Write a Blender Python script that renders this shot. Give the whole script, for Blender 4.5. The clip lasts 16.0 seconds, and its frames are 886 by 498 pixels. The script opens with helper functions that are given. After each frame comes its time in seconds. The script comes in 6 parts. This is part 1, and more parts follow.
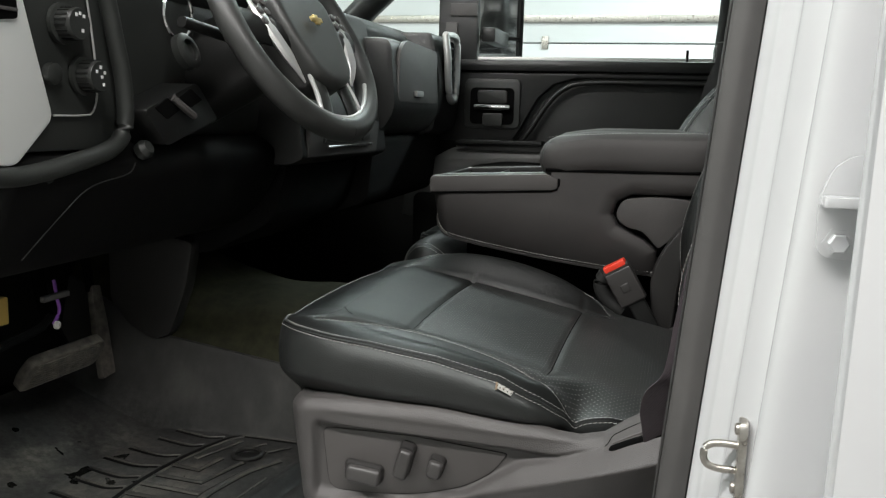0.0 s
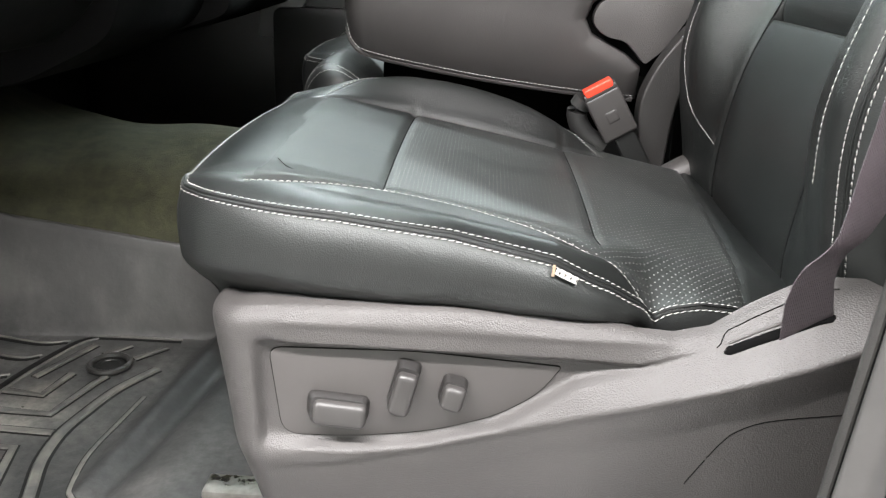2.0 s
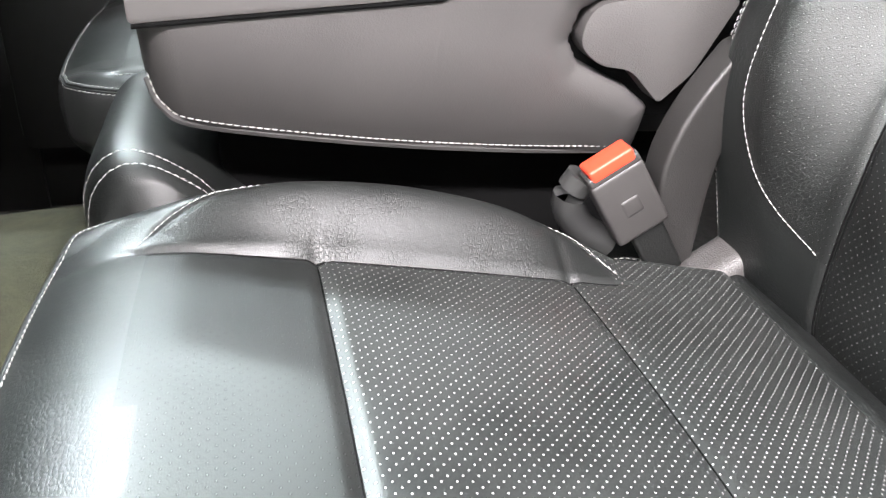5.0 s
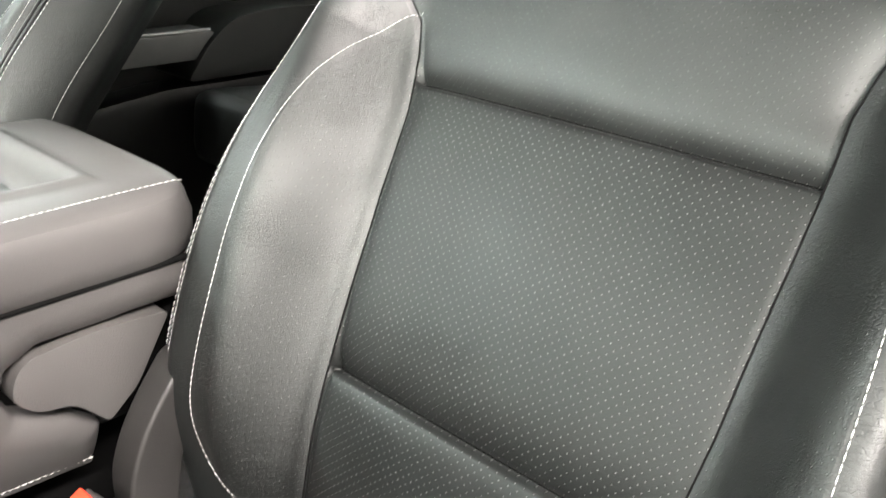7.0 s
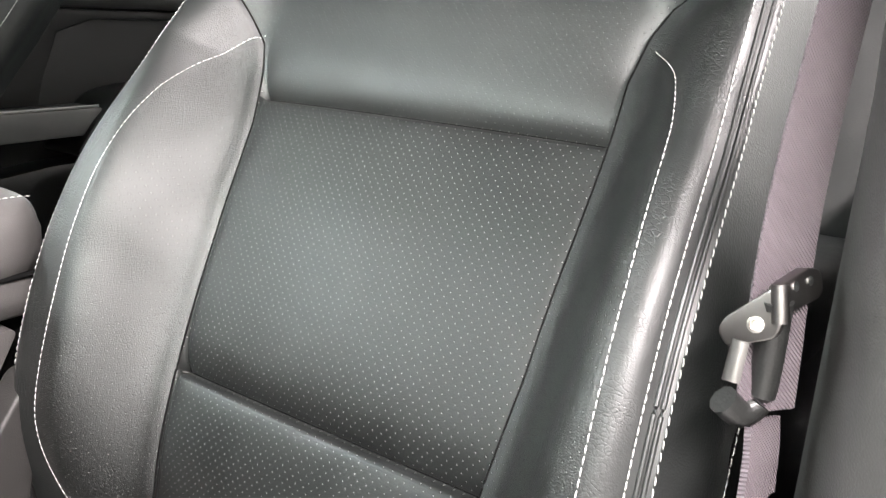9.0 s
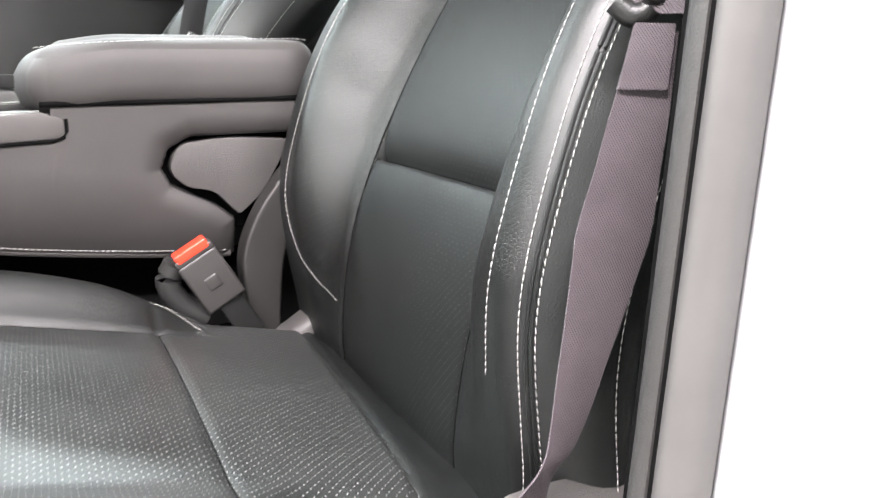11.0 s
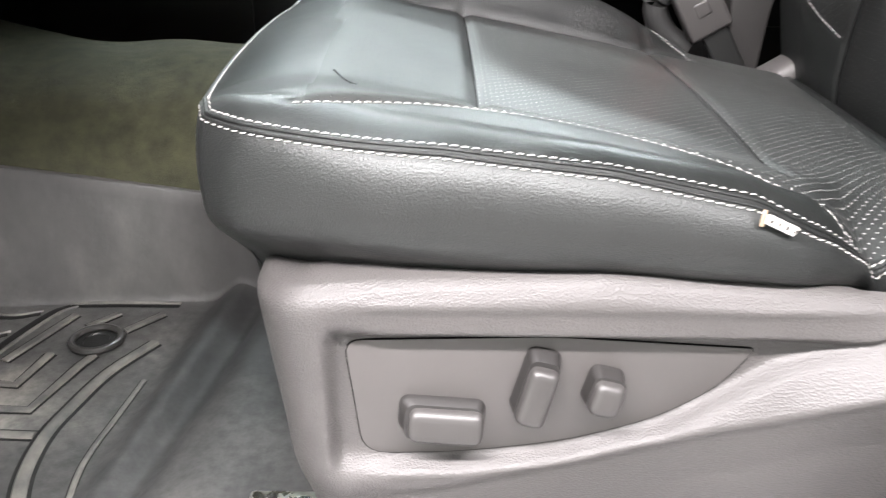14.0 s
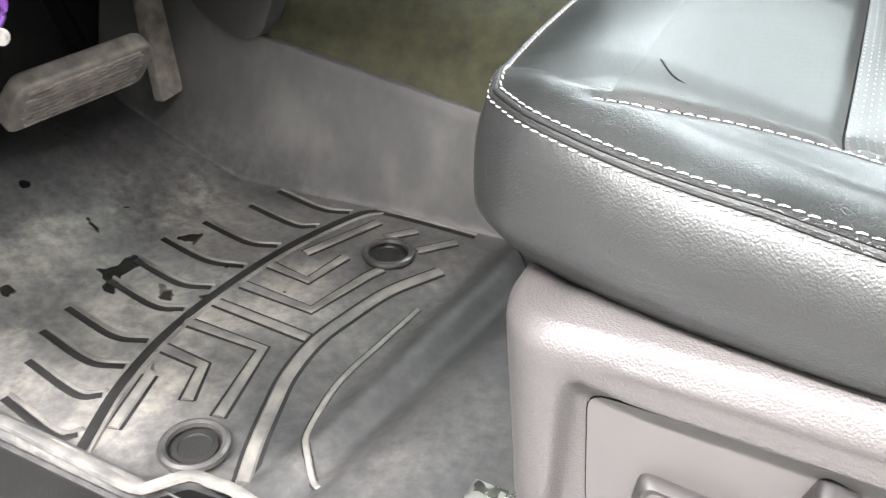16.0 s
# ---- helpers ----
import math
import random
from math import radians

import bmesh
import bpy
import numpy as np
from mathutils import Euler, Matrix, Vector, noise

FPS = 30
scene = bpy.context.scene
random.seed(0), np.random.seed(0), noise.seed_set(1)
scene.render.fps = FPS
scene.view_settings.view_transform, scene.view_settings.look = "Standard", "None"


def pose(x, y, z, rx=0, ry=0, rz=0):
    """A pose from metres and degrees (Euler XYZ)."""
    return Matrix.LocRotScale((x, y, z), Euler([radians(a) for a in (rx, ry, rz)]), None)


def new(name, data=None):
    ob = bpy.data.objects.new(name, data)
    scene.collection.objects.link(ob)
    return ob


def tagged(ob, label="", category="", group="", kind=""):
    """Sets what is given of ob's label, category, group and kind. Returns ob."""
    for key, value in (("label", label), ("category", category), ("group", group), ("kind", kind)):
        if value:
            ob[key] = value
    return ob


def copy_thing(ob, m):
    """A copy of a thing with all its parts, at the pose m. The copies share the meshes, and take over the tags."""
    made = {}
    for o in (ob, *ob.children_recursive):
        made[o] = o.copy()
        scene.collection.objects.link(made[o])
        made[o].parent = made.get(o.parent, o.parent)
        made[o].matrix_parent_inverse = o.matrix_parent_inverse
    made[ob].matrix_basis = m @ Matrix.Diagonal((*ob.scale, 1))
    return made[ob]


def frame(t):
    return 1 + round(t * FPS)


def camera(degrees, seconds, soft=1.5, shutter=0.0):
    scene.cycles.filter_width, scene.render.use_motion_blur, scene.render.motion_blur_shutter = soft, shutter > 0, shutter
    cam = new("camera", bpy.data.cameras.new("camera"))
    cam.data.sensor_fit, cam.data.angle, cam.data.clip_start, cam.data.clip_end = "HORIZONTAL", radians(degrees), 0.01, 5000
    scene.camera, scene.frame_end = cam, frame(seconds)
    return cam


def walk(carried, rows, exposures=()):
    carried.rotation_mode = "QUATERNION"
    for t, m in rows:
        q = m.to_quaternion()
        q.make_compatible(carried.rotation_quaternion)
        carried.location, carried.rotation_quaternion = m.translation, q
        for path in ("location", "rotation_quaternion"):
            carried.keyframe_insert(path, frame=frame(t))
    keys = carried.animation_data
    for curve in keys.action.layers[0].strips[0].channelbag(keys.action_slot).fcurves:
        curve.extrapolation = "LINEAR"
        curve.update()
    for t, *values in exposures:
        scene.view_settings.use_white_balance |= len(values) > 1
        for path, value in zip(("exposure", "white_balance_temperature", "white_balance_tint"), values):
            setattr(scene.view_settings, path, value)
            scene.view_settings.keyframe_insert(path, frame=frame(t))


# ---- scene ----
cam = camera(55.8, 16.0, soft=1.25, shutter=0.2)
METRES, EYE, TILT, LEAN, TURN = 2.55, 0.716, -9.231, -1.651, 15.917
ROWS = [
    (0.0, 0.0, 0.0, 0.0, -0.0, 0.0, -0.0),
    (0.5, -0.0308, 0.0253, 0.0037, -3.62, -0.62, 0.26),
    (1.0, -0.0491, 0.0671, -0.0022, -7.23, -1.77, 0.69),
    (1.5, -0.0563, 0.1332, -0.0152, -10.43, -7.17, 1.14),
    (2.0, -0.0679, 0.1726, -0.0083, -12.89, -11.16, 1.42),
    (2.5, -0.084, 0.2089, 0.0066, -15.5, -14.04, 1.98),
    (3.0, -0.0799, 0.2428, 0.0206, -18.22, -15.47, 2.71),
    (5.5, -0.0479, 0.4246, 0.0803, -36.43, -22.15, 5.18),
    (6.0, -0.0379, 0.4198, 0.1068, -47.73, -23.87, 5.79),
    (6.5, -0.0257, 0.4104, 0.1396, -57.53, -24.55, 5.56),
    (7.0, -0.0196, 0.4041, 0.164, -64.41, -20.95, 5.12),
    (7.5, -0.021, 0.3975, 0.1723, -68.53, -17.06, 4.66),
    (8.0, -0.0258, 0.3876, 0.169, -70.28, -16.01, 4.95),
    (8.5, -0.0287, 0.3826, 0.1511, -71.71, -15.49, 5.69),
    (11.0, -0.0386, 0.252, 0.0191, -41.31, -6.54, 6.78),
    (11.5, -0.0462, 0.2397, -0.0001, -34.06, -8.87, 5.04),
    (12.0, -0.0453, 0.2387, -0.0104, -29.95, -12.14, 4.38),
    (12.5, -0.053, 0.2409, -0.012, -27.45, -14.46, 3.78),
    (13.0, -0.0713, 0.2425, -0.0135, -25.14, -15.56, 2.72),
    (13.5, -0.0901, 0.2437, -0.012, -22.46, -16.08, 2.48),
    (14.0, -0.0922, 0.2702, -0.0177, -15.92, -16.69, 3.18),
    (14.5, -0.0924, 0.3105, -0.0255, -7.59, -18.95, 1.84),
    (15.0, -0.084, 0.328, -0.0241, 0.38, -21.2, 0.65),
    (15.5, -0.0719, 0.3276, -0.0157, 5.58, -22.15, -0.18),
    (16.0, -0.0752, 0.3129, -0.0037, 9.7, -23.0, -2.2),
]

EXPOSURES = [(0.0, -1.35, 6500, 3), (0.5, -0.88, 6500, 4), (1.0, -0.3, 6500, 5), (1.5, 0.25, 6500, 6), (2.0, 0.28, 6450, 6), (2.5, 0.65, 6450, 5), (3.0, 0.72, 6450, 5), (5.5, 1.5, 6400, 12), (6.0, 1.5, 6600, 13), (7.0, 1.2, 6850, 8), (8.5, 1.28, 6700, 11), (11.0, 0.85, 6500, 12), (12.0, 0.75, 6400, 13), (12.5, 0.56, 6480, 12), (13.5, 0.48, 6500, 11), (14.0, 0.78, 6450, 10), (15.0, 0.98, 6450, 10), (16.0, 1.2, 6450, 9)]
walk(cam, [(t, pose(0, 0, EYE, TILT, LEAN, TURN) @ pose(METRES * x, METRES * y, METRES * z, 90 + pitch, roll, yaw)) for t, x, y, z, yaw, pitch, roll in ROWS], EXPOSURES)

# ---- light: a closed white workshop with rows of ceiling tubes ----
GROUND, CEIL = -0.85, 2.75
world = bpy.data.worlds.new("workshop_air")
scene.world = world
world.use_nodes = True
world.node_tree.nodes["Background"].inputs[0].default_value = (0.9, 0.95, 1.0, 1)
world.node_tree.nodes["Background"].inputs[1].default_value = 0.05


def tube_light(x, y, sx, sy, power, tint=(1.0, 0.98, 0.95)):
    """A ceiling fixture: a lamp with a housing above it."""
    lamp = bpy.data.lights.new("ceiling_tube", "AREA")
    lamp.shape, lamp.size, lamp.size_y, lamp.energy, lamp.color = "RECTANGLE", sx, sy, power, tint
    ob = new("ceiling_tube_lamp", lamp)
    ob.location = (x, y, CEIL - 0.12)
    return ob


tube_light(-1.7, -0.4, 2.8, 0.2, 375, (1.0, 0.94, 0.95))
tube_light(0.75, -0.4, 2.0, 0.2, 215, (1.0, 0.94, 0.95))
for lx in (-4.0, 4.0):
    tube_light(lx, -2.5, 2.4, 0.22, 60, (1.0, 0.97, 0.95))
tube_light(-4.4, 0.75, 2.0, 1.9, 310, (0.93, 0.99, 0.95))
for lx, ly in ((-1.6, 3.6), (1.6, 4.7)):
    tube_light(lx, ly, 2.8, 0.25, 230 if lx < 0 else 340, (0.87, 0.98, 1.0))


# ---- materials ----
def material(name, colour, rough=0.5, metal=0.0, coat=0.0, spec=0.5):
    m = bpy.data.materials.new(name)
    m.use_nodes = True
    p = m.node_tree.nodes["Principled BSDF"]
    p.inputs["Base Color"].default_value = (*colour, 1)
    p.inputs["Roughness"].default_value = rough
    p.inputs["Metallic"].default_value = metal
    p.inputs["Coat Weight"].default_value = coat
    p.inputs["Specular IOR Level"].default_value = spec
    return m


def node(m, kind, **values):
    n = m.node_tree.nodes.new(kind)
    for k, v in values.items():
        n.inputs[k].default_value = v
    return n


def wire(m, a, b):
    m.node_tree.links.new(a, b)


def principled(m):
    return m.node_tree.nodes["Principled BSDF"]


def coords(m, scale=(1, 1, 1)):
    tc = m.node_tree.nodes.new("ShaderNodeTexCoord")
    mp = m.node_tree.nodes.new("ShaderNodeMapping")
    mp.inputs["Scale"].default_value = scale
    wire(m, tc.outputs["Object"], mp.inputs["Vector"])
    return mp.outputs["Vector"]


def ramp(m, fac, stops):
    r = m.node_tree.nodes.new("ShaderNodeValToRGB")
    el = r.color_ramp.elements
    while len(el) < len(stops):
        el.new(0.5)
    for e, (p, c) in zip(el, stops):
        e.position, e.color = p, (*c, 1) if len(c) == 3 else c
    wire(m, fac, r.inputs["Fac"])
    return r.outputs["Color"]


def grain(m, scale, strength, distance=0.0004, wrinkle=0.0, wscale=30.0, kind="voronoi"):
    """Fine relief, with broader creases laid under it."""
    v = coords(m)
    if kind == "voronoi":
        a = node(m, "ShaderNodeTexVoronoi", Scale=scale)
        out = a.outputs["Distance"]
    else:
        a = node(m, "ShaderNodeTexNoise", Scale=scale, Detail=4.0)
        out = a.outputs["Fac"]
    wire(m, v, a.inputs["Vector"])
    b = node(m, "ShaderNodeBump", Strength=strength, Distance=distance)
    wire(m, out, b.inputs["Height"])
    if wrinkle:
        c = node(m, "ShaderNodeTexNoise", Scale=wscale, Detail=5.0, Roughness=0.6, Distortion=1.2)
        wire(m, v, c.inputs["Vector"])
        b2 = node(m, "ShaderNodeBump", Strength=wrinkle, Distance=0.004)
        wire(m, c.outputs["Fac"], b2.inputs["Height"])
        wire(m, b2.outputs["Normal"], b.inputs["Normal"])
    wire(m, b.outputs["Normal"], principled(m).inputs["Normal"])
    return b


def mottle(m, c1, c2, scale=6.0, rough=None, lo=0.3, hi=0.7, detail=6.0):
    v = coords(m)
    n = node(m, "ShaderNodeTexNoise", Scale=scale, Detail=detail, Roughness=0.6)
    wire(m, v, n.inputs["Vector"])
    wire(m, ramp(m, n.outputs["Fac"], [(lo, c1), (hi, c2)]), principled(m).inputs["Base Color"])
    if rough:
        wire(m, ramp(m, n.outputs["Fac"], [(lo, (rough[0],) * 3), (hi, (rough[1],) * 3)]), principled(m).inputs["Roughness"])
    return n


def creases(m, strength=1.0):
    """Net of fine folds across the leather, in patches."""
    v = coords(m, (1.0, 0.45, 0.8))
    warp = node(m, "ShaderNodeTexNoise", Scale=90.0, Detail=3.0)
    wire(m, v, warp.inputs["Vector"])
    mixv = m.node_tree.nodes.new("ShaderNodeMix")
    mixv.data_type = "VECTOR"
    mixv.inputs["Factor"].default_value = 0.006
    wire(m, v, mixv.inputs["A"])
    wire(m, warp.outputs["Color"], mixv.inputs["B"])
    cell = node(m, "ShaderNodeTexVoronoi", Scale=380.0)
    cell.feature = "DISTANCE_TO_EDGE"
    wire(m, mixv.outputs["Result"], cell.inputs["Vector"])
    fold = ramp(m, cell.outputs["Distance"], [(0.0, (0, 0, 0)), (0.12, (1, 1, 1))])
    patch = node(m, "ShaderNodeTexNoise", Scale=14.0, Detail=2.0)
    wire(m, coords(m), patch.inputs["Vector"])
    amount = node(m, "ShaderNodeMapRange")
    for k, q in zip(("From Min", "From Max", "To Min", "To Max"), (0.42, 0.62, 0.05 * strength, 0.6 * strength)):
        amount.inputs[k].default_value = q
    wire(m, patch.outputs["Fac"], amount.inputs["Value"])
    b = node(m, "ShaderNodeBump", Distance=0.0005)
    wire(m, amount.outputs["Result"], b.inputs["Strength"])
    wire(m, fold, b.inputs["Height"])
    old = principled(m).inputs["Normal"].links[0].from_socket
    wire(m, old, b.inputs["Normal"])
    wire(m, b.outputs["Normal"], principled(m).inputs["Normal"])


def leather(name, rough, folds):
    """Black hide with a fine grain and a net of folds."""
    m = material(name, (0.015, 0.016, 0.015), 0.36)
    mottle(m, (0.005, 0.006, 0.0057), (0.011, 0.0118, 0.0112), 9.0, rough)
    grain(m, 900, 0.22, 0.0004, 0.06, 60)
    creases(m, folds)
    return m


LEATHER = leather("black_leather", (0.37, 0.48), 0.8)
LEATHER_RIM = leather("rubbed_black_leather", (0.30, 0.40), 0.4)
LEATHER_SIDE = material("black_vinyl", (0.025, 0.026, 0.025), 0.45)
mottle(LEATHER_SIDE, (0.011, 0.0118, 0.0115), (0.018, 0.0185, 0.018), 7.0, (0.36, 0.47))
principled(LEATHER_SIDE).inputs["Specular Tint"].default_value = (0.95, 1.0, 0.98, 1)
grain(LEATHER_SIDE, 760, 0.42, 0.0005, 0.05, 40)
creases(LEATHER_SIDE, 0.25)
THREAD = material("white_thread", (0.43, 0.42, 0.40), 0.75)
# near-black for seam cords, and for shade put into hollows
SEAM_SHADE = material("seam_and_shade_black", (0.0028, 0.0028, 0.0028), 0.9, spec=0.07)
PLASTIC = material("grained_taupe_plastic", (0.06, 0.056, 0.054), 0.5)
mottle(PLASTIC, (0.05, 0.047, 0.046), (0.062, 0.058, 0.056), 5.0, (0.43, 0.54))
grain(PLASTIC, 660, 0.62, 0.0006)
PLASTIC_SMOOTH = material("smooth_taupe_plastic", (0.062, 0.058, 0.056), 0.5)
mottle(PLASTIC_SMOOTH, (0.058, 0.054, 0.052), (0.068, 0.063, 0.061), 8.0, (0.46, 0.56))
grain(PLASTIC_SMOOTH, 1500, 0.15, 0.0002)
SWITCH = material("taupe_switch_plastic", (0.045, 0.042, 0.0405), 0.42)
mottle(SWITCH, (0.034, 0.032, 0.031), (0.043, 0.0405, 0.039), 20.0, (0.38, 0.48))
DARK = material("black_plastic", (0.014, 0.014, 0.014), 0.45, spec=0.5)
mottle(DARK, (0.006, 0.0062, 0.006), (0.010, 0.0104, 0.0098), 6.0, (0.34, 0.46))
grain(DARK, 500, 0.3, 0.0005)
DASH = material("black_dash_plastic", (0.015, 0.0155, 0.015), 0.4)
mottle(DASH, (0.018, 0.0195, 0.018), (0.028, 0.030, 0.0278), 9.0, (0.34, 0.46))
grain(DASH, 600, 0.3, 0.0004)
# lower dashboard plastic, blackened further to hold the shade under the dash
MATTE_SHADE = material("shaded_matte_black_plastic", (0.005, 0.005, 0.005), 0.7, spec=0.08)
mottle(MATTE_SHADE, (0.004, 0.004, 0.004), (0.007, 0.007, 0.0068), 8.0, (0.6, 0.75))
RUBBER = material("door_seal_rubber", (0.018, 0.018, 0.018), 0.55)
mottle(RUBBER, (0.015, 0.015, 0.015), (0.024, 0.024, 0.023), 14.0, (0.5, 0.65))
SILVER = material("silver_trim", (0.50, 0.50, 0.49), 0.38, 0.5)
grain(SILVER, 60, 0.05, 0.0002, kind="noise")
CHROME = material("chrome", (0.75, 0.75, 0.75), 0.12, 1.0)
DARK_STEEL = material("dark_steel", (0.16, 0.15, 0.145), 0.28, 1.0)
STEEL = material("worn_steel", (0.5, 0.47, 0.42), 0.3, 1.0)
mottle(STEEL, (0.35, 0.32, 0.28), (0.6, 0.58, 0.54), 60.0, (0.2, 0.5))
RED = material("red_plastic", (0.75, 0.045, 0.02), 0.4)
PAINT = material("white_car_paint", (0.8, 0.8, 0.8), 0.22, 0.0, 1.0)
mottle(PAINT, (0.50, 0.507, 0.518), (0.55, 0.554, 0.56), 3.0)
CARPET = material("olive_carpet", (0.07, 0.068, 0.045), 0.95)
mottle(CARPET, (0.027, 0.028, 0.0145), (0.058, 0.058, 0.030), 35.0)
grain(CARPET, 900, 1.0, 0.002, 0.5, 120, "noise")
CARPET_GREY = material("grey_floor_carpet", (0.05, 0.05, 0.05), 0.95)
mottle(CARPET_GREY, (0.035, 0.036, 0.036), (0.075, 0.075, 0.072), 60.0)
grain(CARPET_GREY, 900, 1.0, 0.002, 0.5, 160, "noise")
MAT = material("dusty_rubber_mat", (0.03, 0.03, 0.028), 0.6)
WALL = material("white_wall_paint", (0.82, 0.83, 0.82), 0.6)
mottle(WALL, (0.8, 0.81, 0.8), (0.84, 0.845, 0.84), 2.0)
CONCRETE = material("grey_concrete", (0.35, 0.34, 0.33), 0.6)
mottle(CONCRETE, (0.18, 0.175, 0.17), (0.28, 0.27, 0.26), 3.0, (0.4, 0.7))
WEB = material("mauve_grey_webbing", (0.085, 0.07, 0.078), 0.6)
mottle(WEB, (0.062, 0.05, 0.057), (0.078, 0.064, 0.072), 40.0)
twill = node(WEB, "ShaderNodeTexWave", Scale=330.0, Distortion=0.8, Detail=2.0)
twill.bands_direction = "DIAGONAL"
wire(WEB, coords(WEB, (1.0, 0.0, 0.55)), twill.inputs["Vector"])
ridge = node(WEB, "ShaderNodeBump", Strength=0.8, Distance=0.0008)
wire(WEB, twill.outputs["Fac"], ridge.inputs["Height"])
wire(WEB, ridge.outputs["Normal"], principled(WEB).inputs["Normal"])
GLASS = material("window_glass", (1, 1, 1), 0.0)
principled(GLASS).inputs["Transmission Weight"].default_value = 1.0
principled(GLASS).inputs["IOR"].default_value = 1.02
TAG = material("white_fabric_tag", (0.6, 0.59, 0.56), 0.7)
mottle(TAG, (0.24, 0.21, 0.17), (0.50, 0.49, 0.46), 160.0, None, 0.3, 0.5)
GOLD = material("gold_badge", (0.75, 0.55, 0.22), 0.3, 0.9)
DASH_SILVER = material("satin_dash_silver", (0.72, 0.73, 0.71), 0.40, 0.25)
grain(DASH_SILVER, 80, 0.05, 0.0002, kind="noise")
WHEEL = material("wheel_leather", (0.035, 0.036, 0.034), 0.42)
mottle(WHEEL, (0.026, 0.027, 0.0255), (0.040, 0.041, 0.039), 14.0, (0.36, 0.5))
grain(WHEEL, 700, 0.3, 0.0004)
PRINT = material("white_print", (0.7, 0.7, 0.7), 0.5)
WORN = material("worn_pedal_rubber", (0.12, 0.11, 0.095), 0.7)
mottle(WORN, (0.06, 0.056, 0.05), (0.22, 0.2, 0.17), 45.0, (0.5, 0.8))
PURPLE = material("purple_wire", (0.2, 0.06, 0.35), 0.5)
YELLOW = material("tan_connector", (0.45, 0.3, 0.08), 0.5)


# ---- building helpers ----
def thing(name, base, label, category, group="", kind=""):
    ob = new(name)
    ob.location = base
    return tagged(ob, label, category, group, kind)


def link(name, mesh, mat, parent=None, label=""):
    for m in mat if isinstance(mat, (list, tuple)) else (mat,):
        mesh.materials.append(m)
    ob = new(name, mesh)
    if parent is not None:
        ob.parent = parent
        if parent.data is None and parent.parent is None:
            ob.matrix_parent_inverse = Matrix.Translation(-parent.location)
    if label:
        ob["label"] = label
    return ob


def part(name, bm, mat, parent=None, label="", smooth=True):
    mesh = bpy.data.meshes.new(name)
    bm.to_mesh(mesh)
    bm.free()
    if smooth:
        for p in mesh.polygons:
            p.use_smooth = True
        mesh.set_sharp_from_angle(angle=radians(38))
    return link(name, mesh, mat, parent, label)


def raw(name, verts, faces, mat, parent=None, label="", sharp=50):
    mesh = bpy.data.meshes.new(name)
    mesh.from_pydata([tuple(v) for v in verts], [], [tuple(f) for f in faces])
    mesh.update()
    for p in mesh.polygons:
        p.use_smooth = True
    if sharp:
        mesh.set_sharp_from_angle(angle=radians(sharp))
    return link(name, mesh, mat, parent, label)


def put_box(bm, centre, size, bevel=0.004, turn=(0, 0, 0), seg=2):
    m = pose(*centre, *turn) @ Matrix.Diagonal((*size, 1))
    made = bmesh.ops.create_cube(bm, size=1.0, matrix=m)["verts"]
    if bevel:
        edges = {e for v in made for e in v.link_edges}
        bmesh.ops.bevel(bm, geom=list(edges), offset=bevel, segments=seg, affect="EDGES", profile=0.6)
    return bm


def box(name, centre, size, mat, parent=None, bevel=0.004, turn=(0, 0, 0), label="", seg=2):
    return part(name, put_box(bmesh.new(), centre, size, bevel, turn, seg), mat, parent, label)


def put_lathe(bm, profile, m, n=32):
    """Turns a profile of (radius, height) round the z axis of the pose m."""
    rings = [[bm.verts.new(m @ Vector((r * math.cos(2 * math.pi * k / n), r * math.sin(2 * math.pi * k / n), h))) for k in range(n)] for r, h in profile]
    for a, b in zip(rings, rings[1:]):
        for k in range(n):
            bm.faces.new((a[k], a[(k + 1) % n], b[(k + 1) % n], b[k]))
    bm.faces.new(rings[-1])
    bm.faces.new(rings[0][::-1])
    return bm


def lathe(name, profile, m, mat, parent=None, n=32, label=""):
    return part(name, put_lathe(bmesh.new(), profile, m, n), mat, parent, label)


def smooth_line(points, n):
    """Points evenly along a Catmull-Rom line through the given ones."""
    p = np.array(points, float)
    q = np.vstack([2 * p[0] - p[1], p, 2 * p[-1] - p[-2]])
    out = []
    for i in range(len(p) - 1):
        for s in np.linspace(0, 1, 24, endpoint=False):
            a, b, c, d = q[i:i + 4]
            out.append(0.5 * (2 * b + (c - a) * s + (2 * a - 5 * b + 4 * c - d) * s * s + (3 * b - a - 3 * c + d) * s ** 3))
    out = np.array(out + [p[-1]])
    run = np.concatenate([[0], np.cumsum(np.linalg.norm(np.diff(out, axis=0), axis=1))])
    at = np.linspace(0, run[-1], n)
    return np.stack([np.interp(at, run, out[:, k]) for k in range(out.shape[1])], 1)


def put_tube(bm, line, radius, n=8, flat=1.0, up=None, cap=True):
    line = np.array(line, float)
    rings = []
    for i, p in enumerate(line):
        d = Vector(line[min(i + 1, len(line) - 1)] - line[max(i - 1, 0)]).normalized()
        ref = Vector(up) if up is not None else (Vector((0, 0, 1)) if abs(d.z) < 0.9 else Vector((1, 0, 0)))
        a = d.cross(ref).normalized()
        b = a.cross(d)
        r = radius[i] if hasattr(radius, "__len__") else radius
        rings.append([bm.verts.new(Vector(p) + a * r * math.cos(2 * math.pi * k / n) + b * r * flat * math.sin(2 * math.pi * k / n)) for k in range(n)])
    for u, v in zip(rings, rings[1:]):
        for k in range(n):
            bm.faces.new((u[k], u[(k + 1) % n], v[(k + 1) % n], v[k]))
    if cap:
        bm.faces.new(rings[0][::-1])
        bm.faces.new(rings[-1])
    return bm


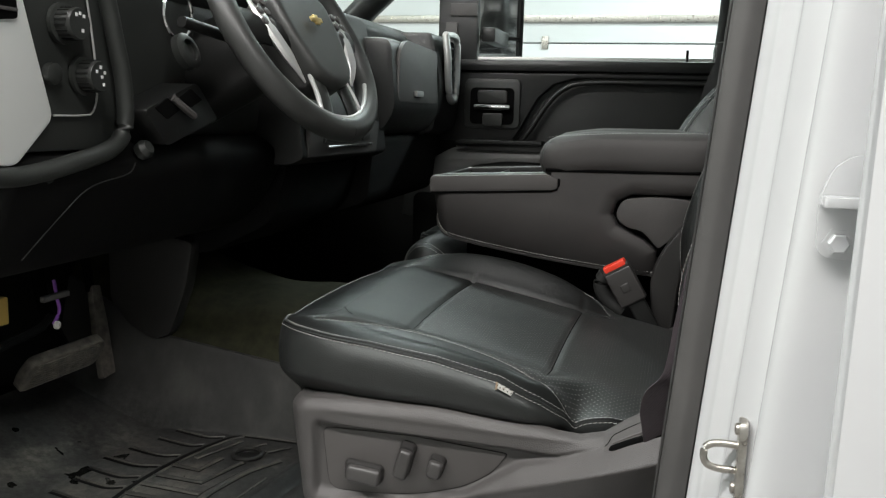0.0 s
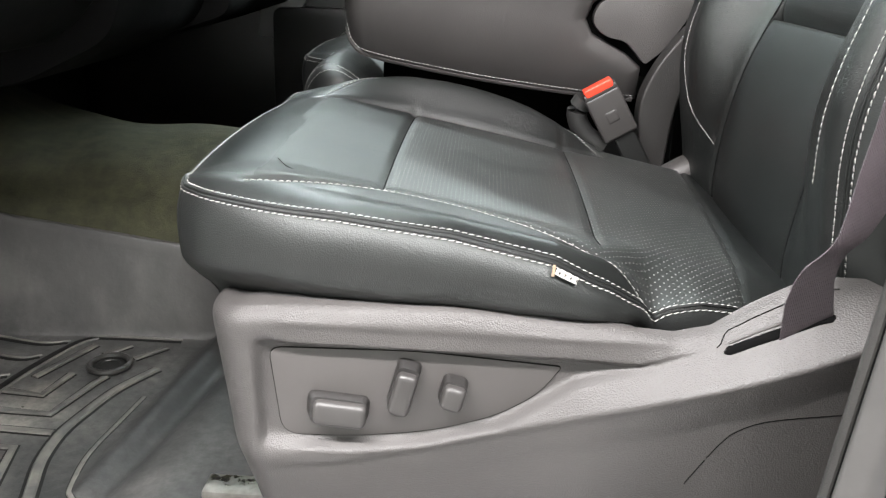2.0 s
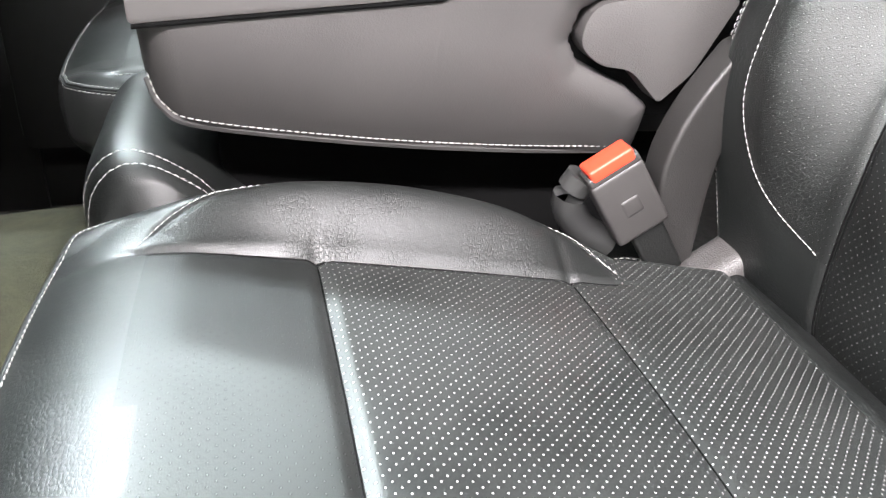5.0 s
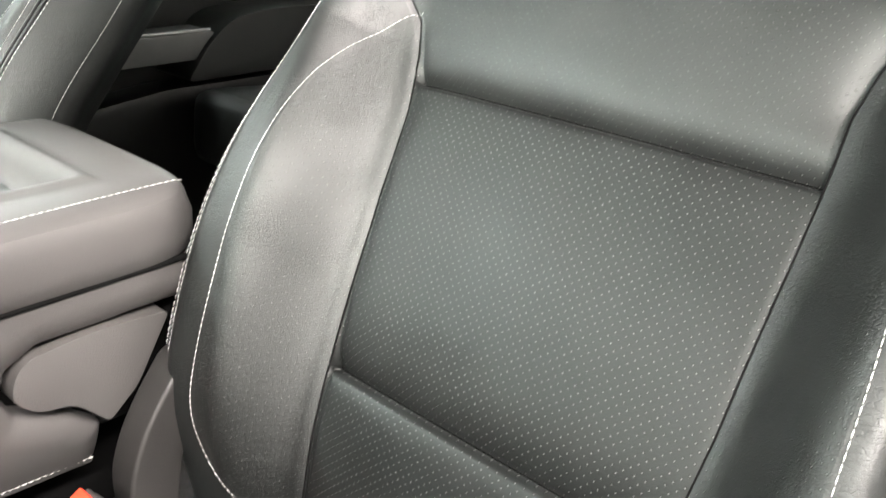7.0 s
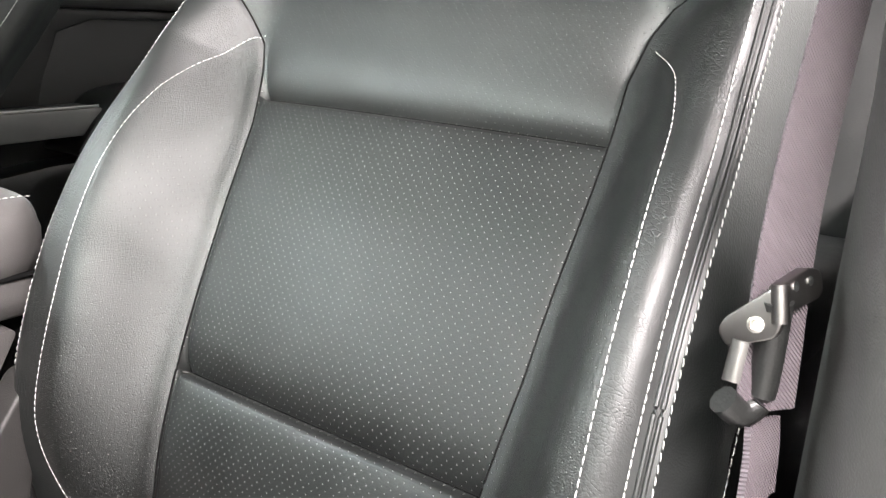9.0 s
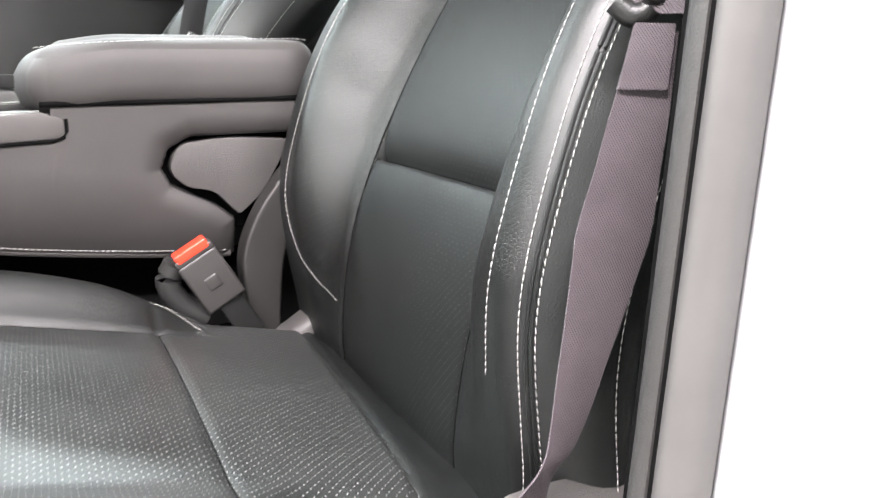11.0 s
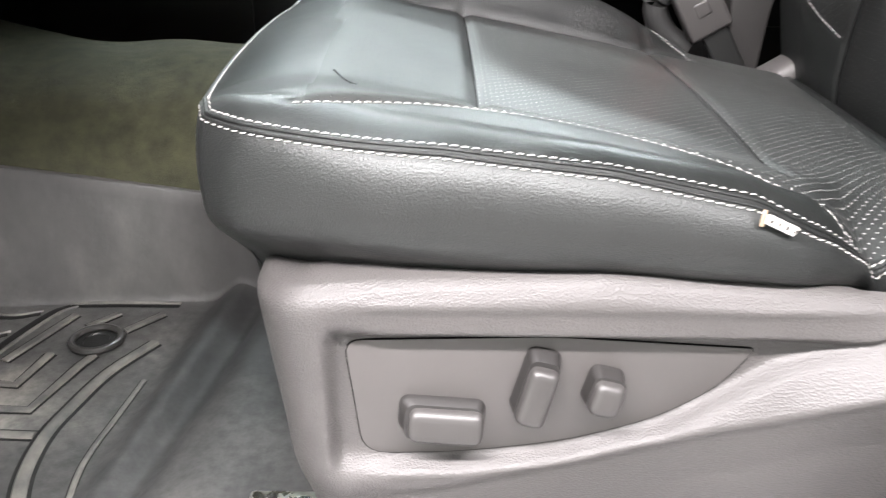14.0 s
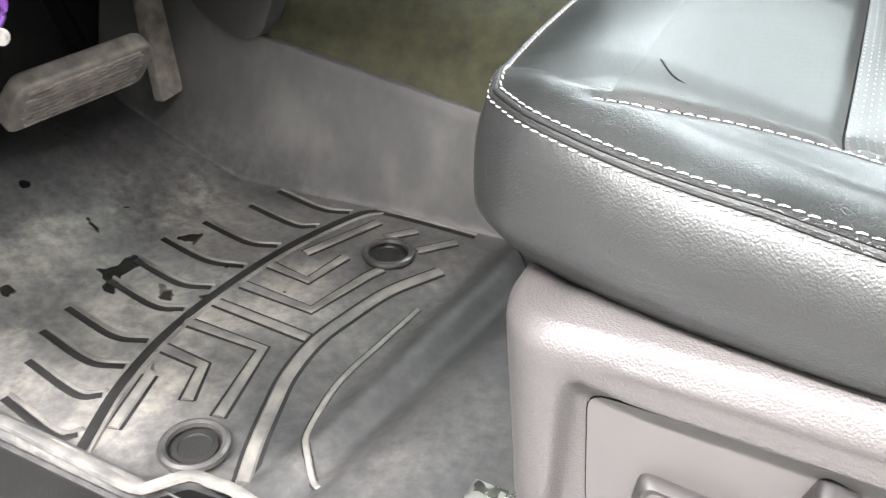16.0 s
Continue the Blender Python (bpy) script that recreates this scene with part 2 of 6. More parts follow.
def tube(name, line, radius, mat, parent=None, n=8, label="", flat=1.0, up=None):
    return part(name, put_tube(bmesh.new(), line, radius, n, flat, up), mat, parent, label)


def slab(name, outline, axis, lo, hi, mat, parent=None, bevel=0.004, label="", seg=2):
    """A closed outline in the plane across the axis, given thickness from lo to hi, with rounded edges."""
    bm = bmesh.new()
    place = {"x": lambda a, b, c: (c, a, b), "y": lambda a, b, c: (a, c, b), "z": lambda a, b, c: (a, b, c)}[axis]
    low = [bm.verts.new(place(a, b, lo)) for a, b in outline]
    high = [bm.verts.new(place(a, b, hi)) for a, b in outline]
    n = len(outline)
    bm.faces.new(low[::-1])
    bm.faces.new(high)
    for k in range(n):
        bm.faces.new((low[k], low[(k + 1) % n], high[(k + 1) % n], high[k]))
    bmesh.ops.recalc_face_normals(bm, faces=bm.faces)
    if bevel:
        rim = [e for e in bm.edges if len(e.link_faces) == 2 and e.calc_face_angle(0) > 0.5]
        bmesh.ops.bevel(bm, geom=rim, offset=bevel, segments=seg, affect="EDGES", profile=0.6, clamp_overlap=True)
    return part(name, bm, mat, parent, label)


def rounded(points, radius, n=5):
    """An outline with its corners rounded; radius one number or one for each corner."""
    out, p = [], [Vector(q) for q in points]
    for i, c in enumerate(p):
        r = radius[i] if hasattr(radius, "__len__") else radius
        a, b = p[i - 1] - c, p[(i + 1) % len(p)] - c
        r = min(r, a.length * 0.48, b.length * 0.48)
        s, e = c + a.normalized() * r, c + b.normalized() * r
        for k in range(n + 1):
            f = k / n
            out.append(tuple(s * (1 - f) ** 2 + c * 2 * f * (1 - f) + e * f * f))
    return out


def stitches(name, line, parent, normals, length=0.0052, gap=0.0016, radius=0.0008, slant=0.0, mat=None, label="white stitching"):
    """A row of short thread loops along a line that lies on a surface, joined in one mesh."""
    radius *= 0.72
    line = np.array(line, float)
    run = np.concatenate([[0], np.cumsum(np.linalg.norm(np.diff(line, axis=0), axis=1))])
    verts, faces = [], []
    s = 0.0
    while s + length < run[-1]:
        ends = []
        for q in (s, s + length * 0.5, s + length):
            ends.append(np.array([np.interp(q, run, line[:, k]) for k in range(3)]))
        i = min(int(np.searchsorted(run, s + length / 2)), len(line) - 1)
        nrm = np.array(normals[i] if len(np.shape(normals)) > 1 else normals, float)
        nrm /= np.linalg.norm(nrm) + 1e-9
        d = ends[2] - ends[0]
        d /= np.linalg.norm(d) + 1e-9
        side = np.cross(nrm, d)
        base = len(verts)
        for e, r, lift in zip(ends, (0.55, 1.0, 0.55), (0.0, 0.8, 0.0)):
            for k in range(5):
                w = 2 * math.pi * k / 5
                sl = slant * (1 if e is ends[2] else -1 if e is ends[0] else 0)
                verts.append(e + side * (radius * r * math.cos(w) + sl) + nrm * (radius * r * math.sin(w) + radius * lift))
        for a in (0, 5):
            for k in range(5):
                faces.append((base + a + k, base + a + (k + 1) % 5, base + a + 5 + (k + 1) % 5, base + a + 5 + k))
        faces.append(tuple(base + k for k in range(4, -1, -1)))
        faces.append(tuple(base + 10 + k for k in range(5)))
        s += length + gap
    ob = raw(name, verts, faces, mat or THREAD, parent, label, 0)
    ob["kind"] = "stuff"
    return ob


def dense(table, n=240):
    """A table of (place, value) filled in smoothly."""
    return smooth_line(table, n)


def step(a, b, x):
    t = np.clip((np.asarray(x, float) - a) / (b - a), 0, 1)
    return t * t * (3 - 2 * t)
PERF = material("perforated_black_leather", (0.02, 0.021, 0.02), 0.40, spec=0.5)


def perforate(m, tone=0.30, size=0.10, dark=0.012, rough=(0.40, 0.50), pitch=0.0062, relief=0.16, shine=0.5):
    """Small pale holes with a dark rim on a diagonal lattice, over the leather's own grain."""
    tc = m.node_tree.nodes.new("ShaderNodeUVMap")
    mp = m.node_tree.nodes.new("ShaderNodeMapping")
    mp.inputs["Rotation"].default_value = (0, 0, radians(45))
    wire(m, tc.outputs["UV"], mp.inputs["Vector"])
    v = node(m, "ShaderNodeTexVoronoi", Scale=1 / pitch, Randomness=0.0)
    v.voronoi_dimensions = "2D"
    wire(m, mp.outputs["Vector"], v.inputs["Vector"])
    hole = ramp(m, v.outputs["Distance"], [(size, (1, 1, 1)), (size + 0.035, (0, 0, 0))])
    n = node(m, "ShaderNodeTexNoise", Scale=9.0, Detail=6.0)
    wire(m, coords(m), n.inputs["Vector"])
    base = ramp(m, n.outputs["Fac"], [(0.3, (dark * 0.9, dark, dark * 0.96)), (0.7, (dark * 1.75, dark * 1.85, dark * 1.78))])
    mix = m.node_tree.nodes.new("ShaderNodeMix")
    mix.data_type = "RGBA"
    wire(m, hole, mix.inputs["Factor"])
    wire(m, base, mix.inputs["A"])
    mix.inputs["B"].default_value = (tone, tone, tone * 0.97, 1)
    wire(m, mix.outputs["Result"], principled(m).inputs["Base Color"])
    gloss = ramp(m, v.outputs["Distance"], [(size + 0.02, (0.6, 0.6, 0.6)), (size + 0.05, (0.1, 0.1, 0.1)), (size + 0.08, (0.1, 0.1, 0.1)), (size + 0.12, (shine,) * 3)])
    wire(m, gloss, principled(m).inputs["Specular IOR Level"])
    principled(m).inputs["Specular Tint"].default_value = (0.97, 1.0, 0.985, 1)
    satin = ramp(m, n.outputs["Fac"], [(0.3, (rough[0],) * 3), (0.7, (rough[1],) * 3)])
    wire(m, satin, principled(m).inputs["Roughness"])
    g = grain(m, 900, relief, 0.0004, 0.05, 40)
    dent = node(m, "ShaderNodeBump", Strength=0.6, Distance=0.0006)
    dent.invert = True
    wire(m, hole, dent.inputs["Height"])
    wire(m, g.outputs["Normal"], dent.inputs["Normal"])
    wire(m, dent.outputs["Normal"], principled(m).inputs["Normal"])


perforate(PERF)
PERF_BACK = material("perforated_back_leather", (0.02, 0.021, 0.02), 0.45, spec=0.5)
perforate(PERF_BACK, 0.08, 0.07, 0.004, (0.46, 0.54), shine=0.29)
PERF_TOP = material("shoulder_leather", (0.02, 0.021, 0.02), 0.45, spec=0.5)
perforate(PERF_TOP, 0.12, 0.055, 0.005, (0.44, 0.52), shine=0.5)
PERF_THIGH = material("thigh_leather", (0.02, 0.021, 0.02), 0.42, spec=0.5)
perforate(PERF_THIGH, 0.05, 0.05, 0.008, (0.46, 0.54), shine=0.42)
PERF_SIDE = material("bolster_leather", (0.02, 0.021, 0.02), 0.45, spec=0.5)
perforate(PERF_SIDE, 0.09, 0.055, 0.0045, (0.38, 0.46), relief=0.55, shine=0.45)
creases(PERF_SIDE, 0.8)


HEADLINER = material("grey_headliner", (0.3, 0.3, 0.29), 0.9)
mottle(HEADLINER, (0.27, 0.27, 0.26), (0.33, 0.33, 0.32), 40.0)


# ---- workshop ----
def plain_wall(name, centre, size, mat, label):
    ob = box(name, centre, size, mat, None, 0)
    return tagged(ob, label, "wall" if "wall" in name else name.split("_")[0], kind="structure")


YF, YN, XF, XR = 6.2, -5.0, -7.5, 7.5
MX, MY = (XF + XR) / 2, (YF + YN) / 2
LX, LY = XR - XF, YF - YN
plain_wall("floor", (MX, MY, GROUND - 0.1), (LX + 0.6, LY + 0.6, 0.2), CONCRETE, "grey stained concrete workshop floor")
plain_wall("ceiling", (MX, MY, CEIL + 0.1), (LX + 0.6, LY + 0.6, 0.2), WALL, "plain white workshop ceiling")
plain_wall("wall_far", (MX, YF + 0.1, (GROUND + CEIL) / 2), (LX + 0.6, 0.2, CEIL - GROUND), WALL, "white painted workshop wall behind garage door")
plain_wall("wall_near", (MX, YN - 0.1, (GROUND + CEIL) / 2), (LX + 0.6, 0.2, CEIL - GROUND), WALL, "white painted workshop wall")
plain_wall("wall_front", (XF - 0.1, MY, (GROUND + CEIL) / 2), (0.2, LY, CEIL - GROUND), WALL, "white painted workshop wall")
plain_wall("wall_rear", (XR + 0.1, MY, (GROUND + CEIL) / 2), (0.2, LY, CEIL - GROUND), WALL, "white painted workshop wall")

gd = thing("garage_door", (-0.6, YF - 0.06, GROUND), "white sectional garage door with steel hinges", "garage door")
z = GROUND + 0.02
while z < CEIL - 0.3:
    box("door_section", (-0.6, YF - 0.05, z + 0.26), (5.6, 0.05, 0.505), WALL, gd, 0.006)
    for hx in (-2.4, -1.0, 0.45, 1.9):
        box("hinge", (hx, YF - 0.082, z + 0.52), (0.05, 0.012, 0.09), STEEL, gd, 0.003)
    z += 0.515
for k in range(3):
    box("door_strut", (-0.6, YF - 0.09, GROUND + 1.35 + 0.9 * k), (5.5, 0.02, 0.05), STEEL, gd, 0.004)
lock = thing("door_lock_bar", (0.55, YF - 0.12, 1.13), "steel slide lock bar across the garage door", "lock")
box("bar", (0.75, YF - 0.12, 1.14), (0.5, 0.015, 0.03), STEEL, lock, 0.003)
for bx in (0.55, 0.7, 0.95):
    lathe("bolt", [(0.022, 0), (0.022, 0.02), (0.012, 0.028)], pose(bx, YF - 0.125, 1.16, 90), DARK, lock, 12)

# ---- cab shell ----
cab = thing("pickup_cab", (0.3, 1.84, GROUND + 0.4), "white pickup truck cab with dark interior shell", "truck cab", kind="structure")
YC = 1.84
box("cab_floor", (0.15, YC, -0.06), (3.2, 1.75, 0.06), CARPET_GREY, cab, 0.004, label="grey carpeted floor pan")
box("roof", (0.75, YC, 1.42), (2.4, 1.6, 0.06), PAINT, cab, 0.02, label="white painted roof")
box("headliner", (0.75, YC, 1.375), (2.3, 1.52, 0.02), HEADLINER, cab, 0.008, label="grey headliner")
box("firewall", (-1.42, YC, 0.35), (0.06, 1.7, 1.1), DARK, cab, 0.01)
box("kick_panel", (-1.12, 2.71, 0.3), (0.58, 0.06, 0.85), DARK, cab, 0.02)
# driver's side one is out of view, added to keep lamp light off the footwell
box("kick_panel", (-1.28, 0.955, 0.36), (0.36, 0.06, 0.85), DARK, cab, 0.02)
box("far_pillar_base", (0.21, 2.71, 0.4), (0.28, 0.08, 1.1), DARK, cab, 0.02)
box("rear_wall", (1.86, YC, 0.45), (0.06, 1.7, 0.9), DARK, cab, 0.02)
box("cowl", (-1.75, YC, 0.86), (0.75, 1.75, 0.08), PAINT, cab, 0.03, label="white bonnet panel")
for sy in (1.06, 2.62):
    tube("windscreen_pillar", smooth_line([(-1.25, sy - (0.06 if sy < 2 else -0.06), 0.85), (-0.85, sy, 1.18), (-0.4, sy, 1.39)], 14), 0.045, DARK, cab, 10)
tube("pillar_trim", smooth_line([(0.2, 2.68, 0.3), (0.22, 2.66, 0.9), (0.26, 2.6, 1.38)], 10), 0.07, DARK, cab, 10, "dark far centre pillar")
for sy in (1.02, 2.66):
    tube("rear_pillar", smooth_line([(1.62, sy, 0.8), (1.68, sy, 1.1), (1.72, sy, 1.4)], 6), 0.09, DARK, cab, 10)
windscreen = slab("windscreen", [(1.1, 0), (2.58, 0), (2.54, 1), (1.14, 1)], "x", -0.002, 0.002, GLASS, cab, 0)
for v in windscreen.data.vertices:
    k = v.co.z
    v.co = (v.co.x - 1.22 + 0.83 * k, v.co.y, 0.9 + 0.48 * k)
windscreen.visible_shadow = False

# plain far side, chassis and wheels that carry the cab on the workshop floor
box("far_side_panel", (0.15, 2.80, 0.33), (2.9, 0.03, 1.02), PAINT, cab, 0.012, label="white painted far door skins")
for sy in (1.35, 2.33):
    box("chassis_rail", (0.1, sy, -0.20), (5.2, 0.09, 0.16), DARK, cab, 0.01, label="black chassis rail")
for wx in (-1.75, 2.3):
    for sy in (1.02, 2.66):
        tyre = lathe("wheel_tyre", [(0.24, -0.13), (0.36, -0.13), (0.40, -0.10), (0.40, 0.10), (0.36, 0.13), (0.24, 0.13)], pose(wx, sy, GROUND + 0.40, 90), RUBBER, cab, 40, "black rubber tyre")
        lathe("wheel_rim", [(0.06, -0.135), (0.23, -0.12), (0.235, 0.0), (0.23, 0.12), (0.06, 0.135)], pose(wx, sy, GROUND + 0.40, 90), SILVER, tyre, 32, "silver wheel rim")
    box("axle", (wx, YC, GROUND + 0.40), (0.10, 1.6, 0.10), DARK, cab, 0.02)

# rocker sill under the driver's opening
box("rocker_sill", (-0.45, 0.93, -0.09), (1.5, 0.18, 0.16), PAINT, cab, 0.03, label="white painted door sill")
box("sill_plate", (-0.5, 0.985, -0.005), (1.25, 0.09, 0.014), DARK, cab, 0.004, label="black plastic sill plate")

# ---- centre pillar on the driver's side ----
def pillar_sheet(name, plan, mat, parent, z0=-0.15, z1=1.38, thick=0.012, label="", slope=0.075):
    """A folded sheet: a line in plan, raised from z0 to z1 and leaning back and inwards with height."""
    verts, faces = [], []
    zs = np.linspace(z0, z1, 24)
    line = np.array(plan, float)
    tang = np.gradient(line, axis=0)
    nor = np.stack([tang[:, 1], -tang[:, 0]], 1)
    nor /= np.linalg.norm(nor, axis=1)[:, None]
    for z in zs:
        lean = np.array([slope * (z - 0.4), 0.0 + 0.10 * max(0, z - 0.85) ** 1.3])
        for k in range(len(line)):
            verts.append((*(line[k] + lean), z))
        for k in range(len(line)):
            verts.append((*(line[k] + nor[k] * -thick + lean), z))
    n = len(line)
    for i in range(len(zs) - 1):
        for k in range(n - 1):
            a = i * 2 * n + k
            faces.append((a, a + 1, a + 1 + 2 * n, a + 2 * n))
            b = a + n
            faces.append((b, b + 2 * n, b + 1 + 2 * n, b + 1))
        for k in (0, n - 1):
            a = i * 2 * n + k
            faces.append((a, a + n, a + 3 * n, a + 2 * n))
    return raw(name, verts, faces, mat, parent, label, 60)


PILLAR = material("dark_pillar_plastic", (0.03, 0.029, 0.028), 0.5)
mottle(PILLAR, (0.032, 0.031, 0.03), (0.042, 0.04, 0.038), 6.0, (0.45, 0.55))
grain(PILLAR, 700, 0.4, 0.0005)
SEAL = material("grey_seal_rubber", (0.06, 0.057, 0.056), 0.55)
mottle(SEAL, (0.05, 0.048, 0.047), (0.072, 0.069, 0.067), 10.0, (0.45, 0.6))
pillar = thing("centre_pillar", (0.08, 0.86, -0.15), "white painted door pillar with black rubber seal", "door pillar", kind="structure")
pillar_sheet("pillar_trim", smooth_line([(0.16, 1.0), (0.09, 0.988), (0.045, 0.968), (0.024, 0.946), (0.016, 0.928)], 20), PILLAR, pillar, label="dark grained pillar trim")
pillar_sheet("seal_groove", smooth_line([(0.0185, 0.9345), (0.0105, 0.9335)], 4), SEAM_SHADE, pillar, thick=0.003)
pillar_sheet("trim_edge", smooth_line([(0.013, 0.932), (0.005, 0.924), (0.003, 0.917), (0.0045, 0.910)], 14), PILLAR, pillar)
pillar_sheet("lip_groove", [(0.0065, 0.9115), (0.0085, 0.9055)], SEAM_SHADE, pillar, thick=0.003)
pillar_sheet("door_seal", smooth_line([(0.0065, 0.907), (0.0062, 0.903), (0.012, 0.897), (0.022, 0.892), (0.036, 0.894)], 18), SEAL, pillar, label="grey rubber door seal")
pillar_sheet("jamb", smooth_line([(0.045, 0.905), (0.037, 0.889), (0.046, 0.876), (0.049, 0.871), (0.058, 0.867), (0.065, 0.861), (0.066, 0.854), (0.0655, 0.850), (0.074, 0.838), (0.084, 0.826), (0.0885, 0.822), (0.0865, 0.815), (0.084, 0.806), (0.088, 0.797), (0.098, 0.791), (0.118, 0.788), (0.14, 0.786), (0.165, 0.782), (0.172, 0.74), (0.175, 0.70)], 90), PAINT, pillar, label="white painted door jamb")

striker = thing("door_striker", (0.085, 0.825, 0.38), "worn steel door striker loop bolted to jamb", "striker")
slab("plate", rounded([(0.82, 0.345), (0.845, 0.345), (0.845, 0.43), (0.82, 0.43)], 0.01), "x", 0.073, 0.081, STEEL, striker, 0.002)
tube("loop", smooth_line([(0.078, 0.833, 0.402), (0.055, 0.833, 0.402), (0.045, 0.833, 0.398), (0.042, 0.833, 0.389), (0.045, 0.833, 0.38), (0.055, 0.833, 0.376), (0.078, 0.833, 0.376)], 30), 0.0038, STEEL, striker, 10)
for bz in (0.358, 0.419):
    lathe("screw", [(0.006, 0), (0.006, 0.003), (0.003, 0.004)], pose(0.073, 0.833, bz, 0, -90), STEEL, striker, 10)

hinge = thing("rear_door_hinge", (0.12, 0.72, 0.6), "white painted rear door hinge with bolt", "hinge")
slab("hinge_plate", rounded([(0.117, 0.602), (0.150, 0.600), (0.150, 0.651), (0.116, 0.651)], [0.014, 0.006, 0.002, 0.004]), "y", 0.776, 0.784, PAINT, hinge, 0.002)
slab("hinge_flange", rounded([(0.117, 0.655), (0.150, 0.655), (0.150, 0.692), (0.139, 0.690), (0.125, 0.680)], [0.003, 0.002, 0.002, 0.012, 0.014]), "y", 0.774, 0.784, PAINT, hinge, 0.002)
slab("hinge_leaf", rounded([(0.116, 0.744), (0.150, 0.744), (0.150, 0.782), (0.116, 0.782)], 0.003), "z", 0.648, 0.657, PAINT, hinge, 0.0015)
lathe("bolt", [(0.0125, 0), (0.0125, 0.002), (0.009, 0.002), (0.009, 0.009), (0.0075, 0.0105)], pose(0.134, 0.776, 0.616, 90), PAINT, hinge, 6)

rear_door = thing("rear_door", (0.9, 0.7, -0.1), "white painted closed rear door of pickup", "car door")
pillar_sheet("door_skin", smooth_line([(0.17, 0.72), (0.140, 0.71), (0.125, 0.685), (0.130, 0.658), (0.165, 0.645), (0.5, 0.64), (1.0, 0.645), (1.5, 0.655)], 60), PAINT, rear_door, -0.25, 0.9, 0.01, "", 0.012)
pillar_sheet("window_frame", smooth_line([(0.17, 0.72), (0.140, 0.71), (0.125, 0.685), (0.130, 0.658), (0.165, 0.65), (0.19, 0.655)], 24), PAINT, rear_door, 0.9, 1.4, 0.01, "", 0.012)
box("door_lining", (0.98, 0.985, 0.35), (1.24, 0.05, 0.95), DARK, rear_door, 0.02)

# ---- far side doors ----
def far_door(name, x0, x1, label, front):
    """A door lining with sill, recessed upper panel, armrest, pull handle and window frame."""
    d = thing(name, ((x0 + x1) / 2, 2.72, -0.05), label, "car door")
    Y = 2.66
    slab("lining", rounded([(x0, -0.05), (x1, -0.05), (x1, 0.88), (x0, 0.88)], 0.02), "y", Y + 0.03, Y + 0.09, DARK, d, 0.01)
    box("sill_cap", ((x0 + x1) / 2, Y + 0.03, 0.87), (x1 - x0, 0.10, 0.035), DARK, d, 0.012, label="black window sill cap")
    box("belt_moulding", ((x0 + x1) / 2, Y + 0.085, 0.893), (x1 - x0, 0.014, 0.02), SILVER, d, 0.003, label="silver window seal strip")
    return d, Y


door_f, Y = far_door("front_passenger_door", -0.84, 0.12, "black moulded passenger door panel with chrome handle", True)
# raised field round the hollow, with the curved lip
outer = [(-0.84, 0.85), (0.10, 0.85), (0.10, 0.835), (-0.33, 0.835), (-0.40, 0.815), (-0.45, 0.77), (-0.51, 0.66), (-0.53, 0.63), (-0.84, 0.63)]
slab("upper_field", outer, "y", Y - 0.002, Y + 0.035, DARK, door_f, 0.006)
tube("hollow_lip", smooth_line([(0.10, Y, 0.822), (-0.1, Y, 0.824), (-0.30, Y, 0.82), (-0.37, Y, 0.80), (-0.42, Y, 0.75), (-0.47, Y, 0.67), (-0.50, Y, 0.63)], 40), 0.009, DARK, door_f, 10)
SATIN_DOOR = material("satin_grey_door_trim", (0.17, 0.17, 0.165), 0.42, 0.2)
mottle(SATIN_DOOR, (0.15, 0.15, 0.146), (0.19, 0.19, 0.185), 12.0, (0.38, 0.48))
slab("lower_panel", rounded([(-0.72, 0.60), (0.08, 0.60), (0.08, 0.30), (-0.84, 0.30), (-0.86, 0.48)], 0.02), "y", Y - 0.02, Y + 0.04, DASH, door_f, 0.008, "black lower door moulding")
slab("trim_strip", rounded([(-0.70, 0.614), (0.08, 0.619), (0.08, 0.572), (-0.54, 0.570), (-0.65, 0.552), (-0.74, 0.49), (-0.82, 0.38), (-0.88, 0.38), (-0.87, 0.47), (-0.80, 0.56)], [0.03, 0.004, 0.004, 0.02, 0.03, 0.03, 0.01, 0.01, 0.03, 0.04]), "y", Y - 0.040, Y - 0.005, SATIN_DOOR, door_f, 0.006, "satin grey door trim strip")
slab("door_pocket", rounded([(-0.84, 0.46), (-0.2, 0.46), (-0.2, 0.12), (-0.84, 0.12)], 0.03), "y", Y - 0.05, Y + 0.03, DARK, door_f, 0.012, "black door pocket")
tube("armrest_strip", [(-0.70, Y - 0.036, 0.612), (-0.42, Y - 0.036, 0.617), (0.06, Y - 0.036, 0.617)], 0.004, SILVER, door_f, 8, "thin silver armrest strip")
slab("armrest", rounded([(-0.70, 0.60), (0.10, 0.605), (0.10, 0.632), (-0.62, 0.628)], 0.008), "y", Y - 0.05, Y + 0.03, DARK, door_f, 0.015, "black padded door armrest")
slab("switch_plate", rounded([(-0.70, 0.622), (-0.42, 0.626), (-0.42, 0.637), (-0.69, 0.634)], 0.004), "y", Y - 0.065, Y + 0.0, DARK, door_f, 0.003, "glossy black window switch plate")
bez = slab("handle_bezel", rounded([(-0.685, 0.672), (-0.503, 0.672), (-0.503, 0.828), (-0.685, 0.828)], 0.022), "y", Y - 0.012, Y + 0.004, DASH, door_f, 0.006, "black handle bezel")
# flat near-black plate stands for the shade of a hollow behind the lever
slab("handle_cup", rounded([(-0.665, 0.685), (-0.522, 0.685), (-0.522, 0.80), (-0.665, 0.80)], 0.018), "y", Y - 0.0155, Y - 0.006, SEAM_SHADE, bez, 0.003, "near black plate standing for shade behind handle")
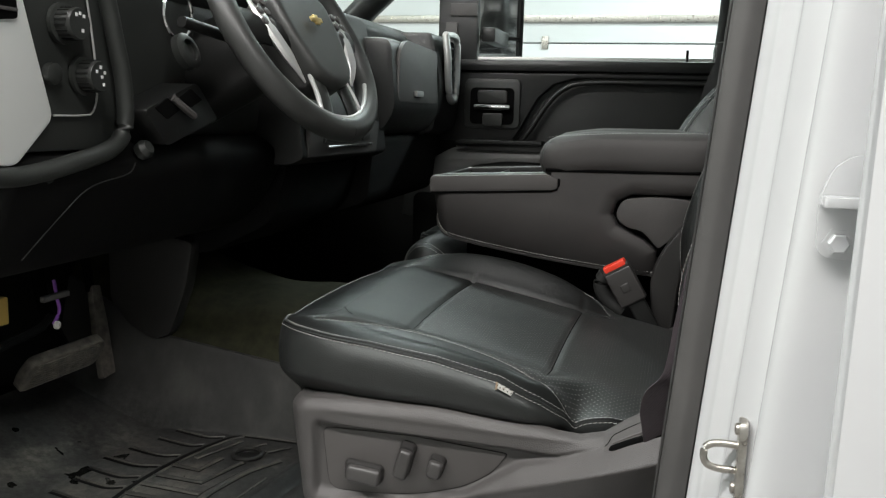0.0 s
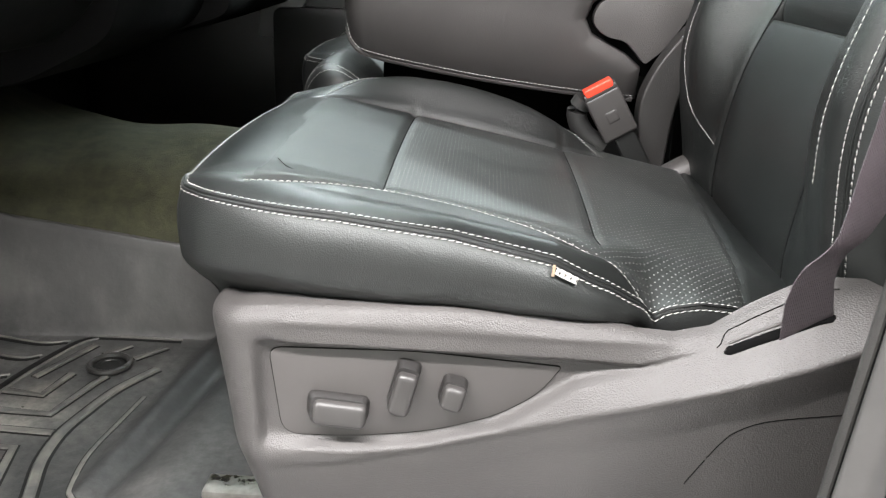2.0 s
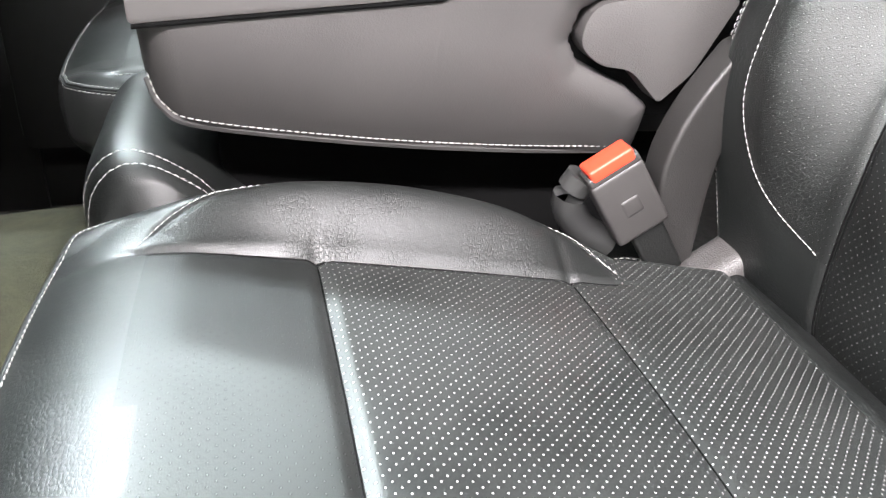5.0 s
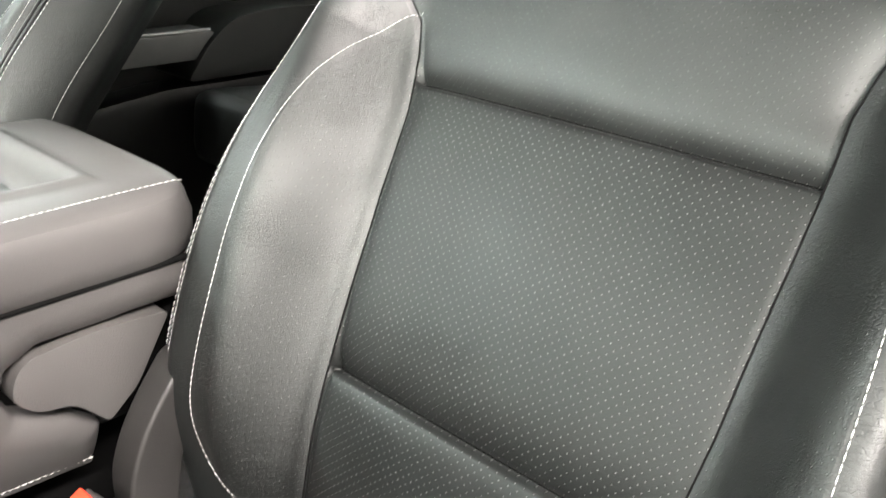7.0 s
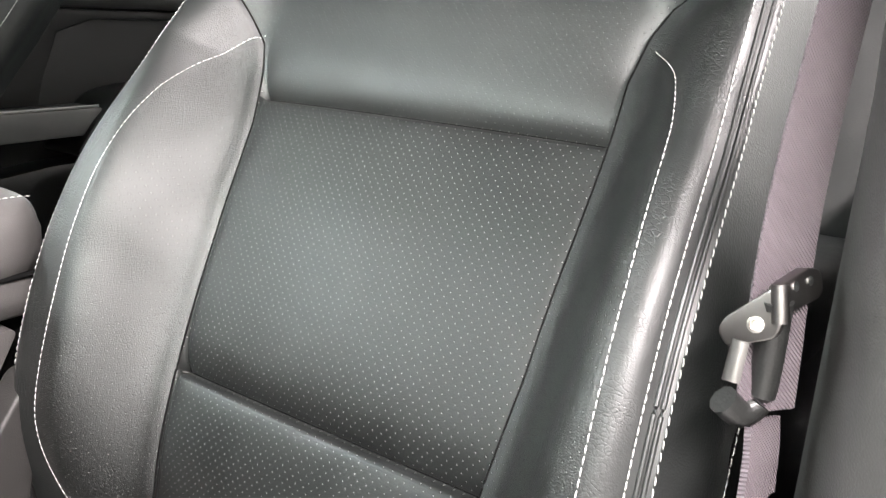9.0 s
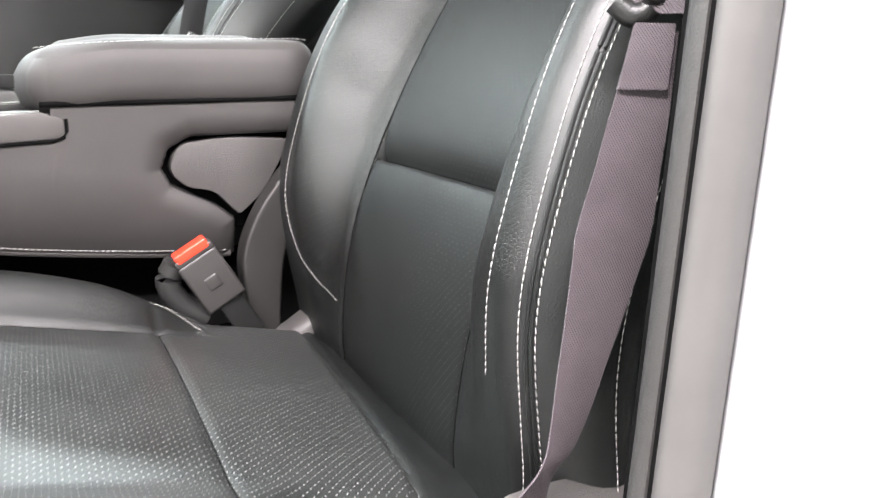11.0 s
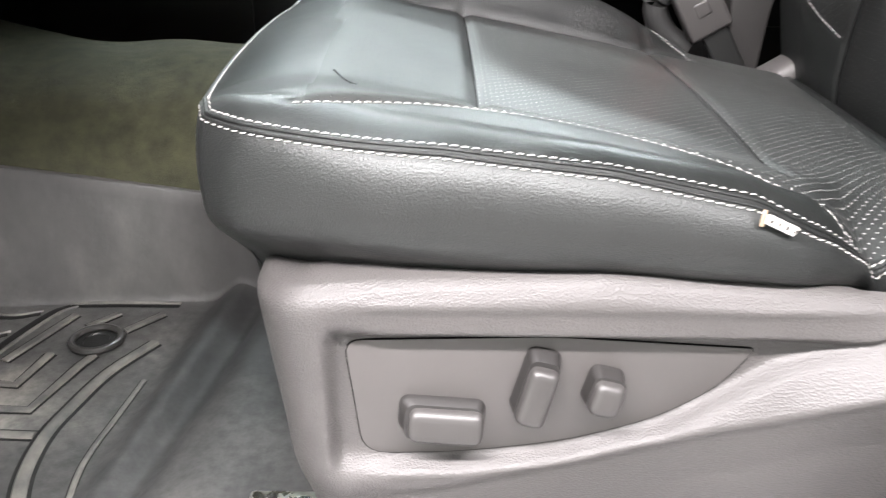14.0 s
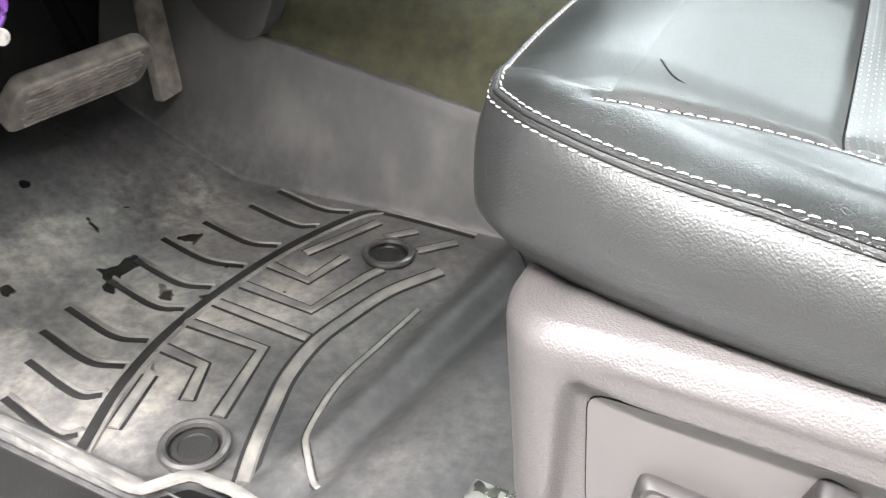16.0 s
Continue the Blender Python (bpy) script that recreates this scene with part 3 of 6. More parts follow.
slab("cup_frame", rounded([(-0.64, 0.752), (-0.545, 0.752), (-0.545, 0.792), (-0.64, 0.792)], 0.01), "y", Y - 0.019, Y - 0.012, DASH, bez, 0.003)
tube("handle_lever", smooth_line([(-0.645, Y - 0.03, 0.739), (-0.59, Y - 0.036, 0.739), (-0.532, Y - 0.03, 0.739)], 12), 0.0095, CHROME, bez, 12, "chrome pull lever")
slab("handle_foot", rounded([(-0.62, 0.68), (-0.555, 0.68), (-0.555, 0.72), (-0.62, 0.72)], 0.01), "y", Y - 0.03, Y - 0.012, DASH, bez, 0.004)
tube("lock_pin", [(-0.005, Y + 0.05, 0.88), (-0.005, Y + 0.05, 0.925)], 0.004, SEAM_SHADE, door_f, 8, "black lock pin")
tube("window_frame", smooth_line([(0.09, 2.74, 0.87), (0.10, 2.70, 1.1), (0.08, 2.63, 1.33), (-0.3, 2.6, 1.39)], 24), 0.022, DARK, door_f, 10)
pane = slab("window_pane", [(-0.82, 0.88), (0.08, 0.88), (0.08, 1.36), (-0.5, 1.37)], "y", 2.732, 2.736, GLASS, door_f, 0)
pane.visible_shadow = False

mirror = thing("towing_mirror", (-0.68, 3.0, 0.9), "dark towing mirror outside the passenger window", "wing mirror")
MT = pose(-0.655, 3.0, 1.06, 0, 0, 38)
for nm, c, sz, mt in (("mirror_glass", (0, 0, 0.06), (0.155, 0.004, 0.26), CHROME), ("lower_mirror_glass", (0, 0, -0.115), (0.155, 0.004, 0.07), CHROME),
                      ("housing", (0.0, 0.035, 0.02), (0.17, 0.06, 0.40), DARK), ("frame_bar", (0.082, -0.004, 0.02), (0.014, 0.02, 0.40), DARK), ("divider", (0, -0.004, -0.075), (0.16, 0.012, 0.012), DARK)):
    bm = put_box(bmesh.new(), c, sz, min(sz) * 0.3)
    bmesh.ops.transform(bm, matrix=MT, verts=bm.verts)
    part(nm, bm, mt, mirror)
box("arm", (-0.64, 2.87, 0.975), (0.05, 0.22, 0.05), DARK, mirror, 0.012)
box("sail_panel", (-0.735, 2.742, 0.985), (0.135, 0.03, 0.23), DARK, mirror, 0.01)
box("sail_inset", (-0.715, 2.724, 1.05), (0.09, 0.008, 0.04), PLASTIC_SMOOTH, mirror, 0.003)
box("sail_inset", (-0.755, 2.724, 0.97), (0.04, 0.008, 0.08), PLASTIC_SMOOTH, mirror, 0.003)

passenger_belt = thing("passenger_seat_belt", (0.05, 2.5, 0.6), "dark seat belt webbing beside the passenger seat", "seat belt")
BELT = material("black_webbing", (0.02, 0.02, 0.021), 0.6)
tube("webbing", smooth_line([(0.04, 2.5, 0.66), (0.075, 2.5, 0.82), (0.13, 2.51, 0.95), (0.2, 2.53, 1.15)], 16), 0.024, BELT, passenger_belt, 8, "", 0.06, (0, 1, 0.2))
box("latch_tongue", (0.045, 2.488, 0.70), (0.02, 0.012, 0.05), CHROME, passenger_belt, 0.004, (0, 20, 0), "chrome latch tongue")

door_r, Y = far_door("rear_passenger_door", 0.3, 1.55, "black rear door panel with grey armrest", False)
slab("upper_field", [(0.32, 0.85), (1.5, 0.85), (1.5, 0.83), (0.75, 0.83), (0.66, 0.80), (0.62, 0.70), (0.60, 0.62), (0.32, 0.62)], "y", Y, Y + 0.035, DARK, door_r, 0.006)
slab("armrest", rounded([(0.62, 0.55), (0.68, 0.63), (0.74, 0.675), (0.84, 0.69), (1.5, 0.70), (1.5, 0.57)], [0.02, 0.03, 0.03, 0.04, 0.01, 0.01]), "y", Y - 0.105, Y + 0.03, DASH, door_r, 0.02, "black padded rear armrest", 3)
slab("door_pocket", rounded([(0.36, 0.50), (0.60, 0.53), (1.5, 0.54), (1.5, 0.20), (0.36, 0.20)], 0.03), "y", Y - 0.06, Y + 0.03, DARK, door_r, 0.012, "black rear door pocket")
slab("trim_strip", rounded([(0.36, 0.585), (0.70, 0.592), (0.70, 0.65), (0.36, 0.645)], 0.01), "y", Y - 0.09, Y + 0.0, SATIN_DOOR, door_r, 0.006, "satin grey trim strip")
tube("bright_line", [(0.36, Y - 0.088, 0.648), (0.69, Y - 0.088, 0.653)], 0.003, SILVER, door_r, 8, "thin bright trim line")
tube("window_frame", smooth_line([(0.32, 2.74, 0.87), (0.34, 2.7, 1.1), (0.38, 2.63, 1.36)], 12), 0.022, DARK, door_r, 10)
pane = slab("window_pane", [(0.32, 0.88), (1.5, 0.88), (1.5, 1.36), (0.38, 1.37)], "y", 2.732, 2.736, GLASS, door_r, 0)
pane.visible_shadow = False

plain_wall("cab_back_wall", (1.78, 1.84, 0.2), (0.04, 1.9, 0.9), DARK, "dark trim panel behind the rear bench")
rear_seat = thing("rear_bench_seat", (1.35, 1.84, 0.0), "black leather rear bench seat", "car seat")
bm = put_box(bmesh.new(), (1.02, 1.84, 0.44), (0.84, 1.4, 0.16), 0.05, (0, 4, 0), 4)
part("cushion", bm, LEATHER, rear_seat)
box("backrest", (1.62, 1.84, 0.75), (0.14, 1.4, 0.72), LEATHER, rear_seat, 0.05, (0, 14, 0), seg=4)
box("base", (1.15, 1.84, 0.18), (0.6, 1.36, 0.40), DARK, rear_seat, 0.02)

# ---- front seats ----
CY = 1.37
CW = dense([(-0.62, 0.235), (-0.585, 0.245), (-0.552, 0.262), (-0.52, 0.283), (-0.45, 0.306), (-0.35, 0.316), (-0.2, 0.316), (-0.15, 0.303), (-0.112, 0.287), (-0.07, 0.282), (0.0, 0.268), (0.1, 0.25)])
CE = np.array([(-0.62, 0.398), (-0.55, 0.402), (-0.4, 0.398), (-0.3, 0.388), (-0.209, 0.369), (-0.16, 0.344), (-0.13, 0.325), (-0.112, 0.310), (-0.095, 0.316), (-0.07, 0.320), (-0.04, 0.316), (0.0, 0.304), (0.1, 0.29)])


CAMP = dense([(-0.56, 0.06), (-0.53, 0.1), (-0.50, 0.22), (-0.44, 0.62), (-0.38, 0.9), (-0.30, 1.0), (-0.22, 0.85), (-0.16, 0.5), (-0.11, 0.12), (-0.08, 0.0), (0.1, 0.0)])


def cushion_w(x):
    return np.interp(x, CW[:, 0], CW[:, 1])


ARC = smooth_line([(-0.507, 0.2), (-0.48, 0.228), (-0.42, 0.254), (-0.30, 0.268), (-0.19, 0.260), (-0.135, 0.238), (-0.108, 0.203)], 120)


NEAR_ARC = smooth_line([(-0.497, 0.262), (-0.46, 0.257), (-0.40, 0.247), (-0.32, 0.238), (-0.24, 0.247), (-0.18, 0.264), (-0.15, 0.272), (-0.13, 0.279), (-0.114, 0.286)], 120)


def arc_of(x, y):
    return np.where(np.asarray(y) < 0, np.interp(x, NEAR_ARC[:, 0], NEAR_ARC[:, 1]), np.interp(x, ARC[:, 0], ARC[:, 1]))


def seam_dip(d, depth, width):
    return -depth * np.exp(-((d / width) ** 2))


def flap_x(y):
    """Seam behind which the plain rear flap of the cushion begins."""
    return 0.008 + 0.085 * np.asarray(y) - 0.10 * np.asarray(y) ** 2


def cushion_z(x, y):
    """Height of the cushion's top over the plan; y from the seat's middle."""
    x, d = np.asarray(x, float), np.abs(y)
    z = 0.393 - 0.187 * (x + 0.374)
    z = z - 0.055 * np.clip((-0.46 - x) / 0.14, 0, 2) ** 2
    z = z + 0.006 * np.clip(1 - (d / 0.19) ** 2, 0, 1) * step(0.02, -0.1, x)
    amp = np.interp(x, CAMP[:, 0], CAMP[:, 1]) * np.where(np.asarray(y) < 0, 0.26, 1.0)
    bump = step(0.185, 0.25, d)
    z = z + 0.05 * amp * bump
    w = cushion_w(x)
    start = 0.235 - np.where(np.asarray(y) < 0, 0.06, 0.0) * step(-0.17, -0.09, x)
    k = step(0.0, 1.0, (d - start) / (w - start + 1e-6)) ** 1.3
    z = (1 - k) * z + k * np.interp(x, CE[:, 0], CE[:, 1])
    z = z + np.where(np.asarray(y) < 0, 0.0040 + 0.0036 * step(-0.42, -0.22, x), 0.003) * np.sin(math.pi * np.clip((w - d) / 0.042, 0, 1)) * step(-0.10, -0.15, x)
    inner = np.where(np.asarray(y) < 0, step(0.245, 0.232, d), step(0.215, 0.19, d))
    z = z + seam_dip(d - 0.195, 0.004, 0.004) * step(-0.53, -0.49, x) * step(-0.09, -0.13, x) * (np.asarray(y) > 0)
    z = z + seam_dip(x + 0.375, 0.005, 0.005) * inner
    z = z + seam_dip(x + 0.16, 0.003, 0.005) * step(0.26, 0.22, d)
    arc_d = arc_of(x, y)
    z = z + seam_dip(d - arc_d, np.where(np.asarray(y) < 0, 0.0035, 0.002), 0.004) * step(-0.51, -0.49, x) * step(-0.10, -0.12, x)
    f = x - flap_x(y)
    return z + (seam_dip(f, 0.004, 0.004) - 0.010 * step(0.0, 0.05, f)) * step(0.30, 0.26, d)


CROWS = np.concatenate([np.linspace(0.06, -0.16, 58), np.linspace(-0.16, -0.375, 60)[1:], np.linspace(-0.375, -0.45, 22)[1:]])


def cushion_xy(nfront, nv):
    """Plan grid whose lines fall on the seams: rows straight across, the last ones bending to the front edge."""
    v = np.linspace(-1, 1, nv)
    xf = -0.575 + 0.022 * np.abs(v) ** 3
    t = np.linspace(0, 1, nfront)[1:, None]
    x = np.vstack([np.repeat(CROWS[:, None], nv, 1), -0.45 + t * (xf + 0.45)])
    a = np.abs(v)
    w = cushion_w(x)
    y = np.sign(v) * np.where(a < 0.62, a / 0.62 * 0.195, 0.195 + (a - 0.62) / 0.38 * (w - 0.195))
    return x, y


def with_uv(ob, uv):
    """Lays plan coordinates in metres into the mesh's UV layer."""
    layer = ob.data.uv_layers.new(name="UVMap")
    loops = np.zeros(len(ob.data.loops), dtype=np.int32)
    ob.data.loops.foreach_get("vertex_index", loops)
    layer.data.foreach_set("uv", np.asarray(uv, float)[loops].ravel().astype(np.float32))
    return ob


def patches(P, region, parent, plan, names):
    """Cuts a grid of points P[i, j] into one mesh for each region number of its cells."""
    ni, nj = P.shape[:2]
    made = []
    for number, (name, mat, label) in names.items():
        cells = np.argwhere(region == number)
        if not len(cells):
            continue
        used, verts, faces, uv = {}, [], [], []
        for i, j in cells:
            f = []
            for a, b in ((i, j), (i + 1, j), (i + 1, j + 1), (i, j + 1)):
                if (a, b) not in used:
                    used[(a, b)] = len(verts)
                    verts.append(P[a, b])
                    uv.append(plan[a, b])
                f.append(used[(a, b)])
            faces.append(f)
        ob = raw(name, verts, faces, mat, parent, label, 0)
        with_uv(ob, uv)
        made.append(ob)
    return made


def make_seat(name, cy, label, category="car seat"):
    seat = thing(name, (-0.2, cy, 0.0), label, category, "front seats")
    nv = 201
    x, y = cushion_xy(40, nv)
    nu = x.shape[0]
    z = cushion_z(x, y)
    P = np.stack([x, y + cy, z], -1)
    xc, yc = (x[1:, 1:] + x[:-1, :-1]) / 2, (y[1:, 1:] + y[:-1, :-1]) / 2
    d = np.abs(yc)
    inside = (d < 0.195) & (xc > -0.50)
    region = np.full(xc.shape, 5)
    near_edge = np.where(xc > -0.116, cushion_w(xc) - 0.006, arc_of(xc, yc))
    inside = np.where(yc < 0, (d < near_edge) & (xc > -0.49), inside)
    region[(xc > -0.16) & (d < np.where(yc < 0, near_edge, 0.26))] = 3
    region[(xc > flap_x(yc)) & (d < 0.26)] = 7
    region[inside & (xc <= -0.16) & (xc > -0.375)] = 2
    region[inside & (xc <= -0.375)] = 1
    arc_d = arc_of(xc, yc)
    region[(yc >= 0.195) & (yc < arc_d) & (xc > -0.507) & (xc < -0.118)] = 4
    cushion = raw("cushion_core", *(lambda: ([(-0.5, cy - 0.25, 0.2), (0.0, cy - 0.25, 0.2), (0.0, cy + 0.25, 0.2), (-0.5, cy + 0.25, 0.2), (-0.5, cy - 0.25, 0.3), (0.0, cy - 0.25, 0.28), (0.0, cy + 0.25, 0.28), (-0.5, cy + 0.25, 0.3)], [(0, 3, 2, 1), (4, 5, 6, 7), (0, 1, 5, 4), (1, 2, 6, 5), (2, 3, 7, 6), (3, 0, 4, 7)]))(), SEAM_SHADE, seat)
    plan = np.stack([x, y], -1)
    patches(P, region, cushion, plan, {1: ("thigh_panel", PERF_THIGH, ""), 2: ("seat_panel", PERF, ""), 3: ("rear_panel", PERF, ""), 4: ("bolster_panel", LEATHER, ""), 7: ("rear_flap", LEATHER, ""), 5: ("border_panel", LEATHER_RIM, "")})
    # side band under the piped edge
    rim = [P[i, 0] for i in range(0, nu)] + [P[-1, j] for j in range(1, nv)] + [P[i, -1] for i in range(nu - 2, -1, -1)]
    rim = smooth_line(np.array(rim)[::3], 420)
    tang = np.gradient(rim, axis=0)
    nor = np.stack([tang[:, 1], -tang[:, 0], 0 * tang[:, 0]], 1)
    nor /= np.linalg.norm(nor, axis=1)[:, None]
    if np.mean(nor[:90, 1]) > 0:
        nor = -nor
    front, nose = step(-0.42, -0.58, rim[:, 0]), step(-0.50, -0.565, rim[:, 0])
    foot = 0.292 - 0.012 * front + 0.002 * nose - 0.04 * step(-0.14, -0.09, rim[:, 0])

    def band(s):
        """The band's line at a share s of its height, one number or one for each point."""
        s = np.asarray(s, float) * np.ones(len(rim))
        bulge = (0.018 - 0.009 * front) * np.sin(math.pi * np.minimum(1, s * 1.15) ** 0.7) - (0.02 + 0.008 * front) * step(0.55, 1.0, s)
        bulge = bulge * (1 - 0.75 * step(-0.15, -0.10, rim[:, 0]))
        fold = 0.0035 * np.sin(rim[:, 0] * 38 + s * 5) * step(0.35, 0.8, s) * (1 - s) + 0.002 * np.sin(rim[:, 0] * 60 + s * 4) * s * (1 - s)
        q = rim + nor * (bulge + fold)[:, None]
        q[:, 2] -= s * (rim[:, 2] - foot)
        return q

    rows = np.array([band(s) for s in np.linspace(0, 1, 26)])
    n, mrow = rows.shape[1], rows.shape[0]
    faces = [(i * n + j, i * n + j + 1, (i + 1) * n + j + 1, (i + 1) * n + j) for i in range(mrow - 1) for j in range(n - 1)]
    raw("side_band", rows.reshape(-1, 3), faces, LEATHER_SIDE, cushion, "", 0)
    tall = np.maximum(rim[:, 2] - foot, 0.012)
    tube("piping", rim + [0, 0, 0.0003], 0.0015, LEATHER, cushion, 8, "leather piping along edge")
    tube("piping", band(0.0022 / tall) + nor * 0.0004, 0.0013, LEATHER, cushion, 8, "leather piping along edge")
    up = np.tile([0, 0, 1.0], (len(rim), 1)) + nor * 0.5
    top = rim - nor * 0.0028
    top[:, 2] = cushion_z(top[:, 0], top[:, 1] - cy) + 0.0008
    stitches("stitching", top, cushion, up, 0.005, 0.0016, 0.0008, 0.0004)
    stitches("stitching", band(np.minimum(0.0040 / tall, 0.5)) + nor * 0.0006, cushion, nor, 0.005, 0.0016, 0.0008, 0.0004)
    for sgn in (-1, 1):
        A = NEAR_ARC if sgn < 0 else ARC
        off = sgn * (A[:, 1] + 0.003)
        line = np.stack([A[:, 0], cy + off, cushion_z(A[:, 0], off) + 0.0006], 1)
        stitches("stitching", line, cushion, np.array([0, sgn * 0.3, 1.0]), 0.005, 0.0015, 0.00075)

    def cord(line, parent, r=0.0011):
        tube("seam", line, r, SEAM_SHADE, parent, 6)

    yy = np.linspace(-0.236, 0.193, 44)
    for fx in (lambda q: -0.375 + 0 * q, lambda q: -0.16 + 0 * q):
        cord(np.stack([fx(yy), cy + yy, cushion_z(fx(yy), yy) - 0.0003], 1), cushion)
    xx = np.linspace(-0.50, -0.115, 60)
    cord(np.stack([xx, cy + 0.195 + 0 * xx, cushion_z(xx, 0.195 + 0 * xx) - 0.0003], 1), cushion)
    cord(np.stack([NEAR_ARC[:, 0], cy - NEAR_ARC[:, 1], cushion_z(NEAR_ARC[:, 0], -NEAR_ARC[:, 1]) - 0.0002], 1), cushion)

    # backrest, laid out along the lean: h up the back, y across, depth forwards
    up_v, fwd = np.array([0.505, 0, 0.863]), np.array([-0.863, 0, 0.505])
    org = np.array([0.087, cy, 0.545])
    BW = dense([(-0.3, 0.235), (-0.25, 0.28), (-0.2, 0.305), (-0.1, 0.318), (0.0, 0.318), (0.2, 0.31), (0.35, 0.298), (0.45, 0.29), (0.6, 0.27), (0.70, 0.24)])
    BS = np.array([(-0.3, 0.15), (-0.2, 0.166), (-0.1, 0.176), (0, 0.184), (0.1, 0.19), (0.29, 0.191), (0.337, 0.190), (0.375, 0.197), (0.400, 0.209), (0.412, 0.228), (0.419, 0.25), (0.425, 0.285), (0.429, 0.4), (0.8, 0.4)])
    BSF = np.array([(-0.3, 0.13), (-0.2, 0.138), (-0.1, 0.140), (0.023, 0.153), (0.14, 0.167), (0.256, 0.187), (0.313, 0.204), (0.344, 0.215), (0.37, 0.237), (0.389, 0.256), (0.405, 0.276), (0.414, 0.29), (0.418, 0.4), (0.8, 0.4)])

    def seam_of(h, yy):
        return np.where(np.asarray(yy) < 0, np.interp(h, BS[:, 0], BS[:, 1]), np.interp(h, BSF[:, 0], BSF[:, 1]))

    BD = dense([(-0.3, -0.15), (-0.25, -0.105), (-0.2, -0.065), (-0.1, -0.02), (0, 0.0), (0.14, 0.006), (0.29, -0.002), (0.45, 0.004), (0.6, -0.006), (0.7, -0.03)])
    BA_ = dense([(-0.3, 0.0), (-0.27, 0.0), (-0.2, 0.012), (-0.15, 0.03), (-0.08, 0.056), (0.0, 0.07), (0.1, 0.082), (0.2, 0.082), (0.3, 0.068), (0.36, 0.054), (0.42, 0.042), (0.48, 0.032), (0.6, 0.012), (0.7, 0.0)])
    BARC = smooth_line([(0.352, 0.212), (0.335, 0.226), (0.293, 0.243), (0.231, 0.250), (0.168, 0.250), (0.101, 0.248), (0.043, 0.246), (-0.03, 0.247), (-0.09, 0.246), (-0.13, 0.224), (-0.153, 0.191), (-0.166, 0.144)], 140)
    NARC = smooth_line([(0.362, 0.203), (0.345, 0.222), (0.322, 0.241), (0.29, 0.254), (0.264, 0.260), (0.2, 0.268), (0.144, 0.273), (0.03, 0.278), (-0.06, 0.277), (-0.12, 0.27), (-0.16, 0.25), (-0.183, 0.212), (-0.195, 0.168)], 140)
    HL = 0.010

    def tuck(r, depth, reach):
        """A panel that rolls in to a seam from above, and lies nearly flush below it."""
        return np.where(r >= 0, -depth * np.exp(-np.abs(r) / reach), -0.0045 * np.exp(-np.abs(r) / 0.011))

    def back_depth(h, yy):
        dd = np.abs(yy)
        w = np.interp(h, BW[:, 0], BW[:, 1])
        seam = np.minimum(seam_of(h, yy), w - 0.004)
        q = np.interp(h, BD[:, 0], BD[:, 1]) + 0.003 * np.clip(1 - (dd / 0.19) ** 2, 0, 1)
        amp = np.interp(h, BA_[:, 0], BA_[:, 1])
        q = q + amp * step(0.0, 0.085, dd - np.minimum(seam, 0.205))
        k = step(0.0, 1.0, (dd - 0.28) / np.maximum(w - 0.28, 0.008)) ** 1.6
        q = q - 0.018 * k
        low = np.asarray(h) < np.where(np.asarray(yy) < 0, 0.4245, 0.447)
        near = np.asarray(yy) < 0
        q = q + seam_dip(dd - seam, np.where(near, 0.0012, 0.004), 0.003) * low
        roll = np.where(near, step(0.30, 0.36, h), 0.35) * low * (dd < seam)
        q = q - 0.012 * np.exp(-np.abs(dd - seam) / 0.016) * roll
        mid = (dd < seam)
        q = q + (tuck(h - 0.288, 0.015, 0.012) + tuck(h - HL, 0.017, 0.016)) * mid
        return q

    ny = 171
    hrow = np.concatenate([np.linspace(-0.29, HL, 72), np.linspace(HL, 0.288, 68)[1:], np.linspace(0.288, 0.70, 102)[1:]])
    nh = len(hrow)
    hh, vv = np.meshgrid(hrow, np.linspace(-1, 1, ny), indexing="ij")
    wide, a = np.interp(hh, BW[:, 0], BW[:, 1]), np.abs(vv)
    sm = np.minimum(seam_of(hh, vv), wide - 0.004)
    yy = np.sign(vv) * np.where(a < 0.6, a / 0.6 * sm, sm + (a - 0.6) / 0.4 * (wide - sm))
    q = back_depth(hh, yy)
    P = org + hh[..., None] * up_v + q[..., None] * fwd
    P[..., 1] = cy + yy
    hc, yc = (hh[1:, 1:] + hh[:-1, :-1]) / 2, (yy[1:, 1:] + yy[:-1, :-1]) / 2
    dd = np.abs(yc)
    seam = seam_of(hc, yc)
    arc = np.where(yc < 0, np.interp(hc, NARC[::-1, 0], NARC[::-1, 1]), np.interp(hc, BARC[::-1, 0], BARC[::-1, 1]))
    region = np.full(hc.shape, 5)
    region[(dd < seam) & (hc < HL)] = 1
    region[(dd < seam) & (hc >= HL) & (hc < 0.288)] = 2
    region[(dd < seam) & (hc >= 0.288)] = 3
    bol = (dd >= seam) & (dd < arc) & (hc < np.where(yc < 0, 0.362, 0.352)) & (hc > np.where(yc < 0, -0.19, -0.166))
    region[bol & (yc > 0)] = 4
    region[bol & (yc < 0)] = 6
    backrest = box("backrest_core", (0.26, cy, 0.72), (0.05, 0.4, 0.6), SEAM_SHADE, seat, 0.02, (0, 30, 0))
    patches(P, region, backrest, np.stack([hh, yy], -1), {1: ("lumbar_panel", PERF_BACK, ""), 2: ("middle_panel", PERF_BACK, ""), 3: ("shoulder_panel", PERF_TOP, ""), 4: ("bolster_panel", PERF_SIDE, ""), 6: ("bolster_panel", PERF_SIDE, ""), 5: ("border_panel", LEATHER, "")})
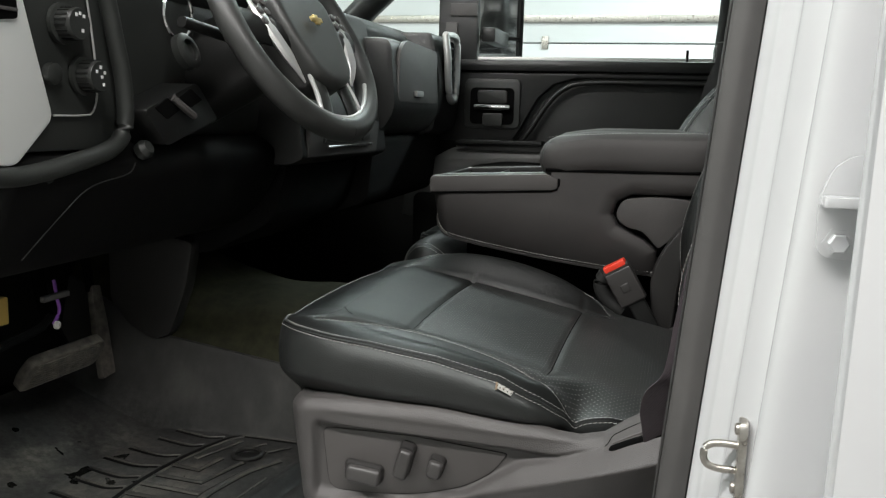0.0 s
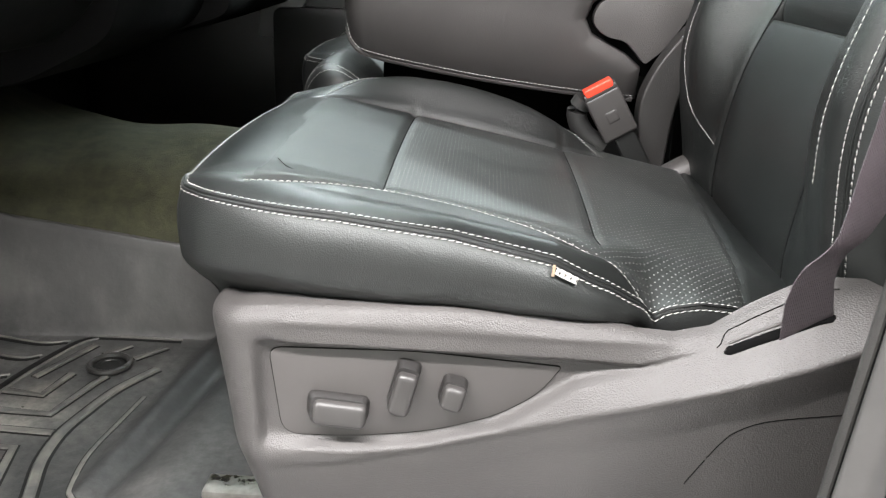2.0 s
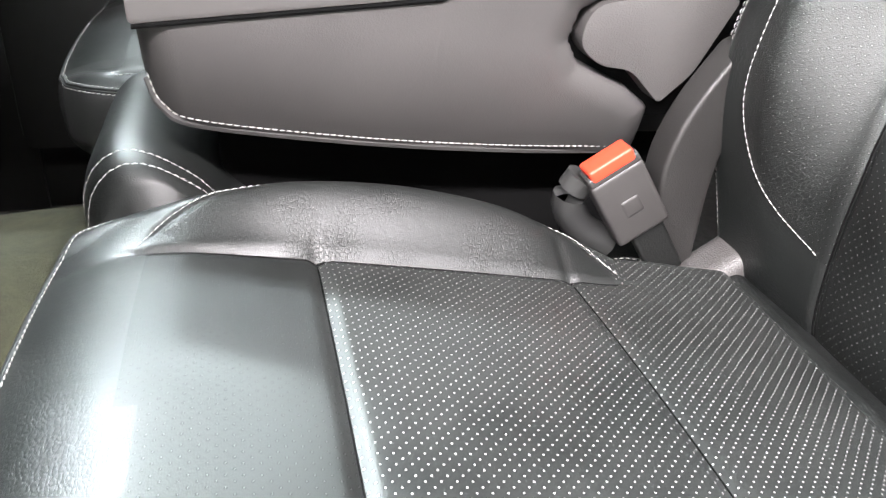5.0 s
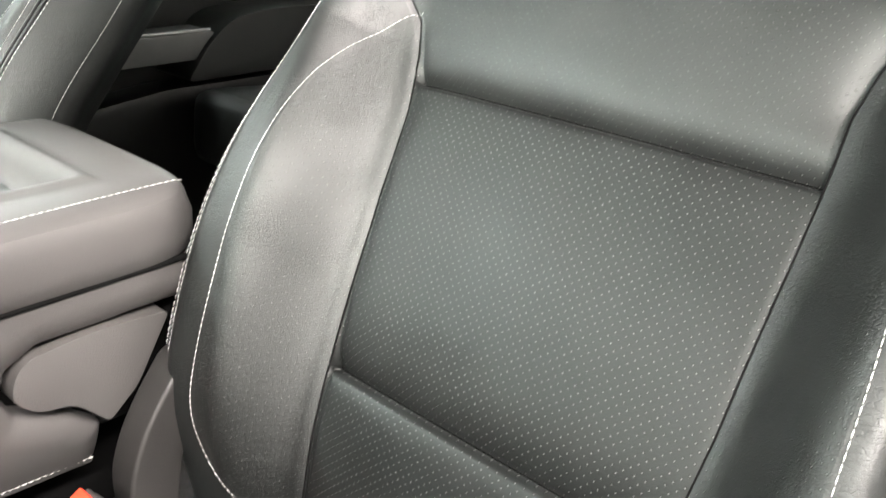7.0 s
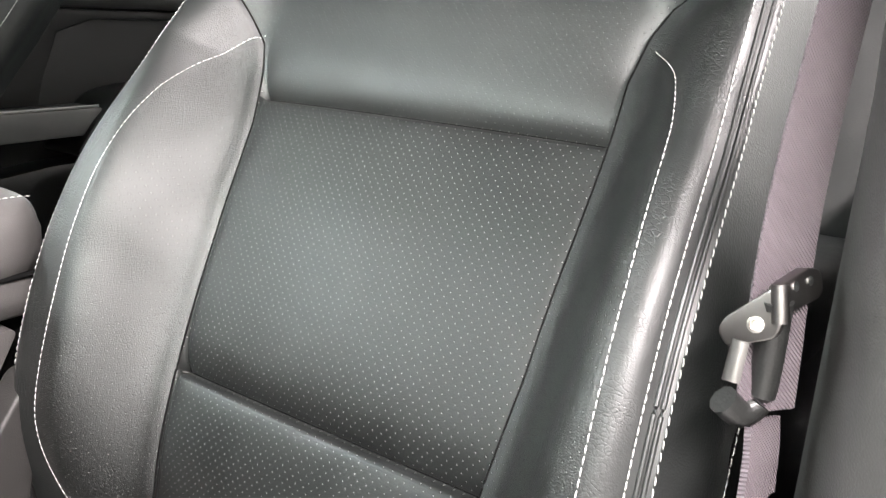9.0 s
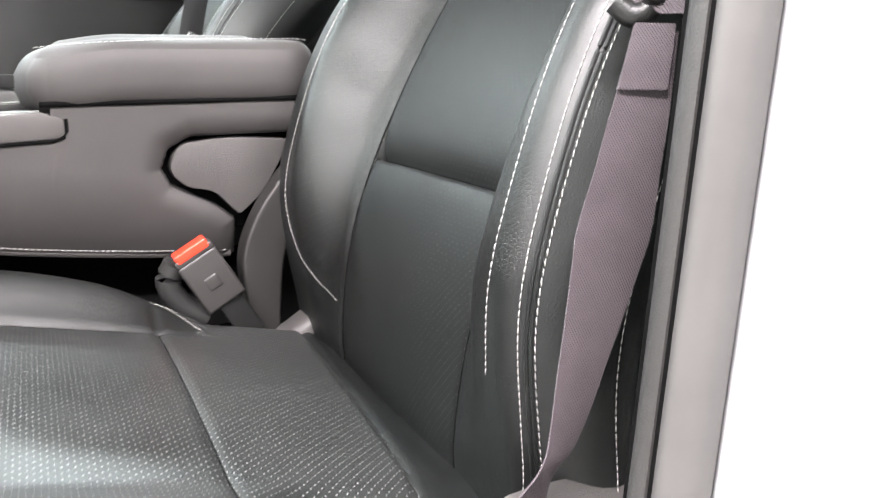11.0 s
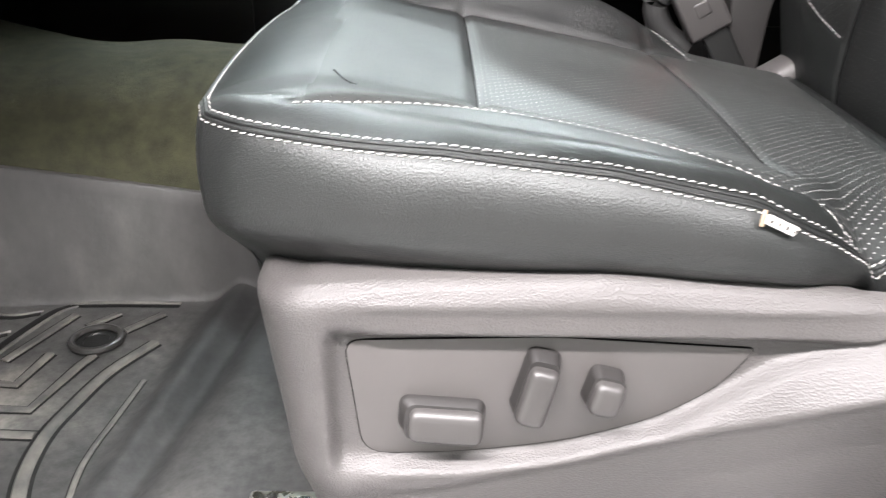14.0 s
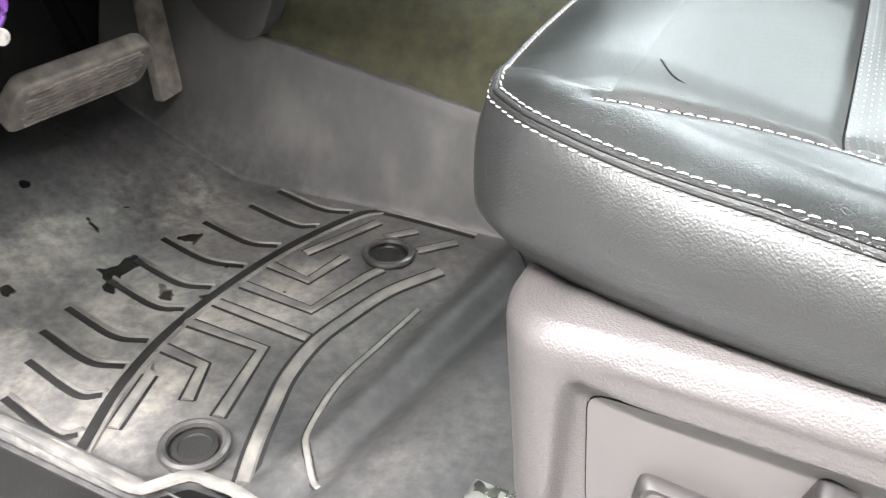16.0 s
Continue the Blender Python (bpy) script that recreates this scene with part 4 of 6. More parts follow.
    rim = np.array([P[i, 0] for i in range(nh - 1, -1, -1)] + [P[0, j] for j in range(1, ny)] + [P[i, -1] for i in range(1, nh)])
    rim = smooth_line(rim[::6], 260)
    rel = rim - org
    rh, ry = rel @ up_v, rel[:, 1]
    out = np.stack([0 * ry, np.sign(ry) * (np.abs(ry) > 0.1), 0 * ry], 1) * 1.0
    rows = []
    for s in np.linspace(0, 1, 12):
        wrinkle = 0.003 * np.sin(rh * 150 + 3 * np.sin(rh * 23)) * step(0.25, 0.0, rh) * s
        q2 = rim - fwd * (0.13 * s) + out * (0.022 * math.sin(math.pi * s) + wrinkle - 0.02 * step(0.6, 1, s))[:, None]
        rows.append(q2)
    rows = np.array(rows)
    n, mrow = rows.shape[1], rows.shape[0]
    faces = [(i * n + j, (i + 1) * n + j, (i + 1) * n + j + 1, i * n + j + 1) for i in range(mrow - 1) for j in range(n - 1)]
    raw("side_band", rows.reshape(-1, 3), faces, LEATHER_SIDE, backrest, "", 0)
    shell = [tuple(p) for p in rows[-1]]
    raw("back_shell", shell, [tuple(range(len(shell)))], DARK, backrest, "black back panel", 0)
    for sgn in (-1, 1):
        m = (np.abs(ry) > 0.2) & (np.sign(ry) == sgn)
        stitches("stitching", rim[m] + out[m] * 0.0008 + fwd * 0.0008, backrest, np.array([0, sgn * 0.7, 0]) + fwd * 0.7, 0.005, 0.0018, 0.0008, 0.0003)
        stitches("stitching", rim[m] - fwd * 0.059 + out[m] * (0.022 * math.sin(math.pi * 5 / 11) + 0.0036), backrest, np.array([0, sgn * 1.0, 0]), 0.005, 0.0016, 0.0006)
    def back_line(h, yq, lift=-0.0003):
        line = org + np.asarray(h)[:, None] * up_v + (back_depth(h, yq) + lift)[:, None] * fwd
        line[:, 1] = cy + yq
        return line

    for hs in (HL, 0.288):
        ends = [float(seam_of(hs, s)) - 0.003 for s in (-1, 1)]
        cord(back_line(np.full(40, hs), np.linspace(-ends[0], ends[1], 40)), backrest, 0.0017)
    for sgn in (-1, 1):
        hs = np.linspace(-0.27, 0.425 if sgn < 0 else 0.413, 160)
        cord(back_line(hs, sgn * seam_of(hs, sgn + 0 * hs)), backrest)
    hs = np.linspace(-0.2, 0.69, 200)
    for sgn in (-1, 1):
        wide = np.interp(hs, BW[:, 0], BW[:, 1])
        for inset in (0.0040, 0.0075):
            tube("piping", back_line(hs, sgn * (wide - inset), 0.0004), 0.0017, LEATHER, backrest, 8, "leather piping along edge")
        line = back_line(hs, sgn * (wide - 0.0125), 0.0010)
        stitches("stitching", line, backrest, fwd * 0.7 + np.array([0, sgn * 0.6, 0]), 0.005, 0.0012, 0.00075)
    for sgn in (-1, 1):
        BA = BARC if sgn > 0 else NARC[NARC[:, 0] > -0.135]
        yq = sgn * (BA[:, 1] + 0.003)
        line = org + BA[:, :1] * up_v + (back_depth(BA[:, 0], yq) + 0.0008)[:, None] * fwd
        line[:, 1] = cy + yq
        stitches("stitching", line, backrest, fwd, 0.005, 0.0015, 0.00075)
    return seat, cushion, backrest


driver_seat, cushion, backrest = make_seat("bucket_seat", CY, "black perforated leather driver seat with white stitching")
passenger_seat = copy_thing(driver_seat, Matrix.Translation((-0.2 - 0.08, 2 * 1.845 - CY, 0.0)))
tagged(passenger_seat, "black leather front passenger seat with white stitching", "car seat", "front seats")

# ---- driver's seat: outboard trim, switches, tag, track ----
ZT = np.array([(-0.56, 0.302), (-0.5, 0.309), (-0.44, 0.316), (-0.3, 0.321), (-0.1, 0.309), (-0.069, 0.317), (-0.037, 0.340), (0.008, 0.366), (0.03, 0.368), (0.14, 0.368)])
ZR = np.array([(-0.56, 0.152), (-0.47, 0.158), (-0.40, 0.166), (-0.3, 0.192), (-0.2, 0.228), (-0.1, 0.268), (0.0, 0.306), (0.05, 0.33), (0.14, 0.36)])


ZB = np.array([(-0.56, 0.085), (-0.45, 0.09), (-0.3, 0.092), (-0.2, 0.095), (0.0, 0.11), (0.14, 0.13)])
ZP = np.array([(-0.56, 0.170), (-0.455, 0.172), (-0.387, 0.174), (-0.314, 0.184), (-0.252, 0.205), (-0.214, 0.231), (-0.18, 0.255), (-0.1, 0.285), (0.14, 0.37)])


def trim_y(x, z):
    """Outer face of the trim: top roll, flat shelf, recessed switch field, a lip and a ridge that climb to the rear, and a flank below."""
    zt, zr, zp = np.interp(x, ZT[:, 0], ZT[:, 1]), np.interp(x, ZR[:, 0], ZR[:, 1]), np.interp(x, ZP[:, 0], ZP[:, 1])
    yr = 1.036 - 0.038 * step(-0.30, -0.02, x)
    b = step(-0.20, -0.05, x)
    left = step(-0.467, -0.476, x)
    face = 1.049 - 0.013 * left
    out = 1.036
    zs_f = np.array([0.0, zr - 0.05, zr - 0.012, zr - 0.004, zp - 0.001, zp + 0.006, 0.2755, 0.2815, 0.296, 0.302, zt - 0.013, zt - 0.004, zt + 0.001])
    ys_f = np.array([yr + 0.030, yr + 0.010, yr + 0.003, yr, out - 0.001, face, face, out, out + 0.0004, out - 0.0012, out + 0.0002, out + 0.006, out + 0.015])
    f = np.interp(z, np.maximum.accumulate(zs_f + np.arange(13) * 1e-5), ys_f)
    zs_r = np.array([0.0, zr - 0.05, zr - 0.012, zr - 0.003, max(zt - 0.004, zr + 0.012), max(zt, zr + 0.016)])
    ys_r = np.array([yr + 0.080, yr + 0.020, yr + 0.004, yr, 1.042, 1.050])
    r = np.interp(z, zs_r, ys_r)
    return (1 - b) * f + b * r


def trim_grid():
    """The cover wraps round the front corner, under the cushion's nose."""
    nf, nc, nr, nj = 14, 36, 200, 130
    ni = nf + nc + nr
    P = np.zeros((ni, nj, 3))
    RX, RY = 0.046, 0.060
    for i in range(ni):
        a = np.clip((i - nf) / nc, 0, 1) * math.pi / 2
        nx, ny = -math.cos(a), -math.sin(a)
        along = max(0, i - nf - nc) / (nr - 1)
        inboard = 0.12 * max(0.0, 1 - i / nf)
        x0 = (1 - along) * (-0.527 + RX * (1 + nx)) + along * 0.14
        zb, zt = np.interp(x0, ZB[:, 0], ZB[:, 1]), np.interp(x0, ZT[:, 0], ZT[:, 1])
        for j, q in enumerate(np.linspace(0, 1, nj)):
            z = zb + q * (zt - zb)
            lean = (0.30 - z) * 0.135 * (1 - along)
            deep = trim_y(x0 + lean, z) - 1.036
            P[i, j] = (x0 + lean - nx * deep, 1.036 + RY * (1 + ny) + inboard - ny * deep, z)
    P[:, 1:-1, 1] = 0.25 * P[:, :-2, 1] + 0.5 * P[:, 1:-1, 1] + 0.25 * P[:, 2:, 1]
    P[1:-1, :, 1] = 0.25 * P[:-2, :, 1] + 0.5 * P[1:-1, :, 1] + 0.25 * P[2:, :, 1]
    corner = nf + nc + 12
    for _ in range(30):
        Q = P.copy()
        Q[:, 1:-1] = 0.25 * P[:, :-2] + 0.5 * P[:, 1:-1] + 0.25 * P[:, 2:]
        fade = np.clip((corner - np.arange(ni)) / 14, 0, 1)[:, None, None]
        P = P + fade * (Q - P)
    inner = P.copy()
    back = step(-0.16, -0.08, P[..., 0])
    inner[..., 1] = np.maximum(P[..., 1] + 0.02, 1.09) * (1 - back) + back * (P[..., 1] + 0.008)
    inner[..., 0] += 0.02 * step(-0.47, -0.51, P[..., 0])
    inner[..., 2] -= 0.05 * back
    verts = list(P.reshape(-1, 3)) + list(inner.reshape(-1, 3))
    idx = lambda i, j, k=0: k * ni * nj + i * nj + j
    faces = []
    for i in range(ni - 1):
        for j in range(nj - 1):
            faces.append((idx(i, j), idx(i + 1, j), idx(i + 1, j + 1), idx(i, j + 1)))
        faces.append((idx(i, nj - 1), idx(i + 1, nj - 1), idx(i + 1, nj - 1, 1), idx(i, nj - 1, 1)))
        faces.append((idx(i, 0), idx(i, 0, 1), idx(i + 1, 0, 1), idx(i + 1, 0)))
    for j in range(nj - 1):
        faces.append((idx(0, j), idx(0, j + 1), idx(0, j + 1, 1), idx(0, j, 1)))
    return verts, faces


side_trim = raw("side_trim", *trim_grid(), PLASTIC, driver_seat, "taupe grained plastic seat side cover", 55)
PANEL = rounded([(-0.463, 0.271), (-0.325, 0.275), (-0.196, 0.268), (-0.214, 0.24), (-0.252, 0.214), (-0.314, 0.193), (-0.387, 0.183), (-0.452, 0.181)], [0.012, 0.02, 0.004, 0.03, 0.03, 0.03, 0.02, 0.017])
switch_panel = slab("switch_panel", PANEL, "y", 1.0475, 1.06, PLASTIC_SMOOTH, side_trim, 0.0012, "smooth taupe switch panel")
loop = [(a, 1.0485, b) for a, b in PANEL]
tube("panel_gap", loop + loop[:1], 0.0008, SEAM_SHADE, side_trim, 6)


# taupe darkened for the shadow round each switch cap
SKIRT_SHADE = material("shaded_taupe_switch_skirt", (0.016, 0.015, 0.0145), 0.5)
mottle(SKIRT_SHADE, (0.013, 0.012, 0.0116), (0.019, 0.0178, 0.017), 20.0, (0.44, 0.55))


def seat_switch(name, x, z, w, h, angle, label, rise=0.020, slope=0.0):
    """A rounded cap on a skirt darkened as its shadowed pocket, set towards the skirt's lower rear corner; the cap's
    face leans.
    """
    m = pose(x, 1.0475, z, 0, angle, 0)
    a, b = w / 2, h / 2
    r = min(a, b)

    def shell(name, mat, rings, label=""):
        """Rounded outlines (half width, half height, shift, y, lean) joined from the panel outwards, and closed."""
        bm, loops = bmesh.new(), []
        for p, q, dx, dz, y, lean in rings:
            line = rounded([(-p, -q), (p, -q), (p, q), (-p, q)], min(p, q) * 0.62, 6)
            loops.append([bm.verts.new((u + dx, y + lean * v / b, v + dz)) for u, v in line])
        for one, two in zip(loops, loops[1:]):
            for k in range(len(one)):
                bm.faces.new((one[k - 1], one[k], two[k], two[k - 1]))
        bm.faces.new(loops[-1])
        bmesh.ops.recalc_face_normals(bm, faces=bm.faces)
        bmesh.ops.transform(bm, matrix=m, verts=bm.verts)
        return part(name, bm, mat, side_trim, label)

    dx, dz = 0.05 * w, -0.07 * h
    shell("switch_skirt", SKIRT_SHADE, [(a, b, 0, 0, 0.002, 0), (a, b, 0, 0, -0.002, 0), (a * 0.97, b * 0.97, 0, 0, -0.0045, 0), (a * 0.90, b * 0.90, dx * 0.5, dz * 0.5, -rise * 0.62, slope)])
    p, q = a * 0.86, b * 0.84
    shell(name, SWITCH, [(p, q, dx, dz, -0.003, 0), (p, q, dx, dz, -rise * 0.72, slope), (p - r * 0.05, q - r * 0.05, dx, dz, -rise * 0.84, slope), (p - r * 0.14, q - r * 0.14, dx, dz, -rise * 0.93, slope),
                         (p - r * 0.28, q - r * 0.28, dx, dz, -rise * 0.985, slope), (p - r * 0.5, q - r * 0.5, dx, dz, -rise, slope)], label)


seat_switch("seat_slide_switch", -0.399, 0.2150, 0.058, 0.027, 4, "taupe seat slide switch", 0.018, 0.003)
seat_switch("recline_switch", -0.338, 0.2425, 0.023, 0.050, 14, "taupe upright recline switch", 0.021, 0.002)
seat_switch("lumbar_switch", -0.293, 0.2395, 0.024, 0.029, 14, "taupe lumbar switch", 0.020, 0.001)


def on_trim(x, rise, lift=0.0):
    """A point of the rear ramp, a share of the way up from its ridge."""
    zr, zt = np.interp(x, ZR[:, 0], ZR[:, 1]), np.interp(x, ZT[:, 0], ZT[:, 1])
    z = zr + rise * (zt - zr)
    return (x, trim_y(x, z) - lift * 0.75, z + lift * 0.66)


SLOT_X = np.linspace(-0.062, 0.024, 24)
tube("belt_slot", [on_trim(x, 0.50, 0.0004) for x in SLOT_X], [0.0012] + [0.0042] * 22 + [0.0012], SEAM_SHADE, side_trim, 10, "dark slot for belt", 0.35, (0, 0.75, -0.66))
tube("slot_lip", [on_trim(x, 0.62, 0.0006) for x in SLOT_X[1:-1]], 0.0012, PLASTIC_SMOOTH, side_trim, 6)
tube("plate_line", [on_trim(x, 0.62 + 0.20 * step(-0.066, -0.058, x) + 0.04 * step(-0.06, 0.02, x), 0.0002) for x in np.linspace(-0.067, 0.03, 30)], 0.0006, SEAM_SHADE, side_trim, 5)
tube("cover_line", [(x, trim_y(x, z) + 0.0002, z) for x, z in smooth_line([(0.092, 0.253), (0.038, 0.248), (-0.014, 0.241), (-0.038, 0.23), (-0.052, 0.212), (-0.074, 0.16)], 40)], 0.0007, SEAM_SHADE, side_trim, 6)
TAN = material("tan_thread", (0.30, 0.22, 0.15), 0.8)
PRINT_GREY = material("grey_print", (0.06, 0.055, 0.05), 0.7)
tag = box("tag", (-0.2005, 1.0362, 0.3605), (0.021, 0.0016, 0.0062), TAG, cushion, 0.0007, (0, 24, 0), "white woven fabric tag")
box("tag_fold", (-0.212, 1.0362, 0.3650), (0.0026, 0.0018, 0.0105), TAN, cushion, 0.0006, (0, 4, 0), "tan stitched end of tag")
for k, w in enumerate((0.003, 0.002, 0.003, 0.002)):
    box("tag_bar", (-0.207 + 0.0050 * k, 1.0352, 0.3633 - 0.0021 * k), (w * 0.6, 0.0006, 0.0022), PRINT_GREY, cushion, 0, (0, 24, 0))
box("seat_base", (-0.22, 1.36, 0.13), (0.50, 0.46, 0.16), DARK, driver_seat, 0.02)
for ty in (1.13, 1.58):
    box("seat_track", (-0.27, ty, 0.045), (0.58, 0.035, 0.03), STEEL, driver_seat, 0.004, label="steel seat track")
box("recliner_cover", (0.045, 1.634, 0.312), (0.11, 0.058, 0.05), PLASTIC, driver_seat, 0.018, (0, -32, 0), "taupe recliner cover", 4)
tube("hair", smooth_line([(-0.458, 1.148, 0.412), (-0.468, 1.152, 0.415), (-0.476, 1.156, 0.421)], 10), 0.0005, SEAM_SHADE, cushion, 5)

# ---- belt buckle and belt ----
buckle = thing("seat_belt_buckle", (-0.05, 1.64, 0.30), "taupe seat belt buckle with red release button", "buckle")


def tilted_box(name, a, b, size, mat, parent, bevel, label="", seg=3):
    """A box in the buckle's own frame: a across, b along, from its top."""
    ang = radians(-31)
    ax, al = Vector((math.cos(ang), 0, -math.sin(ang))), Vector((math.sin(ang) * 1.0, 0, math.cos(ang)))
    top = Vector((-0.106, 1.628, 0.428))
    c = top + ax * a + al * b
    m = Matrix((( ax.x, 0, al.x, c.x), (0, 1, 0, c.y), (ax.z, 0, al.z, c.z), (0, 0, 0, 1)))
    bm = put_box(bmesh.new(), (0, 0, 0), size, bevel, (0, 0, 0), seg)
    bmesh.ops.transform(bm, matrix=m, verts=bm.verts)
    return part(name, bm, mat, parent, label)


BUCKLE = material("dark_taupe_buckle", (0.028, 0.026, 0.025), 0.46)
mottle(BUCKLE, (0.027, 0.0252, 0.0242), (0.036, 0.0336, 0.0324), 14.0, (0.4, 0.52))
tilted_box("housing", 0, -0.038, (0.054, 0.026, 0.072), BUCKLE, buckle, 0.005)
tilted_box("button_surround", 0, 0.001, (0.052, 0.025, 0.010), BUCKLE, buckle, 0.003)
tilted_box("release_button", 0, 0.0065, (0.045, 0.0255, 0.013), RED, buckle, 0.003, "bright red release button")
tilted_box("emboss", 0.0, -0.040, (0.020, 0.028, 0.020), BUCKLE, buckle, 0.004)
tilted_box("stalk", 0.004, -0.10, (0.034, 0.012, 0.07), DARK, buckle, 0.005)
tube("cable_sleeve", smooth_line([(-0.125, 1.642, 0.415), (-0.135, 1.648, 0.39), (-0.12, 1.65, 0.36), (-0.09, 1.65, 0.34)], 14), 0.016, RUBBER, buckle, 10)

belt = thing("driver_seat_belt", (-0.04, 1.0, 0.33), "mauve grey seat belt webbing with black latch plate", "seat belt")


def ribbon(name, centres, widths, mat, parent, label="", thick=0.0012, n=70):
    c, w = smooth_line(centres, n), smooth_line(widths, n)
    verts, faces = [], []
    for i in range(n):
        t = c[min(i + 1, n - 1)] - c[max(i - 1, 0)]
        nn = np.cross(t, w[i])
        nn = nn / (np.linalg.norm(nn) + 1e-9) * thick / 2
        for s in np.linspace(-0.5, 0.5, 9):
            verts.append(c[i] + w[i] * s + nn * (1 + 2 * (0.25 - s * s)))
        for s in np.linspace(0.5, -0.5, 9):
            verts.append(c[i] + w[i] * s - nn)
    for i in range(n - 1):
        for k in range(18):
            a, b = i * 18 + k, i * 18 + (k + 1) % 18
            faces.append((a, b, b + 18, a + 18))
    return raw(name, verts, faces, mat, parent, label, 50)


ribbon("lap_webbing", [(0.0025, 1.030, 0.322), (0.0005, 1.0215, 0.331), (-0.0046, 1.013, 0.354), (-0.0088, 1.005, 0.375), (-0.0056, 0.998, 0.399), (0.0115, 0.9945, 0.424), (0.0255, 0.9945, 0.480), (0.0375, 0.996, 0.527), (0.055, 0.999, 0.60), (0.075, 1.005, 0.68)],
       [(0.0405, 0.001, 0.029), (0.0405, 0.001, 0.029), (0.0351, 0.004, 0.0173), (0.0288, 0.006, 0.0074), (0.0351, 0.004, 0.0043), (0.054, 0.0, -0.006), (0.052, -0.003, -0.004), (0.047, -0.003, -0.002), (0.040, -0.006, 0.0), (0.028, -0.006, 0.0)], WEB, belt, n=110)
ribbon("folded_loop", [(0.062, 1.0, 0.645), (0.068, 1.002, 0.668), (0.073, 1.005, 0.684)], [(0.03, -0.008, 0), (0.026, -0.008, 0), (0.024, -0.008, 0)], WEB, belt, "", 0.004, 14)
ribbon("shoulder_webbing", [(0.072, 1.005, 0.69), (0.10, 1.012, 0.80), (0.15, 1.01, 0.95), (0.24, 1.0, 1.25)], [(0.03, -0.022, 0), (0.04, -0.014, 0), (0.045, -0.01, 0), (0.045, -0.01, 0)], WEB, belt)
tube("latch_hook", smooth_line([(0.056, 1.022, 0.697), (0.064, 1.015, 0.689), (0.073, 1.009, 0.696), (0.071, 1.007, 0.725), (0.066, 1.006, 0.752)], 18), 0.008, DARK, belt, 10, "black plastic latch guide")
# stamped latch plate, folded along one edge
FOLD = Matrix(((0.5588, 0.206, -0.8033, 0.0620), (-0.8269, 0.2116, -0.521, 1.004), (0.0627, 0.9554, 0.2886, 0.7600), (0, 0, 0, 1)))
MM = 0.000293
for wing, turn in (([(-108, -75), (-95, -52), (-8, 3), (0, 0), (0, -62), (-12, -86), (-40, -92), (-92, -104)], -33), ([(0, 2), (88, 33), (120, 28), (126, -5), (116, -20), (14, -46), (0, -50)], 38)):
    ob = slab("latch_plate", rounded([(a * MM, b * MM) for a, b in wing], 0.004), "z", -0.008, 0.0, DARK_STEEL, belt, 0.0025, "worn steel latch plate", 3)
    ob.data.transform(FOLD @ pose(0, 0, 0, 0, turn, 0))
tube("fold_edge", [tuple(FOLD @ Vector((0, 0.001, -0.003))), tuple(FOLD @ Vector((0, -0.018, -0.003)))], 0.0045, DARK_STEEL, belt, 12)
lathe("rivet", [(0.0042, -0.001), (0.0042, 0.0012), (0.0026, 0.0016), (0.0022, 0.0004)], FOLD @ pose(0, 0, 0, 0, -33, 0) @ pose(-0.0125, -0.0185, 0), STEEL, belt, 14, "small steel rivet")
for a in (0.011, 0.024):
    lathe("rivet", [(0.0024, -0.001), (0.0024, 0.0008), (0.0012, 0.001)], FOLD @ pose(0, 0, 0, 0, 38, 0) @ pose(a, -0.002 + a * 0.2, 0), CHROME, belt, 10)
tube("tongue", [tuple(FOLD @ Vector((-0.019, -0.026, -0.003))), tuple(FOLD @ Vector((-0.024, -0.046, -0.004)))], 0.0045, DARK_STEEL, belt, 10, "steel latch tongue", 0.4)

# ---- centre console over the middle cushion ----
console = thing("centre_console", (-0.2, 1.84, 0.40), "taupe padded fold down centre console with armrest", "console")
Y0, Y1 = 1.69, 2.0
SOFT = material("taupe_soft_vinyl", (0.055, 0.051, 0.05), 0.5)
mottle(SOFT, (0.044, 0.0415, 0.0405), (0.056, 0.0525, 0.051), 6.0, (0.54, 0.64))
principled(SOFT).inputs["Specular IOR Level"].default_value = 0.36
grain(SOFT, 700, 0.25, 0.0004, 0.05, 18)


